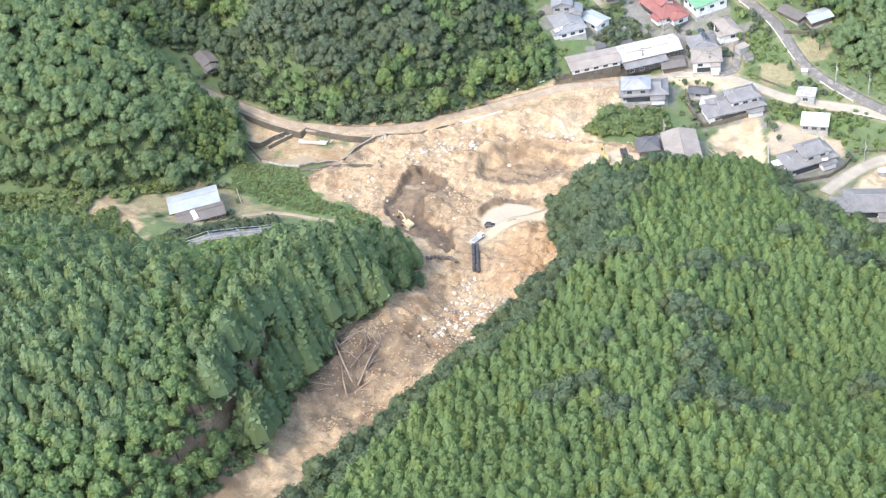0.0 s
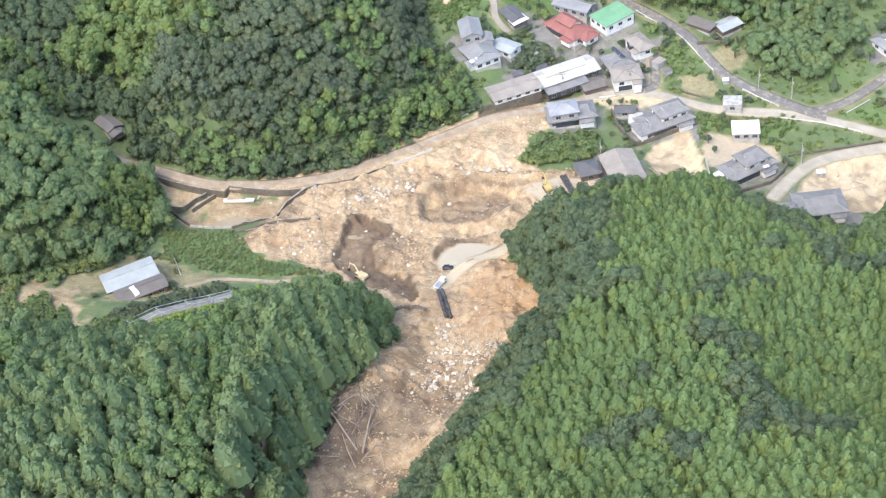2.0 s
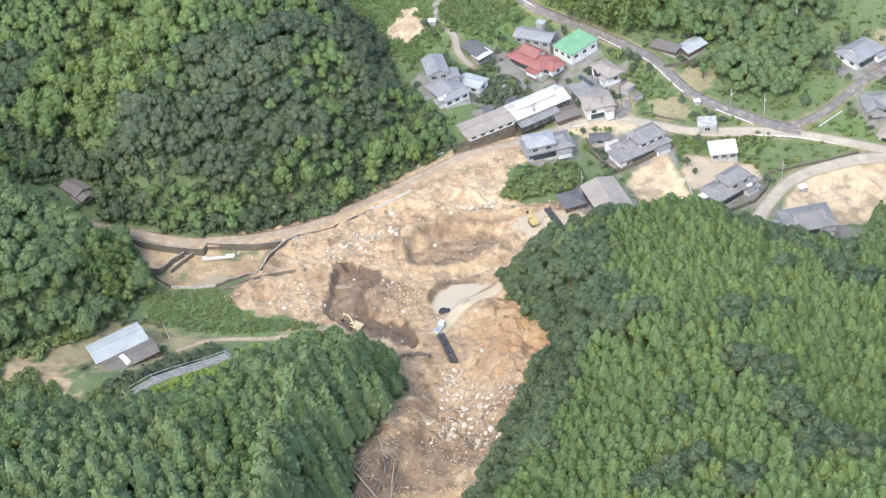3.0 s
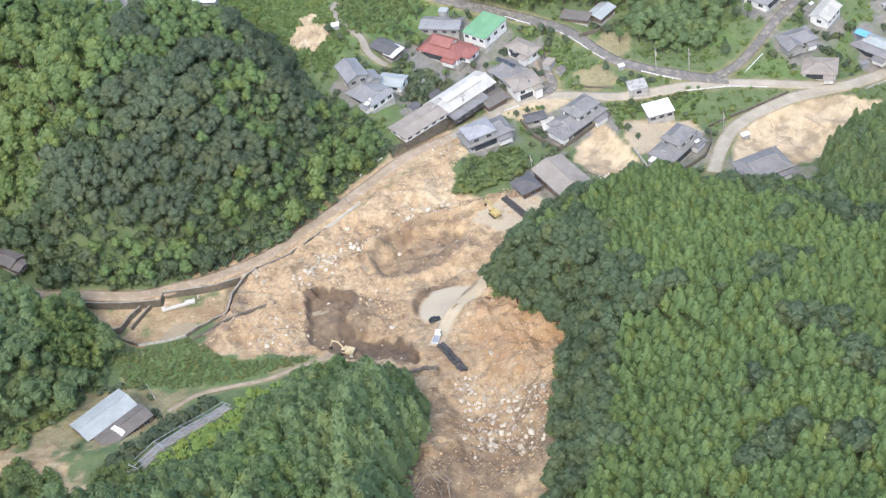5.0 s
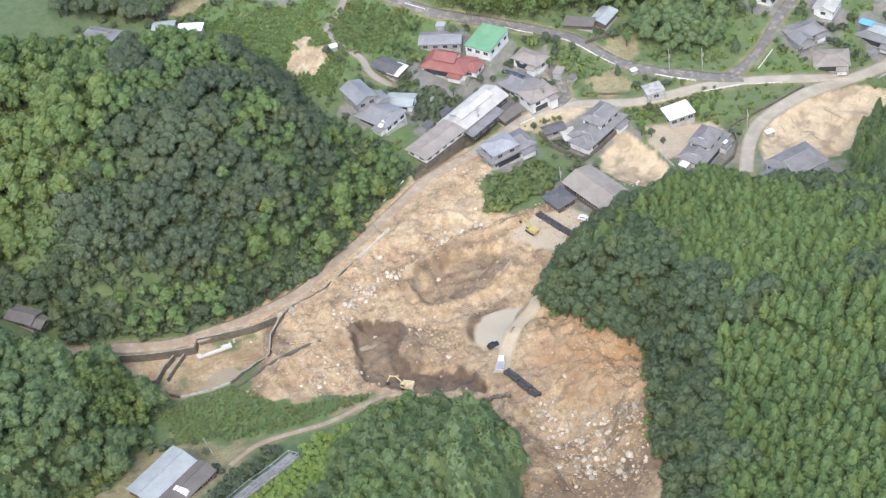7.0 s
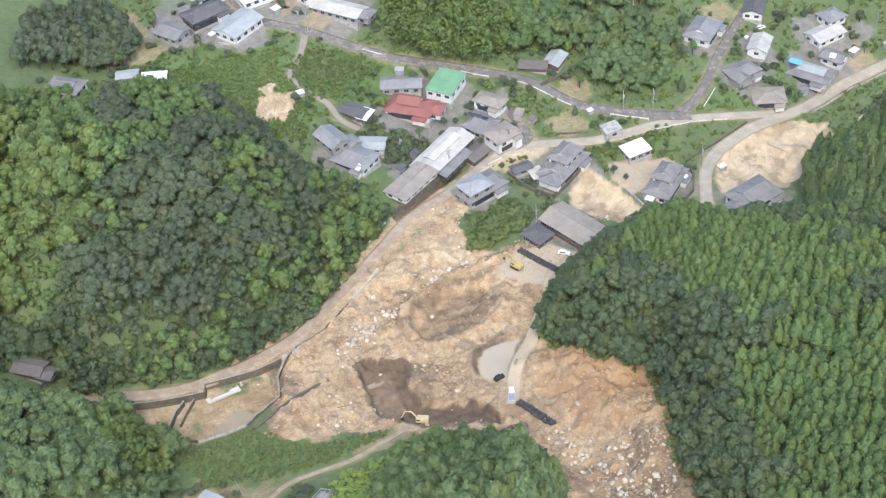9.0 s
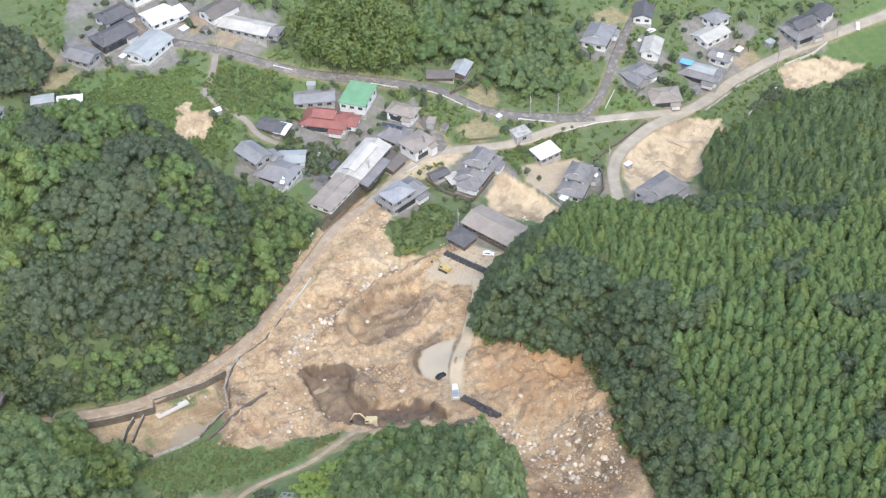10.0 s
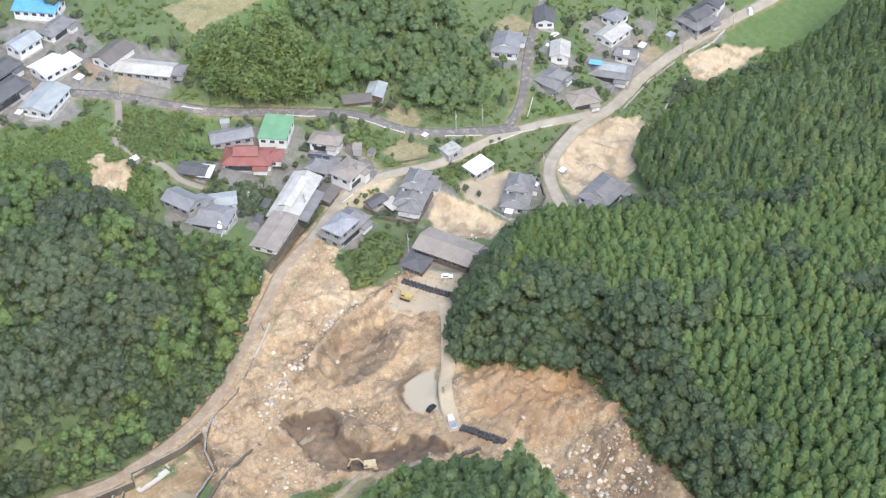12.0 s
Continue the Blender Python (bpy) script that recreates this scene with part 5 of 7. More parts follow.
def broadleaf(seed, r=2.7, h=8.5, leaves=190, size=0.4, lobes=5):
    """A broadleaved tree: a domed crown of lobes, covered in leaf sprays, round a limbed trunk."""
    rng, p = np.random.RandomState(seed), Pieces()
    spots = [(rng.uniform(-0.2, 0.2), rng.uniform(-0.2, 0.2), h * 0.72, r * 0.72)]
    for n in range(lobes - 1):
        a = 2 * np.pi * (n + rng.uniform(-0.25, 0.25)) / (lobes - 1)
        out = r * rng.uniform(0.42, 0.58)
        spots.append((out * math.cos(a), out * math.sin(a), h * rng.uniform(0.52, 0.64), r * rng.uniform(0.46, 0.6)))
    trunk_into(p, h * 0.72, 0.16 + 0.015 * h, (rng.uniform(-0.3, 0.3), rng.uniform(-0.3, 0.3)), limbs=[((0, 0, h * 0.3), s[:3], 0.09) for s in spots[1:4]])
    centres, radii = np.array([s[:3] for s in spots]), np.array([s[3] for s in spots])
    # Inner hull tinted darker than the sprays: shade inside the crown, painted in.
    for c, q in zip(centres, radii):
        p.add(ICO_V * q * 0.9 * np.array([1, 1, 0.95]) * rng.uniform(0.9, 1.08, (len(ICO_V), 1)) + c, ICO_F, 0, 0.4)
    share_of = radii**2 / (radii**2).sum()
    for c, q, k in zip(centres, radii, share_of):
        n = int(leaves * k * 1.5)
        way = rng.normal(0, 1, (n, 3)) + (0, 0, 0.45)
        way /= np.linalg.norm(way, axis=1)[:, None]
        at = way * q * rng.uniform(0.88, 1.1, (n, 1)) * np.array([1, 1, 1.05]) + c
        gap = np.min(np.linalg.norm((at[:, None] - centres[None]), axis=2) / radii[None], axis=1)
        at, way = at[gap > 0.84], way[gap > 0.84]
        v, f = tufts(rng, at, way, size)
        p.add(v, f, 0, 0.5)
    return p.arrays()


def conifer(seed, r=2.9, h=12.0, leaves=230, size=0.62):
    """A cedar: a pointed crown of drooping sprays."""
    rng, p = np.random.RandomState(seed), Pieces()
    trunk_into(p, h * 0.95, 0.24)
    k = np.arange(8) * 2 * np.pi / 8
    rings = [np.c_[np.cos(k) * q, np.sin(k) * q, 0 * k + z] for q, z in ((r * 1.0, h * 0.3), (r * 0.7, h * 0.52), (r * 0.38, h * 0.76), (0.05, h * 0.98))]
    v = np.concatenate(rings) * np.r_[1, 1, 1]
    # Core cone in a darker tint, standing in for shade behind the sprays.
    p.add(v, [[a * 8 + i, a * 8 + (i + 1) % 8, a * 8 + 8 + (i + 1) % 8, a * 8 + 8 + i] for a in range(3) for i in range(8)], 0, 0.35)
    t = rng.uniform(0, 1, leaves) ** 0.8
    a = rng.uniform(0, 2 * np.pi, leaves)
    out = r * (1 - t) ** 0.8 * rng.uniform(0.75, 1.1, leaves) + 0.1
    c = np.c_[out * np.cos(a), out * np.sin(a), h * (0.2 + 0.8 * t)]
    v, f = tufts(rng, c, np.c_[np.cos(a), np.sin(a), 0.75 + 0 * a], size)
    p.add(v, f, 0, 0.5)
    return p.arrays()


def bamboo(seed, r=2.6, h=9.5, leaves=230, size=0.46):
    """A clump of bamboo: leaning culms with feathery heads."""
    rng, p = np.random.RandomState(seed), Pieces()
    for n in range(6):
        a, q = n * 1.05 + rng.uniform(-0.3, 0.3), r * rng.uniform(0.25, 1.0)
        foot, head = np.array((0.4 * q * math.cos(a), 0.4 * q * math.sin(a), 0)), np.array((q * math.cos(a), q * math.sin(a), h * rng.uniform(0.8, 1.05)))
        trunk_into(p, 0.3, 0.05, limbs=[(foot, head, 0.05)])
        k = leaves // 6
        t = rng.uniform(0.35, 1.0, k)[:, None]
        c = foot + (head - foot) * t + rng.normal(0, 0.62, (k, 3)) * (1.25 - 0.75 * t) * np.r_[1, 1, 0.8]
        v, f = tufts(rng, c, np.c_[rng.normal(0, 0.6, (k, 2)), np.ones(k)], size)
        p.add(v, f, 0, 0.5)
    return p.arrays()


def shrub(seed, r=1.3, h=1.7, leaves=54, size=0.36, lobes=3):
    rng, p = np.random.RandomState(seed), Pieces()
    trunk_into(p, h * 0.5, 0.07)
    for n in range(lobes):
        a, q = rng.uniform(0, 2 * np.pi), r * rng.uniform(0.2, 0.5)
        x, y, s = q * math.cos(a), q * math.sin(a), r * rng.uniform(0.5, 0.75)
        # Lobe core tinted darker, as painted shade between the leaves.
        p.add(ICO_V * s * 0.75 * np.r_[1, 1, 0.8] + (x, y, h * 0.5), ICO_F, 0, 0.35)
        way = rng.normal(0, 1, (leaves // lobes, 3)) + (0, 0, 0.6)
        way /= np.linalg.norm(way, axis=1)[:, None]
        v, f = tufts(rng, way * s * np.r_[1, 1, 0.85] + (x, y, h * 0.5), way, size)
        p.add(v, f, 0, 0.5)
    return p.arrays()


def lumpy(rng, rings, sides=9, rough=0.12):
    """A closed crown between rings of (radius, height), with uneven bulges."""
    k = np.arange(sides) * 2 * np.pi / sides
    verts = []
    for n, (q, z) in enumerate(rings):
        turn = 0.35 * n
        swell = q * (1 + rough * rng.uniform(-1, 1, sides))
        verts.append(np.c_[np.cos(k + turn) * swell, np.sin(k + turn) * swell, z + 0.3 * q * rough * rng.uniform(-1, 1, sides)])
    faces = [[a * sides + i, a * sides + (i + 1) % sides, (a + 1) * sides + (i + 1) % sides, (a + 1) * sides + i] for a in range(len(rings) - 1) for i in range(sides)]
    return np.concatenate(verts), faces


def cypress(seed, r=2.4, h=8.6, leaves=115, size=0.42):
    """A plantation cypress: a full, blunt-pointed crown of upturned sprays in small bunches."""
    rng, p = np.random.RandomState(seed), Pieces()
    trunk_into(p, h * 0.9, 0.2)
    lean = rng.uniform(-0.3, 0.3, 2)
    v, f = lumpy(rng, [(r * 0.86, h * 0.28), (r * 0.88, h * 0.45), (r * 0.72, h * 0.62), (r * 0.47, h * 0.78), (r * 0.2, h * 0.9), (0.04, h * 0.95)], 9, 0.14)
    # Crown core slightly darker than its sprays: shade of the gaps as colour.
    p.add(v + np.c_[lean[0] * v[:, 2] / h, lean[1] * v[:, 2] / h, 0 * v[:, 2]], f, 0, 0.46)
    bunch = 30
    t = np.clip(rng.uniform(0, 1, bunch) ** 0.7, 0, 0.97)
    a = np.arange(bunch) * 2.4 + rng.uniform(-0.4, 0.4, bunch)
    out = r * np.minimum(0.98, 1.25 * (1 - t) ** 0.62) * rng.uniform(0.8, 1.04, bunch)
    heart = np.c_[out * np.cos(a) * 0.9 + lean[0] * t, out * np.sin(a) * 0.9 + lean[1] * t, h * (0.36 + 0.62 * t)]
    pick_of = rng.randint(0, bunch, leaves)
    spread = rng.normal(0, 1, (leaves, 3))
    spread /= np.linalg.norm(spread, axis=1)[:, None]
    spread[:, 2] = np.abs(spread[:, 2]) * 1.0 - 0.2
    c = heart[pick_of] + spread * 0.5 * (1.1 - 0.5 * t[pick_of])[:, None]
    way = spread * 0.6 + np.c_[np.cos(a), np.sin(a), 0.8 + 0 * a][pick_of]
    v, f = tufts(rng, c, way, size)
    p.add(v, f, 0, 0.52)
    return p.arrays()


def evergreen(seed, r=3.9, h=9.0, leaves=520, size=0.34, lobes=9):
    """An old broadleaved evergreen: a wide crown of many merging domes, finely leaved."""
    rng, p = np.random.RandomState(seed), Pieces()
    spots = [(rng.uniform(-0.4, 0.4), rng.uniform(-0.4, 0.4), h * 0.7, r * 0.56)]
    for n in range(lobes - 1):
        a, out = 2.4 * n + rng.uniform(-0.4, 0.4), r * rng.uniform(0.35, 0.72)
        spots.append((out * math.cos(a), out * math.sin(a), h * (0.72 - 0.26 * out / r) * rng.uniform(0.9, 1.06), r * rng.uniform(0.3, 0.46)))
    trunk_into(p, h * 0.68, 0.18 + 0.018 * h, (rng.uniform(-0.4, 0.4), rng.uniform(-0.4, 0.4)), limbs=[((0, 0, h * 0.3), s[:3], 0.1) for s in spots[1:5]])
    centres, radii = np.array([s[:3] for s in spots]), np.array([s[3] for s in spots])
    # Dome cores take a darker tint that paints the shade under the leaves.
    for c, q in zip(centres, radii):
        p.add(ICO_V * q * 0.92 * rng.uniform(0.88, 1.08, (len(ICO_V), 1)) + c, ICO_F, 0, 0.42)
    for c, q, k in zip(centres, radii, radii**2 / (radii**2).sum()):
        n = int(leaves * k * 1.6)
        way = rng.normal(0, 1, (n, 3)) + (0, 0, 0.6)
        way /= np.linalg.norm(way, axis=1)[:, None]
        at = way * q * rng.uniform(0.92, 1.08, (n, 1)) + c
        gap = np.min(np.linalg.norm((at[:, None] - centres[None]), axis=2) / radii[None], axis=1)
        v, f = tufts(rng, at[gap > 0.88], way[gap > 0.88], size)
        p.add(v, f, 0, 0.5)
    return p.arrays()


OLD = [evergreen(140 + n, r=3.5 + 0.3 * (n % 4), h=8.4 + 0.5 * (n % 3)) for n in range(6)]
CYPRESS = [cypress(40 + n, h=8.2 + 0.4 * (n % 4), r=2.3 + 0.15 * (n % 3)) for n in range(7)]
BROAD = [broadleaf(20 + n, r=2.6 + 0.2 * (n % 3), h=8.0 + 0.6 * (n % 4)) for n in range(8)]
CEDAR = [conifer(50 + n) for n in range(4)]
CANE = [bamboo(70 + n) for n in range(3)]
BUSH = [shrub(90 + n) for n in range(4)]


BARN_YARD = [(-103, -22), (-95, -15), (-82, -10), (-62, -16), (-74, -26), (-84, -38), (-98, -42), (-108, -38), (-110, -30)]
DENSE = [(-215, -10), (-215, 150), (-160, 200), (-135, 235), (-45, 255), (110, 195), (265, 160), (265, 85), (165, -5), (165, -115), (105, -140), (-30, -200), (-120, -140), (-140, -50)]


def scatter(rng, ring, space, margin=0.0):
    """Places inside a plan outline, about a space apart, on a shaken grid."""
    (x0, y0), (x1, y1) = np.min(ring, 0), np.max(ring, 0)
    x0, x1, y0, y1 = max(x0, -200), min(x1, 262), max(y0, -205), min(y1, 240)
    gx2, gy2 = np.meshgrid(np.arange(x0, x1, space), np.arange(y0, y1, space * 0.87))
    gx2 = gx2 + (np.arange(gx2.shape[0]) % 2)[:, None] * space / 2
    x, y = gx2.ravel() + rng.uniform(-0.32, 0.32, gx2.size) * space, gy2.ravel() + rng.uniform(-0.32, 0.32, gy2.size) * space
    keep = (inside(x, y, ring) > margin) & (inside(x, y, BARN_YARD) < -1) & ((inside(x, y, DENSE) > -9) | (rng.uniform(0, 1, len(x)) < 0.13))
    return x[keep], y[keep]


def wood(name, x, y, kinds, materials, rng, label, category="wood", sizes=(0.8, 1.2), sink=0.0, tint_size=28.0, seed=7, slot_of=None):
    """Many trees in one mesh: kinds are the trees to choose from, by chance; the tint drifts over the wood."""
    p = Pieces()
    z = surface_height(x, y) - sink
    drift = 0.5 + 0.28 * waves(x, y, tint_size, seed) + rng.uniform(-0.3, 0.3, len(x))
    for n in range(len(x)):
        verts, loops, totals, slots, tints = kinds[rng.randint(len(kinds))]
        s, a = rng.uniform(*sizes), rng.uniform(0, 2 * np.pi)
        c, d = math.cos(a) * s, math.sin(a) * s
        v = verts @ np.array([[c, d, 0], [-d, c, 0], [0, 0, s * rng.uniform(0.88, 1.12)]]) + (x[n], y[n], z[n])
        p.verts.append(v)
        p.loops.append(loops + p.count)
        p.totals.append(totals)
        p.slots.append(slots)
        p.tints.append(np.clip(tints * 0 + (tints - 0.5) + drift[n], 0, 1))
        p.count += len(v)
    verts, loops, totals, slots, tints = p.arrays()
    me = bulk(name, verts, loops, totals, materials, slots)
    me.attributes.new("tint", "FLOAT", "POINT").data.foreach_set("value", tints.astype(np.float32))
    return tagged(new(name, me), label, category, kind="stuff")


rng = np.random.RandomState(11)
FIR_EAST = [(124, 96), (190, 112), (290, 118), (290, 40), (200, 10), (150, -10), (128, 14), (118, 50)]
FIR_SOUTH = [(-60, -100), (-24, -88), (-17, -115), (-20, -185), (-110, -185), (-90, -120)]
CLEARING = [(-158, 140), (-142, 148), (-127, 140), (-108, 112), (-102, 94), (-106, 74), (-116, 60), (-130, 56), (-158, 56)]
CANES_WEST = [(-114, 23), (-101, 15), (-95, 4), (-99, -9), (-108, -8), (-116, 8)]
SLIP = [(-116, -62), (-104, -52), (-92, -46), (-76, -44), (-62, -62), (-68, -78), (-90, -86), (-114, -80)]
VINES = [(-82, -52), (-74, -38.4), (-68.7, -32), (-62.7, -26.8), (-57, -20), (-48, -15), (-37, -13), (-37, -18), (-43, -25), (-46, -38), (-48, -50), (-56, -60), (-68, -66), (-80, -62)]
FENCE_LINE = [(-77.8, -47), (-72.2, -40), (-66.6, -33), (-61.4, -28), (-57, -22.6)]
x, y = scatter(rng, HILL_EAST, 3.05, -0.5)
edge = inside(x, y, HILL_EAST) + 5 * waves(x, y, 14, 33)
rim_wide = 9 + 9 * np.exp(-((y + 15) / 35) ** 2)
rim_wood = (edge < rim_wide) & (x < 120)
fir = (inside(x, y, FIR_EAST) > 0) & (rng.uniform(0, 1, len(x)) < 0.75) & ~rim_wood
mixed = ~fir & ~rim_wood & (waves(x, y, 17, 34) > 0.62)
plain = ~fir & ~rim_wood & ~mixed
wood("east_hill_cypresses", x[plain], y[plain], CYPRESS, [LEAF, BARK], rng, "dense bright green cypress plantation on a steep hill", sizes=(0.68, 1.0))
wood("east_hill_cedars", x[fir], y[fir], CEDAR + CYPRESS[:3], [LEAF_MID, BARK], rng, "dark cedar plantation on the hillside", seed=8, sizes=(0.7, 1.0))
wood("east_hill_broadleaves", x[mixed], y[mixed], BROAD, [NEEDLE, BARK], rng, "patches of darker broadleaved trees in the plantation", seed=22, sizes=(0.7, 1.1))
x, y = scatter(rng, HILL_EAST, 3.2, -1.2)
edge = inside(x, y, HILL_EAST) + 5 * waves(x, y, 14, 33)
rim = (edge < 10 + 9 * np.exp(-((y + 15) / 35) ** 2)) & (x < 120)
x, y = x[rim], y[rim]
wood("east_hill_edge", x, y, BROAD + OLD[:3], [NEEDLE, BARK], rng, "dark evergreen trees along the foot of the hill", seed=23, sizes=(0.7, 1.1))
x, y = scatter(rng, HILL_EAST, 2.2, -2.0)
low = (inside(x, y, HILL_EAST) < 5) & (x < 120)
wood("east_hill_brush", x[low], y[low], BUSH, [SHRUB, BARK], rng, "green brush along the torn edge of the wood", "brush", (0.6, 1.5), seed=24)
x, y = scatter(rng, HILL_SOUTH, 3.6, -0.8)
low = (inside(x, y, VINES) > 0) | (inside(x, y, SLIP) > 0)
fir = (inside(x, y, FIR_SOUTH) > 0) & (rng.uniform(0, 1, len(x)) < 0.6)
brink = (inside(x, y, HILL_SOUTH) < 11) & (x > -26) & (y < -46) & (y > -118) & ~low
fir &= ~brink
wood("gully_cedars", x[brink], y[brink], CEDAR + [CYPRESS[2], BROAD[1]], [LEAF_MID, BARK], rng, "tall dark cedars with bare trunks along the torn gully edge", seed=30, sizes=(1.15, 1.6))
low |= brink
tall_ = ~fir & ~low & (waves(x, y, 20, 35) > -0.1)
wood("south_hill_wood", x[tall_], y[tall_], BROAD, [LEAF, BARK], rng, "broadleaved wood on the hill above the gully", seed=9, sizes=(0.75, 1.1))
dark_ = ~fir & ~low & ~tall_
wood("south_hill_cypresses", x[dark_], y[dark_], CYPRESS + BROAD[:3], [LEAF_MID, BARK], rng, "greyish evergreen trees on the hill above the gully", seed=25, sizes=(0.8, 1.15))
wood("south_hill_cedars", x[fir], y[fir], CYPRESS + CEDAR[:2], [LEAF_MID, BARK], rng, "green cedar plantation above the gully", seed=10)
x, y = scatter(rng, HILL_SOUTH, 2.3, -1.0)
low = (inside(x, y, HILL_SOUTH) < 9) & (x > -46)
wood("south_hill_brush", x[low], y[low], BUSH, [LEAF_MID, BARK], rng, "green brush under the trees at the gully's edge", "brush", (0.7, 1.7), seed=28)
x, y = scatter(rng, HILL_WEST, 2.5, -2.0)
low = inside(x, y, HILL_WEST) < 12
wood("west_hill_brush", x[low], y[low], BUSH, [LEAF_MID, BARK], rng, "green brush along the foot of the western slope", "brush", (0.7, 1.8), seed=29)
x, y = scatter(rng, HILL_NORTH, 3.7, -0.8)
patch = waves(x, y, 30, 31) + 0.3 * waves(x, y, 9, 36)
open_ = inside(x, y, CLEARING) > 3 * waves(x, y, 9, 40)
light = (patch > 0.02) | (x < -109 + 14 * waves(x, y, 16, 38)) | ((inside(x, y, HILL_NORTH) < 14 + 8 * waves(x, y, 12, 37)) & (x > -80) & (y < 100))
wood("north_hill_wood", x[~open_ & ~light], y[~open_ & ~light], OLD + BROAD[:3], [LEAF_DARK, BARK], rng, "dark evergreen wood on the hill above the road", seed=12, sizes=(0.65, 1.15), tint_size=18)
flank = (x > -64) & (inside(x, y, HILL_NORTH) < 13 + 6 * waves(x, y, 10, 37)) & (y < 104) & (waves(x, y, 8, 39) > -0.45)
vine = flank & light
light &= ~flank
wood("flank_vines", x[vine], y[vine], BUSH + BROAD[:1], [BAMBOO, BARK], rng, "bright green vines and saplings on the flank above the road", "brush", (0.9, 1.7), seed=32, tint_size=12)
dull = (x < -40) & (y < 92) & (waves(x, y, 11, 42) > -0.3)
wood("north_hill_trees", x[~open_ & light & dull], y[~open_ & light & dull], BROAD + OLD[:2], [NEEDLE, BARK], rng, "dull green trees low on the northern hill", seed=33, sizes=(0.55, 1.0), tint_size=14)
light &= ~dull
wood("north_hill_saplings", x[~open_ & light], y[~open_ & light], BROAD, [LEAF, BARK], rng, "lighter green young trees on the northern hill", seed=26, sizes=(0.5, 0.95), tint_size=14)
x, y = scatter(rng, HILL_NORTH, 2.75, -1.0)
meadow = inside(x, y, CLEARING) > -1
wood("clearing_brush", x[meadow], y[meadow], BUSH + BROAD[:1], [BAMBOO, BARK], rng, "light green brush, vines and saplings on the cleared hillside", "brush", (0.8, 1.6), seed=31, tint_size=16)
brush = ~meadow
wood("north_hill_brush", x[brush], y[brush], BUSH, [NEEDLE, BARK], rng, "dull green brush in clearings of the northern hill", "brush", (1.0, 2.0), seed=14)
x, y = scatter(rng, HILL_WEST, 3.8, -0.8)
cane = inside(x, y, CANES_WEST) > 0
wood("west_hill_wood", x[~cane], y[~cane], OLD + BROAD, [LEAF_MID, BARK], rng, "evergreen wood on the western slope", seed=13, sizes=(0.7, 1.25))
x, y = scatter(rng, CANES_WEST, 3.2)
wood("bamboo_thicket", x, y, BROAD + CANE, [BAMBOO, BARK], rng, "light green thicket at the foot of the slope", "thicket", sizes=(0.6, 0.95), seed=15)
x, y = scatter(rng, SLIP, 2.3)
grown = (inside(x, y, SLIP_SCAR) < 0) | (waves(x, y, 8, 86) < -0.02)
x, y = x[grown], y[grown]
wood("slip_slope_brush", x, y, BUSH, [SHRUB, BARK], rng, "brownish green brush on the low slope behind the barn", "brush", (0.7, 1.5), seed=27)
x, y = scatter(rng, VINES, 1.9)
off = along(x, y, FENCE_LINE)[0] > 3.0
x, y = x[off], y[off]
wood("vine_slope", x, y, BUSH, [VINE, BARK], rng, "bright green vines and brush on the slope above the shed", "brush", (0.55, 1.1), seed=16)
GROVES = [("bamboo_grove", [(4, 170), (22, 163), (38, 160), (45, 166), (44, 180), (38, 194), (18, 196), (2, 186)], 3.7, CANE, BAMBOO, (0.8, 1.6), "tall feathery bamboo grove above the road", "bamboo"),
          ("roadside_grove", [(68, 146), (75, 133), (86, 134), (93, 131), (98, 143), (101, 152), (108, 160), (98, 170), (84, 173), (74, 165), (66, 162), (70, 154)], 3.8, OLD + BROAD, LEAF_MID, (0.45, 1.2), "dark grove of trees above the road bend", "wood"),
          ("grove_brush", [(42, 160), (54, 162), (64, 156), (72, 168), (70, 184), (54, 190), (42, 182)], 2.6, BUSH + BROAD[:2], LEAF, (0.6, 1.3), "light green saplings and brush between the groves", "brush"),
          ("upper_wood", [(54, 168), (66, 162), (84, 178), (104, 176), (112, 196), (100, 228), (60, 222), (48, 200)], 4.2, BROAD, LEAF_MID, (0.7, 1.25), "wood on the slope behind the village", "wood"),
          ("far_wood", [(-150, 240), (300, 240), (300, 300), (-150, 300)], 9.0, BROAD, LEAF_DARK, (1.0, 1.6), "far wooded slope behind the village", "wood")]
THICKETS = [("terrace_brush", [(4, 69), (9, 86), (26, 93), (31, 85), (24, 76), (12, 70)], 2.2, BUSH, SHRUB, (0.9, 2.0), "thick green shrubs on the terrace below the house", "brush"),
          ("knoll_wood", [(-125, 212), (-104, 216), (-92, 206), (-88, 185), (-91, 174), (-104, 171), (-114, 176), (-130, 176)], 4.0, BROAD, LEAF_DARK, (0.7, 1.2), "dark wooded knoll beside the village", "wood"),
          ("garden_thicket", [(-14, 128), (-4, 134), (8, 128), (0, 118), (-8, 116)], 3.0, BUSH, LEAF_DARK, (1.2, 2.2), "overgrown dark garden between the houses", "brush"),
          ("stream_brush", [(164, 118), (176, 128), (184, 131), (182, 122), (170, 114)], 2.2, BUSH, LEAF_DARK, (0.8, 1.6), "dark brush in the walled stream bed", "brush"),
          ("field_brush", [(-97, 6), (-87, 8.4), (-74, 11), (-58, -1), (-36, -1), (-36, -4), (-55, -9.5), (-66, -11), (-88, -12)], 1.5, BUSH, DRY_WEED, (0.3, 0.62), "rough grass and weeds on the field beside the debris", "weeds"),
          ("shed_brush", [(-88, -47), (-79, -36), (-71, -23), (-65, -17), (-60.5, -20), (-66.5, -28), (-73, -35.4), (-80, -45)], 2.0, BUSH, LEAF_DARK, (0.8, 1.5), "dark shrubs beside the metal barn", "brush")]
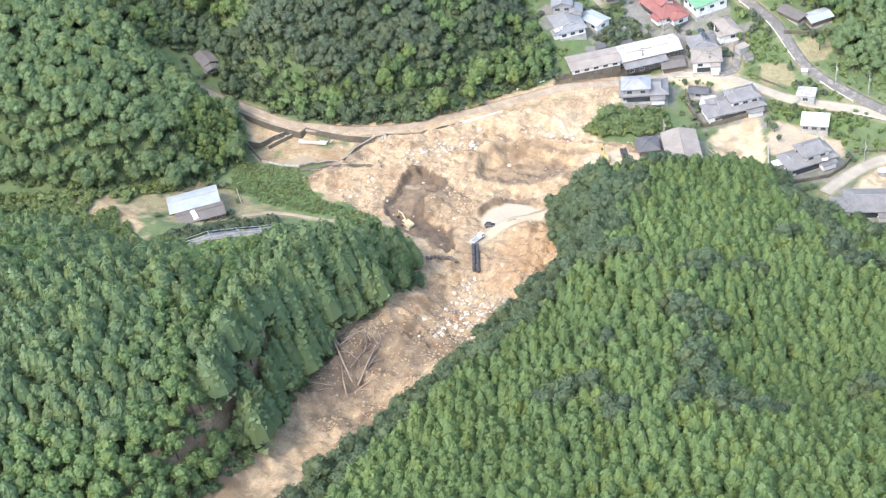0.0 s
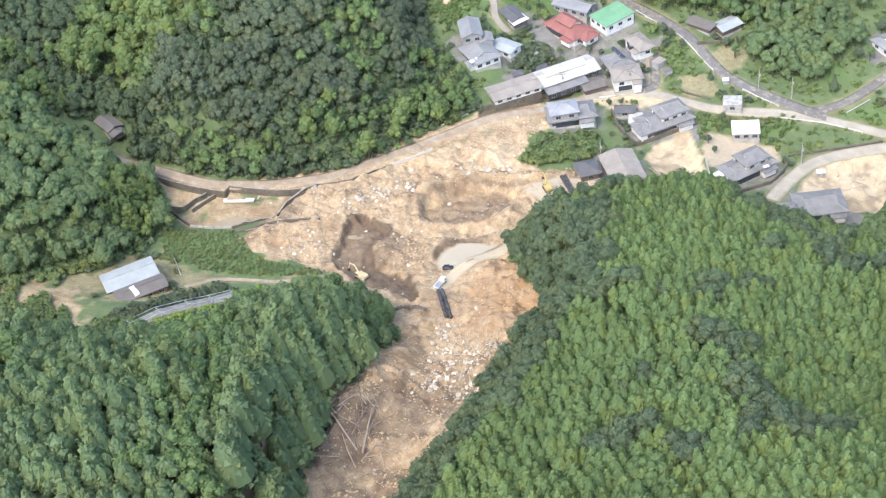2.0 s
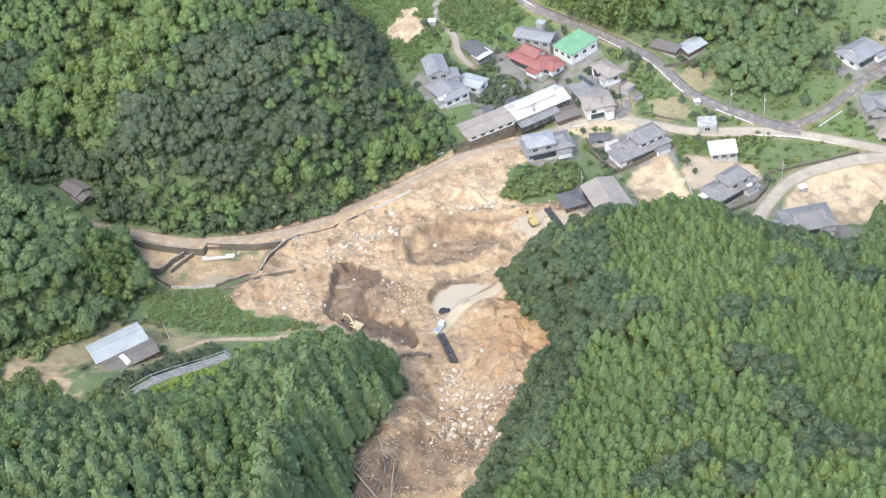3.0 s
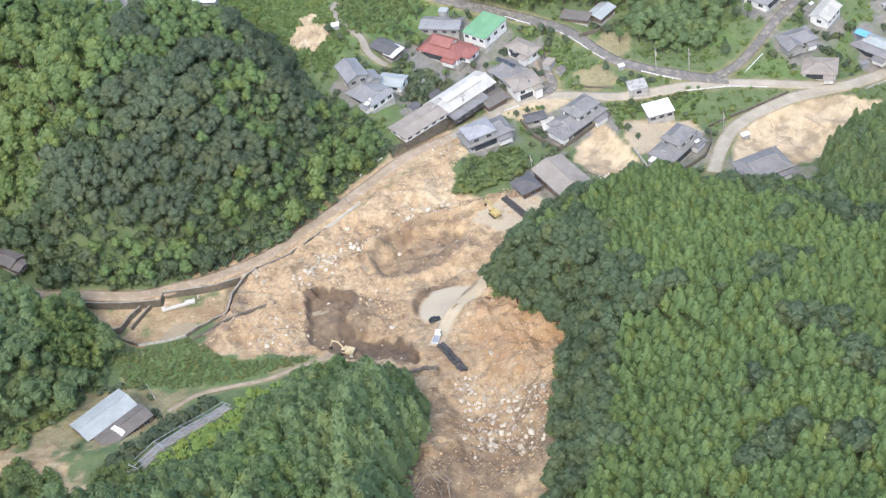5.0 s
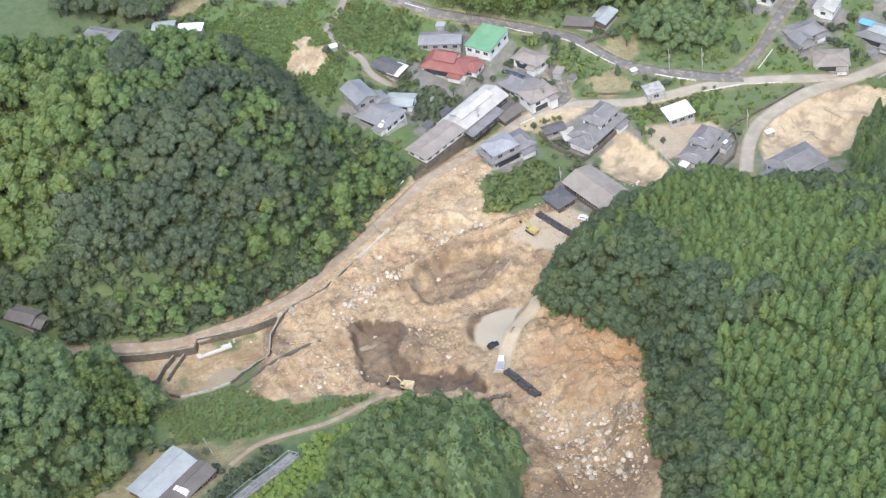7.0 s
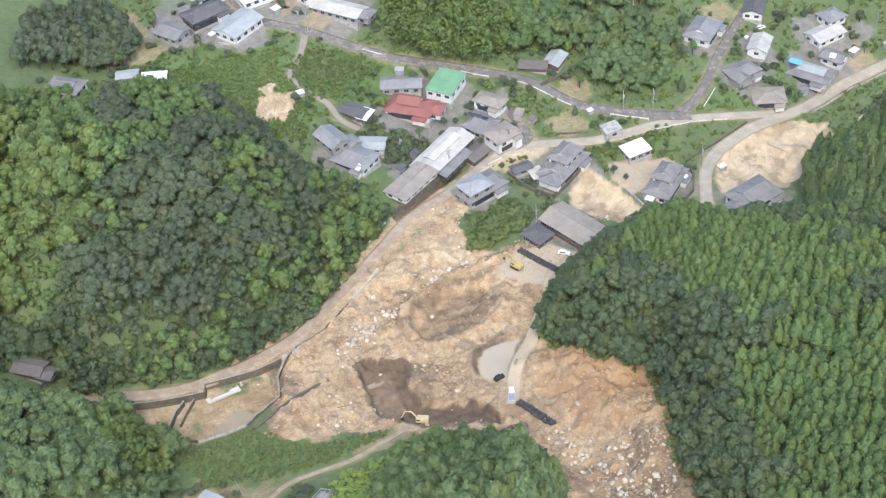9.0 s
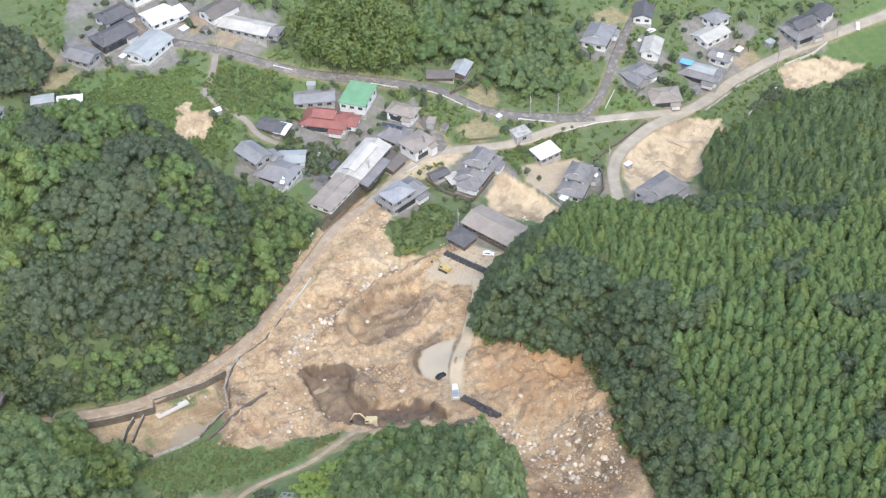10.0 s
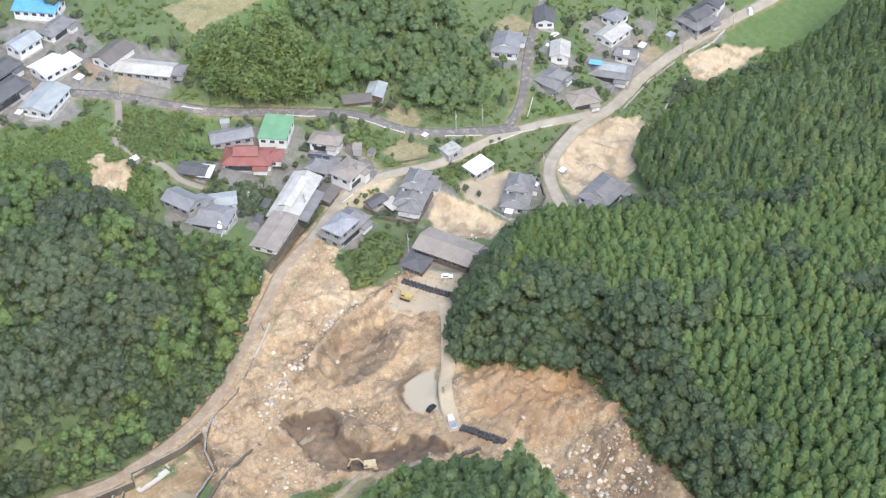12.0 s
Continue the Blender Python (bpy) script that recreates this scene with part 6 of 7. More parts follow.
WEED_BEDS = [("slip_brush", [(-104, -14), (-98, -22), (-96, -40), (-92, -50), (-112, -58), (-150, -72), (-165, -62), (-126, -40), (-114, -28)], 2.1, BUSH, SHRUB, (0.7, 1.7), "weeds and brush on the slipped brown slope", "brush"),
          ("hill_meadow", [(-54, 134), (-40, 130), (-31, 142), (-37, 156), (-42, 170), (-34, 180), (-60, 178), (-92, 172), (-78, 158)], 1.35, "weed", BAMBOO, (0.7, 1.5), "tall grass and weeds on the terraces", "weeds"),
          ("village_weeds", [(-34, 146), (-22, 150), (-4, 166), (-10, 172), (-28, 178), (-38, 168)], 1.6, "weed", SHRUB, (0.8, 2.0), "weeds on the grassy terraces beside the path", "weeds"),
          ("bank_weeds", [(60, 106), (88, 114), (92, 119), (70, 114), (54, 111)], 1.9, BUSH, SHRUB, (0.4, 0.9), "grass and weeds below the road", "weeds"),
          ("plum_bank", [(36, 140), (46, 140), (56, 130), (48, 128), (40, 132)], 2.6, BUSH, BAMBOO, (0.6, 1.3), "yellow-green garden shrubs below the road", "brush")]
WEED = [shrub(120 + n, r=0.7, h=0.55, leaves=18, size=0.32, lobes=1) for n in range(3)]
wx, wy = rng.uniform(-95, 250, 16000), rng.uniform(100, 235, 16000)
kinds_there = ground_kinds(wx, wy)
clear = (kinds_there["soil"] < 0.2) & (kinds_there["yard"] < 0.45) & (kinds_there["gravel"] < 0.2) & (inside(wx, wy, HILL_NORTH) < 0) & (inside(wx, wy, HILL_EAST) < 0)
for line, wide in ROADS.values():
    clear &= along(wx, wy, line)[0] > wide / 2 + 0.8
for hx, hy, reach in HOUSE_SPOTS:
    clear &= np.hypot(wx - hx, wy - hy) > reach * 0.62
clear &= (kinds_there["lawn"] < 0.5) | (wx < 190)
wx, wy = wx[clear][:4600], wy[clear][:4600]
wood("village_undergrowth", wx, wy, WEED, [BAMBOO, BARK], rng, "weeds and rough grass between houses and fields", "weeds", (0.7, 1.9), seed=18, tint_size=14)
hx2, hy2 = [], []
for hx, hy, reach in HOUSE_SPOTS:
    for n in range(13):
        a = rng.uniform(0, 2 * np.pi)
        hx2.append(hx + math.cos(a) * reach * rng.uniform(0.66, 0.85))
        hy2.append(hy + math.sin(a) * reach * rng.uniform(0.66, 0.85))
hx2, hy2 = np.array(hx2), np.array(hy2)
clear = (inside(hx2, hy2, MUDFLOW) < -1) & (inside(hx2, hy2, SAND_YARD) < -1) & (inside(hx2, hy2, SAND_LOT) < -1) & (inside(hx2, hy2, EAST_YARD) < -1) & (inside(hx2, hy2, JUNCTION) < -1)
for line, wide in ROADS.values():
    clear &= along(hx2, hy2, line)[0] > wide / 2 + 1.0
for hx, hy, reach in HOUSE_SPOTS:
    clear &= np.hypot(hx2 - hx, hy2 - hy) > reach * 0.6
wood("garden_hedges", hx2[clear], hy2[clear], BUSH, [LEAF_DARK, BARK], rng, "dark clipped shrubs and hedges round the houses", "hedge", (0.7, 1.3), seed=19)
for name, ring, space, kinds, leaf, sizes, label, category in GROVES + THICKETS + WEED_BEDS:
    x, y = scatter(rng, ring, space) if name != "far_wood" else (rng.uniform(-150, 300, 220), rng.uniform(236, 330, 220))
    if name == "slip_brush":
        grown = (inside(x, y, SLIP_SCAR) < 0) | (waves(x, y, 8, 86) < -0.02)
        x, y = x[grown], y[grown]
    if kinds == "weed":
        bare = ground_kinds(x, y)["sand"] > 0.25
        x, y = x[~bare], y[~bare]
    wood(name, x, y, WEED if kinds == "weed" else kinds, [leaf, BARK], rng, label, category, sizes, seed=17)


# ---- garden trees that stand alone ----
def lone_tree(arrays, leaf, name, label, category):
    """A tree as a thing: its trunk with limbs, and its crown."""
    verts, loops, totals, slots, tints = arrays
    root = thing(name, pose(0, 0, 0), label, category, "garden trees")
    starts = np.r_[0, np.cumsum(totals)[:-1]]
    for slot, what, material in ((1, "trunk", BARK), (0, "crown", leaf)):
        faces = [loops[a:a + n] for a, n, k in zip(starts, totals, slots) if k == slot]
        used, back = np.unique(np.concatenate(faces), return_inverse=True)
        me = bulk(what, verts[used], back, [len(f) for f in faces], [material])
        me.attributes.new("tint", "FLOAT", "POINT").data.foreach_set("value", np.clip(tints[used], 0, 1).astype(np.float32))
        new(what, me).parent = root
    return root


KINDS_ALONE = [lone_tree(BROAD[0], LEAF_DARK, "garden_tree", "dark evergreen garden tree among the houses", "tree"), lone_tree(BROAD[3], LEAF, "garden_tree", "green broadleaved tree beside a house", "tree"),
               lone_tree(CEDAR[1], NEEDLE, "cedar", "slim dark cedar beside the road", "cedar"), lone_tree(BUSH[1], BAMBOO, "flowering_shrub", "yellow-green flowering shrub in a garden", "shrub")]
ALONE_WEST = [(0, 37, 147, 0.7), (3, 33, 149, 2.2), (0, 40, 145, 0.6), (1, -12, 151, 0.6), (3, -8, 148, 2.4), (1, -16, 152, 0.6), (0, -34, 143, 0.5), (0, 60, 146, 0.6), (1, 64, 142, 0.7), (0, 63, 99, 0.5), (0, 66, 95, 0.4), (1, 60, 100, 0.5), (0, 22, 123, 0.4), (1, 86, 110, 0.45), (0, 20, 127, 0.45), (1, 110, 150, 0.7), (0, 112, 166, 0.8), (1, 128, 150, 0.5)]
ALONE_MID = [(0, 122, 132, 0.45), (1, 146, 148, 0.6), (0, 158, 150, 0.5), (1, 180, 150, 0.6), (0, 184, 164, 0.7), (1, 196, 160, 0.6), (0, 210, 164, 0.6), (0, 154, 168, 0.7), (1, 148, 176, 0.7), (0, -66, 206, 0.6), (1, -82, 200, 0.8), (0, -88, 190, 0.8), (1, -8, 204, 0.7), (0, 0, 200, 0.8), (1, 4, 186, 0.8), (0, 2, 180, 0.6), (0, -30, 212, 0.6), (1, 72, 146, 0.8)]
ALONE_EAST = [(0, -4, 128, 0.5), (1, 2, 132, 0.5), (0, 26, 109, 0.4), (0, 30, 110.6, 0.35), (1, 35, 111, 0.35), (0, 10, 130, 0.5), (2, 58, 128, 0.4), (1, 48, 124, 0.3), (0, 106, 150, 0.7), (1, -96, 176, 0.8), (0, -104, 180, 0.9), (1, 36, 136, 0.5), (0, 45, 141, 0.5), (0, 12, 136, 0.5), (0, 6, 158, 0.7), (1, -8, 160, 0.7)]
for k, x, y, s in ALONE_WEST + ALONE_MID + ALONE_EAST:
    one = copy_thing(KINDS_ALONE[k], pose(x, y, height(x, y), 0, 0, (x * 37 + y * 11) % 360))
    one.scale = (s, s, s)
for k, (x, y) in enumerate(((-38, 146), (70, 150), (100, 134), (-30, 150))):
    KINDS_ALONE[k].matrix_world = pose(x, y, height(x, y)) @ Matrix.Scale(0.6 if k < 3 else 1.5, 4)


# ---- walls, rails and poles ----
def wall_along(name, line, top, thick, material, label, deep=1.5, category="wall", step=2.0, ragged=0.0, kind="structure", seed=0, coping=None, level=None):
    """A wall along a plan line: its top stands over the ground by a height; ragged: broken unevenness of the top."""
    rng2 = np.random.RandomState(seed)
    pts = []
    for (ax, ay), (bx, by) in zip(line, line[1:]):
        n = max(1, int(math.hypot(bx - ax, by - ay) / step))
        pts += [(ax + (bx - ax) * k / n, ay + (by - ay) * k / n) for k in range(n)]
    pts.append(line[-1])
    p = np.array(pts, float)
    way = np.gradient(p, axis=0)
    way /= np.linalg.norm(way, axis=1)[:, None] + 1e-9
    side = np.c_[-way[:, 1], way[:, 0]] * thick / 2
    z = surface_height(p[:, 0], p[:, 1])
    for _ in range(3):
        z[1:-1] = (z[:-2] + 2 * z[1:-1] + z[2:]) / 4
    if level:
        z = level(p[:, 0], p[:, 1])
    crest = z + top - rng2.uniform(0, 1, len(p)) * ragged
    verts = np.concatenate([np.c_[p - side, z - deep], np.c_[p - side * 0.8, crest], np.c_[p + side * 0.8, crest], np.c_[p + side, z - deep]])
    n = len(p)
    faces = [(j * n + i, j * n + i + 1, (j + 1) * n + i + 1, (j + 1) * n + i) for j in range(3) for i in range(n - 1)]
    faces += [(0, n, 2 * n, 3 * n), (n - 1, 4 * n - 1, 3 * n - 1, 2 * n - 1)]
    me = mesh_of(name, verts.tolist(), faces, [material] + ([coping] if coping else []))
    if coping:
        for f in me.polygons[n - 1:2 * n - 2]:
            f.material_index = 1
    return tagged(new(name, me), label, category, kind=kind)


wall_along("retaining_wall_1", [(-116, 26.6), (-109.6, 27.0), (-100, 27.6), (-91.5, 28.0), (-85.4, 28.2)], 0.5, 0.6, OLD_CONCRETE, "dark mossy concrete retaining wall under the road", 5.0, coping=COPING, level=land)
wall_along("retaining_wall_2", [(-84.4, 31.2), (-77, 32.2), (-69, 33.6), (-61.6, 36.6)], 0.4, 0.6, OLD_CONCRETE, "stained dark retaining wall under the road", 5.0, coping=COPING, level=land)
wall_along("retaining_wall_3", [(-85.2, 28.2), (-84.6, 31.2)], 0.4, 0.6, OLD_CONCRETE, "stained dark return of the retaining wall", 5.0, level=land)
wall_along("kerb_wall_1", [(-58, 39.4), (-53, 42.6), (-47, 45.8), (-42.5, 50), (-36, 57)], 0.6, 0.4, OLD_CONCRETE, "mud-stained concrete edge of the road", 2.0, ragged=0.4, coping=COPING)
wall_along("kerb_wall_2", [(-36, 57), (-30, 63), (-25.5, 68)], 0.8, 0.35, PALE, "pale concrete parapet along the road", 2.0)
wall_along("dyke_wall_1", [(-56.4, 40), (-60.6, 35.4), (-63.5, 29.9), (-64.1, 21.8), (-67.7, 18.4), (-71.7, 14.9), (-74.8, 11.9)], 1.5, 0.7, OLD_CONCRETE, "broken stone dyke winding round the basin", 2.5, ragged=0.7, seed=1, coping=COPING)
wall_along("dyke_wall_2", [(-74.8, 11.9), (-81.2, 10.2), (-89, 9.7)], 0.8, 0.45, CONCRETE, "low concrete dyke beside the field", 2.5, seed=2)
wall_along("dyke_wall_3", [(-91.6, 27.0), (-94.4, 23.8), (-96.7, 19), (-100.1, 16.3)], 2.2, 0.6, OLD_CONCRETE, "stone channel wall with a broken crest", 2.5, ragged=0.4, seed=3, coping=COPING)
wall_along("dyke_wall_4", [(-88.6, 27.4), (-91.0, 24), (-93.6, 19.6)], 1.8, 0.5, OLD_CONCRETE, "dark concrete channel wall", 2.5, ragged=0.3, seed=4, coping=COPING)
wall_along("dyke_wall_5", [(-100.1, 16.3), (-95.6, 13.6), (-89, 9.7)], 1.2, 0.5, OLD_CONCRETE, "fallen stone wall at the basin's foot", 2.5, ragged=0.7, seed=5)
wall_along("dyke_wall_6", [(-73, 10.3), (-66.8, 14), (-62, 17.9), (-55.5, 21.6), (-49, 24)], 1.1, 0.8, OLD_CONCRETE, "half-buried stone wall in the mud", 2.0, ragged=0.9, seed=6)
wall_along("road_wall_1", [(-16, 91.6), (-9.2, 96.8), (-1.8, 103.2), (6.8, 109.8), (11.4, 113.2)], 1.3, 0.5, OLD_CONCRETE, "dark retaining wall below the long storehouse", 4.0, seed=8, level=land)
wall_along("garden_wall_1", [(27.4, 106.6), (31.6, 99.6), (39.6, 92.6)], 1.5, 0.6, OLD_CONCRETE, "dark stone garden wall round the house", 3.0, seed=9)
wall_along("garden_wall_2", [(39.6, 92.6), (46, 97.4), (52, 102.6), (57.6, 107.2)], 1.7, 0.6, OLD_CONCRETE, "dark stone retaining wall below the white house", 3.5, seed=10)
wall_along("garden_wall_3", [(64, 90), (68, 79.4), (74, 75.6)], 1.2, 0.5, CONCRETE, "concrete wall below the grey-roofed house", 2.0, seed=11)
wall_along("garden_wall_4", [(77, 76), (86.6, 84.6), (89.6, 92), (90.4, 98.4)], 1.3, 0.6, OLD_CONCRETE, "curved stone wall beside the road", 3.0, seed=12)
wall_along("stream_wall_1", [(90, 101), (99, 106), (108, 111), (119, 117.4)], 0.8, 0.6, OLD_CONCRETE, "stone channel wall beside the pale road", 3.0, seed=13)
wall_along("stream_wall_2", [(146, 121.4), (157, 128), (168, 134.4), (184, 139)], 0.6, 0.6, CONCRETE, "concrete wall of the stream channel", 2.5, seed=14)
wall_along("stream_wall_3", [(163, 117), (172, 123), (182, 129)], 1.0, 0.6, PALE, "pale concrete wall of the stream channel", 2.5, seed=15)
wall_along("terrace_wall", [(45, 122.4), (52, 120.4), (60, 119)], 0.6, 0.5, OLD_CONCRETE, "low stone wall along the dry field", 1.5, seed=16)
wall_along("village_wall_1", [(-60, 186), (-52, 183.4), (-43.6, 190.4)], 0.7, 0.5, CONCRETE, "concrete wall below the white hall", 1.5, seed=17)
wall_along("village_wall_2", [(191, 139.4), (205, 141.6), (214, 145.6)], 0.9, 0.5, PALE, "pale concrete wall along the road", 1.5, seed=18)
wall_along("village_wall_3", [(50, 143.4), (58, 147.6), (62, 150)], 1.4, 0.5, OLD_CONCRETE, "stone retaining wall above the road", 1.5, seed=19)


def guard_rail(line, label):
    """A white guard rail: posts and two beams that follow the ground."""
    (ax, ay), *_ = line
    root = thing("guard_rail", pose(ax, ay, height(ax, ay)), label, "guard rail", "white road rails")
    base = Vector((ax, ay, height(ax, ay)))
    pts = []
    for (px, py), (qx, qy) in zip(line, line[1:]):
        n = max(1, round(math.hypot(qx - px, qy - py) / 2.5))
        pts += [(px + (qx - px) * k / n, py + (qy - py) * k / n) for k in range(n)]
    pts.append(line[-1])
    tops = [Vector((x, y, height(x, y))) - base for x, y in pts]
    for p in tops:
        bm = bmesh.new()
        rod(bm, p + Vector((0, 0, -0.4)), p + Vector((0, 0, 0.9)), 0.07)
        part("post", bm, WHITE_PAINT, root)
    for p, q in zip(tops, tops[1:]):
        for h, r in ((0.8, 0.09), (0.5, 0.06)):
            bm = bmesh.new()
            rod(bm, p + Vector((0, 0, h)), q + Vector((0, 0, h)), r, r, 5)
            part("beam", bm, WHITE_PAINT, root)


for line in ([(42, 147), (50.6, 139.6), (58, 133)], [(70, 124.6), (75, 122.6), (83, 121)], [(84, 116.6), (92, 118), (99, 119.2), (112, 119)], [(105.6, 125.6), (112.6, 133)], [(-9, 174.2), (-2.6, 171)],
             [(24, 159), (33, 153.6)], [(-26, 80), (-19, 88)], [(22, 111.6), (27, 113.8)]):
    guard_rail(line, "white steel guard rail along the road")


def pole(x, y, tall, label, lean=(0, 0), arm=True):
    root = thing("utility_pole", pose(x, y, height(x, y), lean[0], lean[1], 20), label, "utility pole", "utility poles")
    bm = bmesh.new()
    rod(bm, (0, 0, -1), (0, 0, tall), 0.2, 0.13, 8)
    part("shaft", bm, CONCRETE, root)
    if arm:
        for h in (tall - 0.5, tall - 1.4):
            bm = bmesh.new()
            block(bm, 0, 0.16, h, 1.9, 0.1, 0.1)
            part("crossarm", bm, STEEL, root)
        bm = bmesh.new()
        rod(bm, (0.36, 0, tall - 3.2), (0.36, 0, tall - 2.2), 0.24, 0.24, 8)
        part("transformer", bm, CONCRETE, root)


for x, y in ((75.2, 125.9), (86.6, 126.6), (94.5, 173), (-26.8, 186), (187.6, 139.2), (188, 158), (218, 145.4), (94.6, 98), (31.2, 118.8), (8.4, 112.4)):
    pole(x, y, 9.0, "grey concrete utility pole with crossarms")
pole(30.2, 80.6, 7.5, "grey utility pole beside the barn")
pole(-28.2, 66.6, 7.0, "leaning dark pole at the edge of the road", (14, -20), False)
pole(-106.6, 24.0, 5.0, "thin leaning pole beside the basin", (8, -30), False)
pole(-79, -15.6, 6.0, "thin dark pole behind the metal barn", (-10, -8), False)

# ---- machines and vehicles ----
def excavator(x, y, turn, paint, label):
    """A tracked excavator: undercarriage, house with cab and counterweight, boom, stick and bucket."""
    root = thing("excavator", pose(x, y, height(x, y) + 0.1, 0, 0, turn), label, "excavator", "excavators")
    for s in (-1, 1):
        bm = bmesh.new()
        block(bm, 0, s * 1.0, 0, 3.6, 0.6, 0.85, bevel=0.22)
        track = part("track", bm, STEEL, root)
        for k in range(-2, 3):
            bm = bmesh.new()
            rod(bm, (k * 0.65, s * 0.68, 0.4), (k * 0.65, s * 1.33, 0.4), 0.26, 0.26, 8)
            part("roller", bm, STEEL, track)
    bm = bmesh.new()
    block(bm, 0, 0, 0.4, 1.4, 1.6, 0.6)
    part("undercarriage", bm, STEEL, root)
    bm = bmesh.new()
    block(bm, -0.5, 0, 1.0, 3.2, 2.5, 1.0, bevel=0.12)
    block(bm, -0.9, 0.5, 2.0, 1.8, 1.3, 0.25, bevel=0.06)
    part("body", bm, paint, root)
    bm = bmesh.new()
    block(bm, -2.0, 0, 0.95, 0.7, 2.5, 1.1, bevel=0.2)
    part("counterweight", bm, paint, root)
    bm = bmesh.new()
    block(bm, 0.55, 0.72, 1.0, 1.5, 1.0, 1.75, taper=0.9, bevel=0.08)
    cab = part("cab", bm, paint, root)
    for m in ((1.3, 0.72, 1.75, 0.05, 0.75, 0.8), (0.55, 1.2, 1.75, 1.0, 0.05, 0.7), (0.55, 0.24, 1.75, 1.0, 0.05, 0.7)):
        bm = bmesh.new()
        block(bm, *m)
        part("window", bm, GLASS, cab)
    joints = [(0.9, -0.25, 1.5), (2.6, -0.25, 4.1), (4.6, -0.25, 3.9), (5.6, -0.25, 1.3)]
    bm = bmesh.new()
    for a, b, w in ((joints[0], joints[1], 0.3), (joints[1], joints[2], 0.27)):
        rod(bm, a, b, w, w * 0.9, 4)
    part("boom", bm, paint, root)
    bm = bmesh.new()
    rod(bm, (4.2, -0.25, 4.4), joints[3], 0.24, 0.17, 4)
    part("stick", bm, paint, root)
    bm = bmesh.new()
    rod(bm, (1.4, -0.25, 1.4), (2.7, -0.25, 3.5), 0.09, 0.09, 6)
    rod(bm, (2.8, -0.25, 4.5), (4.3, -0.25, 4.6), 0.08, 0.08, 6)
    part("cylinder", bm, STEEL, root)
    bm = bmesh.new()
    block(bm, 5.5, -0.25, 0.45, 0.9, 1.0, 0.85, taper=0.65, bevel=0.1)
    for k in (-0.35, 0, 0.35):
        block(bm, 5.0, -0.25 + k, 0.35, 0.3, 0.1, 0.12)
    part("bucket", bm, STEEL, root)


excavator(-26.2, 2.2, 158, CREAM, "cream tracked excavator in the dark mud")
excavator(17.6, 59.4, 125, YELLOW, "yellow tracked excavator on the gravel yard")


def wheels(root, xs_, y, r):
    for x in xs_:
        for s in (-1, 1):
            bm = bmesh.new()
            rod(bm, (x, s * (y - 0.12), r), (x, s * (y + 0.1), r), r, r, 12)
            wheel = part("wheel", bm, RUBBER, root)
            bm = bmesh.new()
            rod(bm, (x, s * (y + 0.09), r), (x, s * (y + 0.12), r), r * 0.55, r * 0.55, 8)
            part("hub", bm, ZINC_PLAIN, wheel)


ZINC_PLAIN = surface("grey_metal", (0.35, 0.36, 0.37), (0.55, 0.56, 0.57), 1.0, 0.4, 0.05, 0.6)


def car(x, y, turn, paint, label, size=(3.8, 1.6, 1.45), van=False, name="car"):
    l, w, h = size
    root = thing(name, pose(x, y, height(x, y) + 0.05, 0, 0, turn), label, name, "parked cars")
    bm = bmesh.new()
    block(bm, 0, 0, 0.28, l, w, h * (0.42 if not van else 0.5), bevel=0.12)
    part("body", bm, paint, root)
    bm = bmesh.new()
    block(bm, -0.1 * l if not van else -0.04 * l, 0, 0.28 + h * 0.42, l * (0.56 if not van else 0.86), w * 0.92, h * 0.42, taper=0.84, bevel=0.08)
    cabin = part("cabin", bm, paint, root)
    z = 0.28 + h * 0.5
    long = l * (0.5 if not van else 0.8)
    cx = -0.1 * l if not van else -0.04 * l
    for s in (-1, 1):
        bm = bmesh.new()
        block(bm, cx, s * w * 0.43, z, long * 0.9, 0.05, h * 0.24, taper=0.95, tilt=(s * 8, 0))
        part("side_window", bm, GLASS, cabin)
        bm = bmesh.new()
        block(bm, cx + s * long * 0.5, 0, z, 0.06, w * 0.74, h * 0.26, tilt=(0, -s * 20))
        part("windscreen" if s > 0 else "rear_window", bm, GLASS, cabin)
        bm = bmesh.new()
        block(bm, l / 2, s * w * 0.34, 0.55, 0.06, 0.3, 0.16)
        part("headlight", bm, WHITE_PAINT, root)
    wheels(root, (-l * 0.31, l * 0.31), w / 2 - 0.1, 0.31)


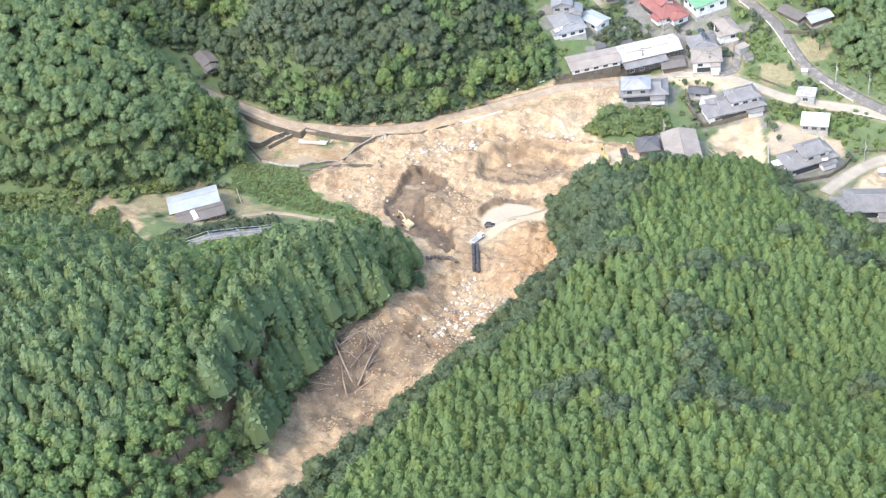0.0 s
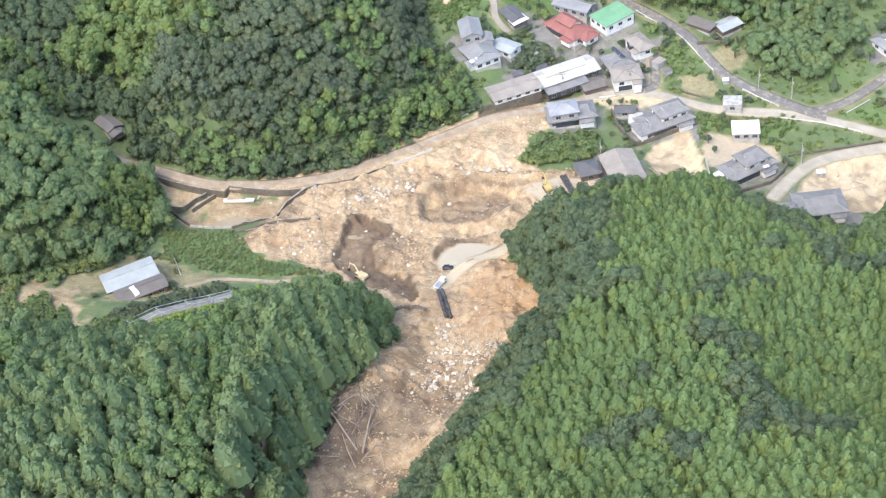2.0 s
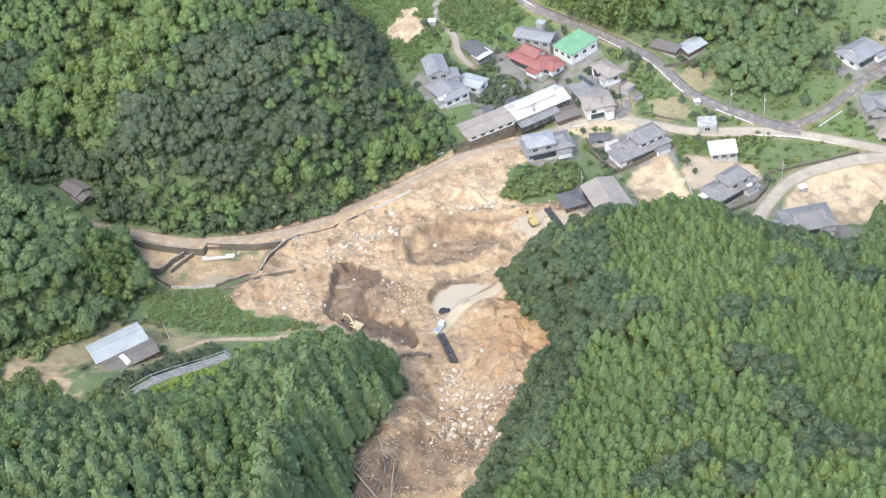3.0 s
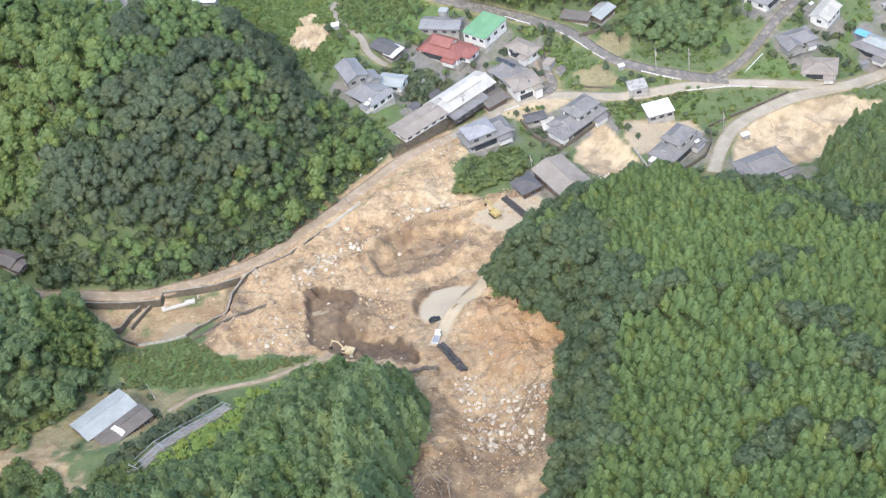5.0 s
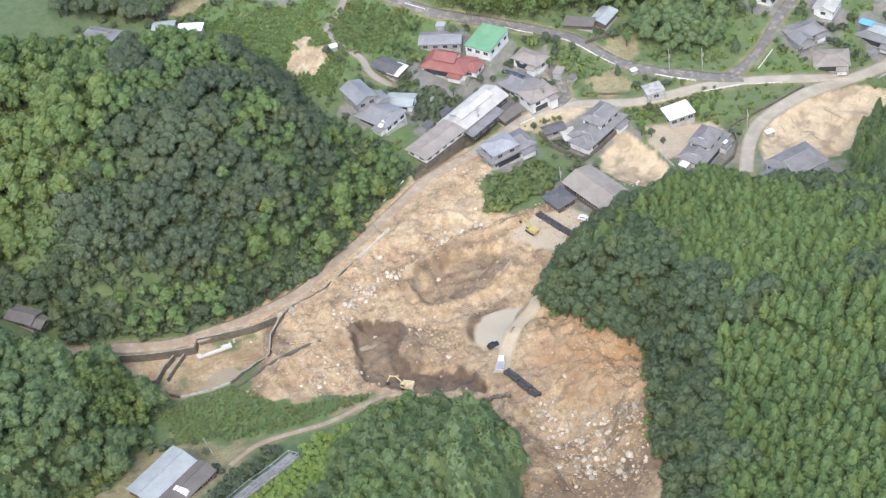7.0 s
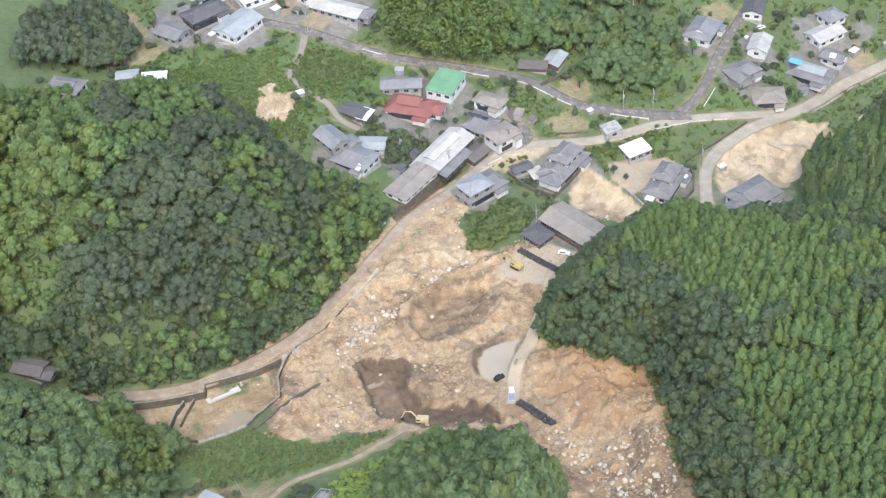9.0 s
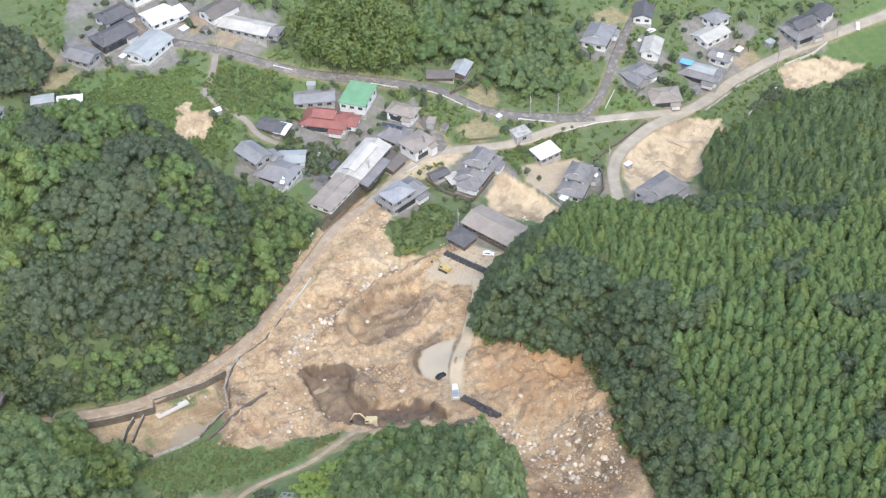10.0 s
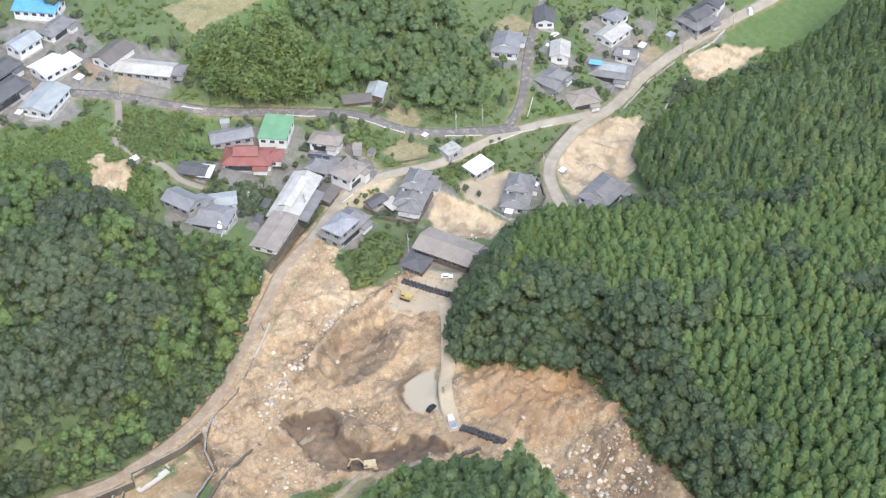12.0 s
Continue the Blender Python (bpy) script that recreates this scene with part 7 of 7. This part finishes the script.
def truck(x, y, turn, label):
    """A small white tipper truck: cab, flat bed with side boards, wheels."""
    root = thing("truck", pose(x, y, height(x, y) + 0.05, 0, 0, turn), label, "truck")
    bm = bmesh.new()
    block(bm, 1.55, 0, 0.45, 1.5, 1.75, 1.5, taper=0.88, bevel=0.1)
    cab = part("cab", bm, WHITE_PAINT, root)
    bm = bmesh.new()
    block(bm, 2.26, 0, 1.2, 0.06, 1.4, 0.6, tilt=(0, -9))
    part("windscreen", bm, GLASS, cab)
    for s in (-1, 1):
        bm = bmesh.new()
        block(bm, 1.7, s * 0.82, 1.25, 0.8, 0.05, 0.5, tilt=(s * 6, 0))
        part("side_window", bm, GLASS, cab)
    bm = bmesh.new()
    block(bm, -0.85, 0, 0.75, 3.3, 1.85, 0.12)
    bed = part("bed", bm, ZINC_PLAIN, root)
    for m in ((-0.85, 0.93, 0.87, 3.3, 0.06, 0.42), (-0.85, -0.93, 0.87, 3.3, 0.06, 0.42), (-2.48, 0, 0.87, 0.06, 1.8, 0.42), (0.8, 0, 0.87, 0.06, 1.8, 0.9)):
        bm = bmesh.new()
        block(bm, *m)
        part("side_board", bm, WHITE_PAINT, bed)
    bm = bmesh.new()
    block(bm, -0.2, 0, 0.4, 4.6, 0.8, 0.3)
    part("chassis", bm, STEEL, root)
    wheels(root, (-1.6, 1.5), 0.8, 0.38)


BLACK_PAINT = surface("black_car_paint", (0.02, 0.02, 0.022), (0.04, 0.04, 0.045), 1.0, 0.25, 0.0)
SILVER_PAINT = surface("silver_car_paint", (0.4, 0.41, 0.43), (0.55, 0.56, 0.58), 1.0, 0.3, 0.0, 0.4)
truck(0.6, 1.4, 75, "white small truck parked on the muddy track")
car(-0.6, 11.4, 20, BLACK_PAINT, "small dark car with a pale roof beside the gravel pad", (3.4, 1.5, 1.5))
car(34.4, 62.6, -30, WHITE_PAINT, "white and black car on the cottage yard", (3.9, 1.6, 1.4))
car(-86.0, -30.8, 145, WHITE_PAINT, "white van beside the metal barn", (5.2, 2.0, 2.2), True, "van")
car(143.0, 164.5, 10, WHITE_PAINT, "white car parked beside the hill road", (3.9, 1.6, 1.5))
car(230.2, 149.4, 60, WHITE_PAINT, "white van parked beside the far house", (4.6, 1.8, 2.0), True, "van")
car(-10.0, 124.0, 60, SILVER_PAINT, "silver car on the yard between the houses")
car(122.0, 133.6, 70, WHITE_PAINT, "white small car in front of a grey house", (3.4, 1.5, 1.6))

# ---- sandbags ----
def bag_mesh(material, seed):
    rng2 = random.Random(seed)
    bm = bmesh.new()
    block(bm, 0, 0, 0, 1.0, 1.0, 1.0)
    bmesh.ops.subdivide_edges(bm, edges=bm.edges[:], cuts=2, use_grid_fill=True)
    for v in bm.verts:
        c = v.co - Vector((0, 0, 0.5))
        v.co = Vector((0, 0, 0.5)) + c * (0.6 / max(c.length, 0.3) * 0.75 + 0.22) + Vector((rng2.uniform(-1, 1), rng2.uniform(-1, 1), rng2.uniform(-1, 1))) * 0.04
    rod(bm, (0, 0, 0.95), (0.05, 0, 1.2), 0.12, 0.22, 6)
    me = bpy.data.meshes.new("sandbag")
    bm.to_mesh(me)
    bm.free()
    me.materials.append(material)
    return me


BLACK_BAGS, MUDDY_BAGS = [bag_mesh(BAG, n) for n in range(3)], [bag_mesh(GREY_BAG, n) for n in range(3)]
pick = random.Random(5)


def bag_row(line, meshes, label, group, rows=1, size=1.15, tiers=1):
    for tier in range(tiers):
        for (ax, ay), (bx, by) in zip(line, line[1:]):
            long = math.hypot(bx - ax, by - ay)
            n = max(1, round(long / (size * 1.1)))
            for k in range(n):
                for r in range(rows):
                    off = (r - (rows - 1) / 2) * size * 1.12
                    x, y = ax + (bx - ax) * (k + 0.5) / n - (by - ay) / long * off, ay + (by - ay) * (k + 0.5) / n + (bx - ax) / long * off
                    ob = tagged(new("sandbag", pick.choice(meshes)), label, "sandbag", group)
                    ob.matrix_world = pose(x, y, height(x, y) - 0.08 + tier * size * 0.85, pick.uniform(-4, 4), pick.uniform(-4, 4), math.degrees(math.atan2(by - ay, bx - ax)) + pick.uniform(-12, 12)) @ Matrix.Scale(size * pick.uniform(0.95, 1.08), 4)


bag_row([(1.6, -1.8), (8.8, -14.0)], BLACK_BAGS, "large black sandbag in a double row beside the truck", "black sandbags beside the truck", 2, 1.1)
bag_row([(-8.4, -15.4), (-5.4, -11.6), (-2.4, -10.8), (1.4, -13.2)], MUDDY_BAGS, "muddy grey sandbag in a curved dyke", "sandbag dyke", 1, 1.05)
bag_row([(20.6, 67.4), (25.6, 60.6), (32, 52.6)], BLACK_BAGS, "large black sandbag stacked below the cottage", "black sandbags below the cottage", 2, 1.05)

# ---- boulders, stones and timber ----
def rock_mesh(seed, levels=2):
    rng2 = random.Random(seed)
    bm = bmesh.new()
    bmesh.ops.create_icosphere(bm, subdivisions=levels, radius=0.5)
    k = Vector((rng2.uniform(0.7, 1.2), rng2.uniform(0.6, 1.0), rng2.uniform(0.45, 0.75)))
    shift = Vector((rng2.uniform(0, 50), rng2.uniform(0, 50), 0))
    for v in bm.verts:
        c = v.co.copy()
        v.co *= 0.85 + 0.5 * noise.noise(c * 2.1 + shift)
        v.co = Vector((v.co.x * k.x, v.co.y * k.y, v.co.z * k.z))
        for axis in range(3):
            v.co[axis] = max(-0.4, min(0.4, v.co[axis]))
    me = bpy.data.meshes.new("boulder")
    bm.to_mesh(me)
    bm.free()
    me.materials.append(ROCK)
    return me


ROCKS = [rock_mesh(n) for n in range(6)]


RUBBLE = []


def boulder(x, y, size, label, group):
    m = pose(x, y, height(x, y) + size * 0.12, pick.uniform(-25, 25), pick.uniform(-25, 25), pick.uniform(0, 360)) @ Matrix.Scale(size, 4)
    if size < 1.0:
        RUBBLE.append((m, pick.randrange(6)))
        return
    ob = tagged(new("boulder", pick.choice(ROCKS)), label, "boulder", group)
    ob.matrix_world = m


FAN = [(8, -17), (14, -20), (22, -26), (29, -34), (31, -44), (28, -52), (16, -50), (13, -40), (10, -28)]
n = 0
while n < 330:
    x, y = pick.uniform(4, 34), pick.uniform(-62, -14)
    if float(inside(np.array([x]), np.array([y]), FAN)[0]) > -2:
        boulder(x, y, pick.choice((0.5, 0.6, 0.7, 0.8, 0.9, 1.1, 1.4, 1.9)) * pick.uniform(0.75, 1.15), "pale angular boulder in the rubble fan of the gully", "rubble fan")
        n += 1
LINE = [(-43, 30), (-42, 36), (-37, 40.5), (-33.5, 43), (-28.6, 47.9), (-24, 50), (-19, 53), (-9.9, 59.8), (-4, 62.6), (6.9, 62)]
for n in range(200):
    k = pick.uniform(0, len(LINE) - 1.001)
    (ax, ay), (bx, by), f = LINE[int(k)], LINE[int(k) + 1], k % 1
    boulder(ax + (bx - ax) * f + pick.gauss(0, 1.3), ay + (by - ay) * f + pick.gauss(0, 1.3), pick.choice((0.4, 0.5, 0.6, 0.7, 0.9, 1.4)) * pick.uniform(0.8, 1.25), "pale boulder washed out along the old stream", "boulders along the stream")
for cx_, cy_, many, spread in ((-36, 40.6, 14, 1.6), (-33.4, 43, 12, 1.3), (-39.6, 37, 8, 1.4), (-26, 48, 12, 1.2), (-9.6, 59.6, 7, 1.0), (-7, 61.4, 5, 0.9), (1.5, 63.4, 6, 1.1), (-57, 38.6, 8, 1.2), (-42, 31, 6, 1.6), (-48, 13, 9, 3.0), (-52, 6, 7, 2.6)):
    for k in range(many):
        boulder(pick.gauss(cx_, spread), pick.gauss(cy_, spread), pick.choice((0.8, 1.0, 1.3, 1.7)) * pick.uniform(0.85, 1.2), "large white boulder heaped along the old stream", "white boulders")
n = 0
while n < 50:
    x, y = pick.uniform(-70, 30), pick.uniform(-90, 85)
    if float(inside(np.array([x]), np.array([y]), MUDFLOW)[0]) > 2 and float(inside(np.array([x]), np.array([y]), PAD)[0]) < -2:
        boulder(x, y, pick.choice((0.8, 1.0, 1.3, 1.9)), "single pale boulder in the brown mud", "scattered boulders")
        n += 1

rng = np.random.RandomState(21)
sx, sy = rng.uniform(-72, 40, 7000), rng.uniform(-120, 90, 7000)
keep = (inside(sx, sy, MUDFLOW) > 0.5) & (inside(sx, sy, PAD) < -1) & (inside(sx, sy, PIT) < 0) & (rng.uniform(0, 1, 7000) < 0.15 + 0.85 * ((inside(sx, sy, FAN) > -4) | (along(sx, sy, LINE)[0] < 5)))
sx, sy = sx[keep], sy[keep]
p = Pieces()
sz = surface_height(sx, sy)
for n in range(len(sx)):
    size = 0.14 + 0.24 * rng.uniform() ** 2
    p.add(ICO_V * size * rng.uniform(0.6, 1.3, (len(ICO_V), 3)) * np.r_[1, 1, 0.7] + (sx[n], sy[n], sz[n] + size * 0.3), ICO_F, 0)
verts, loops, totals, slots, tints = p.arrays()
tagged(new("stones", bulk("stones", verts, loops, totals, [STONE], slots)), "loose pale stones strewn over the mud", "stones", kind="stuff")

cx, cy = rng.uniform(-72, 40, 26000), rng.uniform(-110, 95, 26000)
keep = (inside(cx, cy, MUDFLOW) > 0.5) & (inside(cx, cy, PAD) < -3.5) & (inside(cx, cy, PIT) < -0.5) & (inside(cx, cy, TRENCH) < -0.5) & (rng.uniform(0, 1, 26000) < 0.25 + 0.75 * (waves(cx, cy, 9, 81) > 0.05))
for line, wide in ROADS.values():
    keep &= along(cx, cy, line)[0] > wide / 2 + 0.3
cx, cy = cx[keep][:9000], cy[keep][:9000]
cz = surface_height(cx, cy)
OCTA_V = np.array([(1, 0, 0), (0, 1, 0), (-1, 0, 0), (0, -1, 0), (0, 0, 1)], float)
OCTA_F = np.array([(0, 1, 4), (1, 2, 4), (2, 3, 4), (3, 0, 4)])
p = Pieces()
for n in range(len(cx)):
    size, a = 0.2 + 0.45 * rng.uniform() ** 2.5, rng.uniform(0, 6.3)
    lump_v = OCTA_V * rng.uniform(0.6, 1.3, (5, 3)) * size * np.r_[1, 1, 0.75]
    turn_m = np.array([[math.cos(a), math.sin(a), 0], [-math.sin(a), math.cos(a), 0], [0, 0, 1]])
    p.add(lump_v @ turn_m + (cx[n], cy[n], cz[n] - 0.05), OCTA_F, 0)
verts, loops, totals, slots, tints = p.arrays()
tagged(new("clods", bulk("clods", verts, loops, totals, [CLOD], slots)), "clods of brown earth all over the mudflow", "clods", kind="stuff")

LOGS = []
for n in range(4):
    bm = bmesh.new()
    rod(bm, (-0.5, 0, 0), (0.02, 0.03 * (n % 2), 0.01), 0.021, 0.017, 7)
    rod(bm, (0, 0.03 * (n % 2), 0.01), (0.5, 0, 0), 0.017, 0.011, 7)
    if n > 1:
        rod(bm, (0.25, 0, 0), (0.36, 0.09, 0.03), 0.008, 0.003, 5)
    me = bpy.data.meshes.new("log")
    bm.to_mesh(me)
    bm.free()
    me.materials.append(WOOD)
    LOGS.append(me)


def log(x, y, long, turn, label, group, lift=0.2, tilt=0.0):
    ob = tagged(new("log", pick.choice(LOGS)), label, "log", group)
    ax, ay = math.cos(radians(turn)) * long / 2, math.sin(radians(turn)) * long / 2
    za, zb = height(x - ax, y - ay), height(x + ax, y + ay)
    ob.matrix_world = pose(x, y, max((za + zb) / 2, height(x, y)) + lift, 0, -math.degrees(math.atan2(zb - za, long)) + tilt, turn) @ Matrix.Scale(long, 4)


for n in range(46):
    log(pick.gauss(3, 6.0), pick.gauss(-71, 8.0), pick.uniform(3, 11), pick.uniform(0, 180), "grey broken tree trunk in the gully", "trunks in the gully", pick.uniform(0.1, 0.5), pick.uniform(-6, 6))
for (ax, ay), (bx, by) in (((-1.6, -70), (1.5, -64)), ((-2.9, -71.8), (7.3, -80)), ((8.4, -78), (6.7, -64)), ((8.7, -78.6), (6.5, -66.5)), ((6.5, -89.2), (7.3, -85.8)), ((11.3, -88.3), (15.4, -84.1)), ((13.8, -78.9), (16.9, -84.3)), ((16.6, -89.2), (19.7, -90.5)), ((3.2, -84.9), (5.8, -84.7)), ((4.6, -61), (9, -66))):
    log((ax + bx) / 2, (ay + by) / 2, math.hypot(bx - ax, by - ay) * 1.15, math.degrees(math.atan2(by - ay, bx - ax)), "long pale tree trunk fallen in the gully", "fallen trunks in the gully", 0.45)
for n in range(16):
    log(pick.gauss(5, 3.0), pick.gauss(45, 1.6), pick.uniform(2, 5), pick.uniform(-20, 90), "dark branch in the dug trench", "branches in the trench")
for n in range(22):
    log(pick.gauss(22, 5.0), pick.gauss(-38, 8.0), pick.uniform(2, 6), pick.uniform(0, 180), "broken pale timber among the rubble", "timber in the rubble")
for x, y, long, turn in ((-61, 16, 9.5, 68), (-66, 13, 8, 30), (-63, 18, 6, 40), (-5.6, 30, 6, -50), (-10, 24, 4, -40), (-45, 12, 7, 10), (3, -12, 4, -20), (50, 79, 8, -25), (55, 77, 5, -10), (126, 104, 9, -40)):
    log(x, y, long, turn, "long pale beam lying in the mud", "washed-up beams", 0.35)

for n in range(60):
    k = pick.uniform(0, len(LINE) - 1.001)
    (ax, ay), (bx, by), f = LINE[int(k)], LINE[int(k) + 1], k % 1
    log(ax + (bx - ax) * f + pick.gauss(0, 3), ay + (by - ay) * f + pick.gauss(0, 3), pick.uniform(1.5, 4.5), pick.uniform(20, 70), "splintered plank in the washed-out stream", "planks along the stream", 0.2)
for cx_, cy_, many, spread in ((3.5, 94, 14, 2.6), (52, 80, 22, 3.6), (57, 79, 12, 2.5), (112, 100, 26, 6), (123, 101, 24, 6), (138, 112, 26, 5), (118, 88, 14, 4), (-44, 146, 10, 3), (44.6, 95, 10, 2), (-74.5, 30.4, 9, 2.2), (-58.5, 37.5, 10, 2.0), (30, 58, 14, 3)):
    for n in range(many):
        log(pick.gauss(cx_, spread), pick.gauss(cy_, spread * 0.6), pick.uniform(1.2, 4.0), pick.uniform(0, 180), "broken board in a heap of wreckage", "wreckage", pick.uniform(0.1, 0.5), pick.uniform(-14, 14))
for cx_, cy_, many, spread in ((-59, 37, 16, 1.8), (-75, 30, 12, 2.0), (52, 78, 20, 4), (110, 96, 20, 8), (2, 92, 16, 3), (-52, 14, 30, 7), (-45, 8, 20, 5), (190, 131, 12, 4)):
    for n in range(many):
        x, y = pick.gauss(cx_, spread), pick.gauss(cy_, spread * 0.6)
        boulder(x, y, pick.choice((0.5, 0.6, 0.8, 1.1)) * pick.uniform(0.8, 1.2), "pale rubble stone in a washed-up heap", "rubble heaps")

p = Pieces()
for m, k in RUBBLE:
    rock_v = np.array([(m @ v.co)[:] for v in ROCKS[k].vertices])
    p.add(rock_v, np.array([f.vertices[:] for f in ROCKS[k].polygons]), 0)
verts, loops, totals, slots, tints = p.arrays()
tagged(new("rubble", bulk("rubble", verts, loops, totals, [ROCK], slots)), "small pale rubble washed out with the boulders", "rubble", kind="stuff")

# ---- bridge slab, basin water, fence on the slope ----
bm = bmesh.new()
block(bm, 0, 0, 0, 10.2, 1.3, 0.45, bevel=0.05)
block(bm, 0, -0.55, 0.45, 10.2, 0.18, 0.3, bevel=0.03)
block(bm, 3.6, 0.95, 0.05, 3.0, 0.75, 0.35, bevel=0.05)
block(bm, -4.7, 0.6, 0.1, 1.2, 1.6, 0.4, bevel=0.05)
me = bpy.data.meshes.new("bridge_slab")
bm.to_mesh(me)
bm.free()
me.materials.append(PALE)
slab = tagged(new("bridge_slab", me), "pale concrete bridge slab stranded in the basin", "bridge slab")
slab.matrix_world = pose(-79.8, 27.2, height(-79.8, 27.2) + 0.35, 0, 2, 17)


def pool(name, ring, z, label):
    bm = bmesh.new()
    bm.faces.new([bm.verts.new((x, y, z)) for x, y in ring])
    me = bpy.data.meshes.new(name)
    bm.to_mesh(me)
    bm.free()
    me.materials.append(PUDDLE)
    tagged(new(name, me), label, "water", kind="structure")


pool("water_1", [(-73, 13.5), (-71.6, 17), (-75, 20.5), (-80, 19.5), (-84, 15), (-86, 11.2), (-80, 11.6)], height(-78, 15) + 0.15, "shallow brown pool behind the dyke")
pool("water_3", [(-38.4, 21.4), (-35.2, 22.4), (-32.6, 21.6), (-34.6, 20.2), (-38, 20)], height(-35.6, 21.2) + 0.25, "small pale puddle on the pit's floor")
pool("water_2", [(-24, 35.5), (-21.6, 36.5), (-20.4, 39), (-22.4, 41), (-25, 39)], height(-22.6, 38) + 0.2, "small grey puddle in the mud")

fence = thing("slope_fence", pose(-62, -36, height(-62, -36)), "steel frame fence on the green slope", "fence")
origin = Vector((-62, -36, height(-62, -36)))
low_line = [(-79.2, -46.4), (-73.6, -39), (-68, -32), (-62.7, -27), (-58.2, -22)]
high_line = [(-76.4, -48), (-70.6, -41.2), (-65, -34), (-60, -29.2), (-55.6, -23.8)]
ends = []
for (ax, ay), (bx, by) in zip(low_line, high_line):
    a, b = Vector((ax, ay, height(ax, ay) + 1.9)) - origin, Vector((bx, by, height(bx, by) + 1.9)) - origin
    ends.append((a, b))
    for q in (a, b):
        bm = bmesh.new()
        rod(bm, q - Vector((0, 0, 2)), q + Vector((0, 0, 0.3)), 0.09)
        part("post", bm, ZINC_PLAIN, fence)
    bm = bmesh.new()
    rod(bm, a, b, 0.11)
    part("crossbar", bm, ZINC_PLAIN, fence)
for (a, b), (c, d) in zip(ends, ends[1:]):
    for p_, q_ in ((a, c), (b, d), ((a + b) / 2, (c + d) / 2)):
        bm = bmesh.new()
        rod(bm, p_, q_, 0.1)
        part("rail", bm, ZINC_PLAIN, fence)
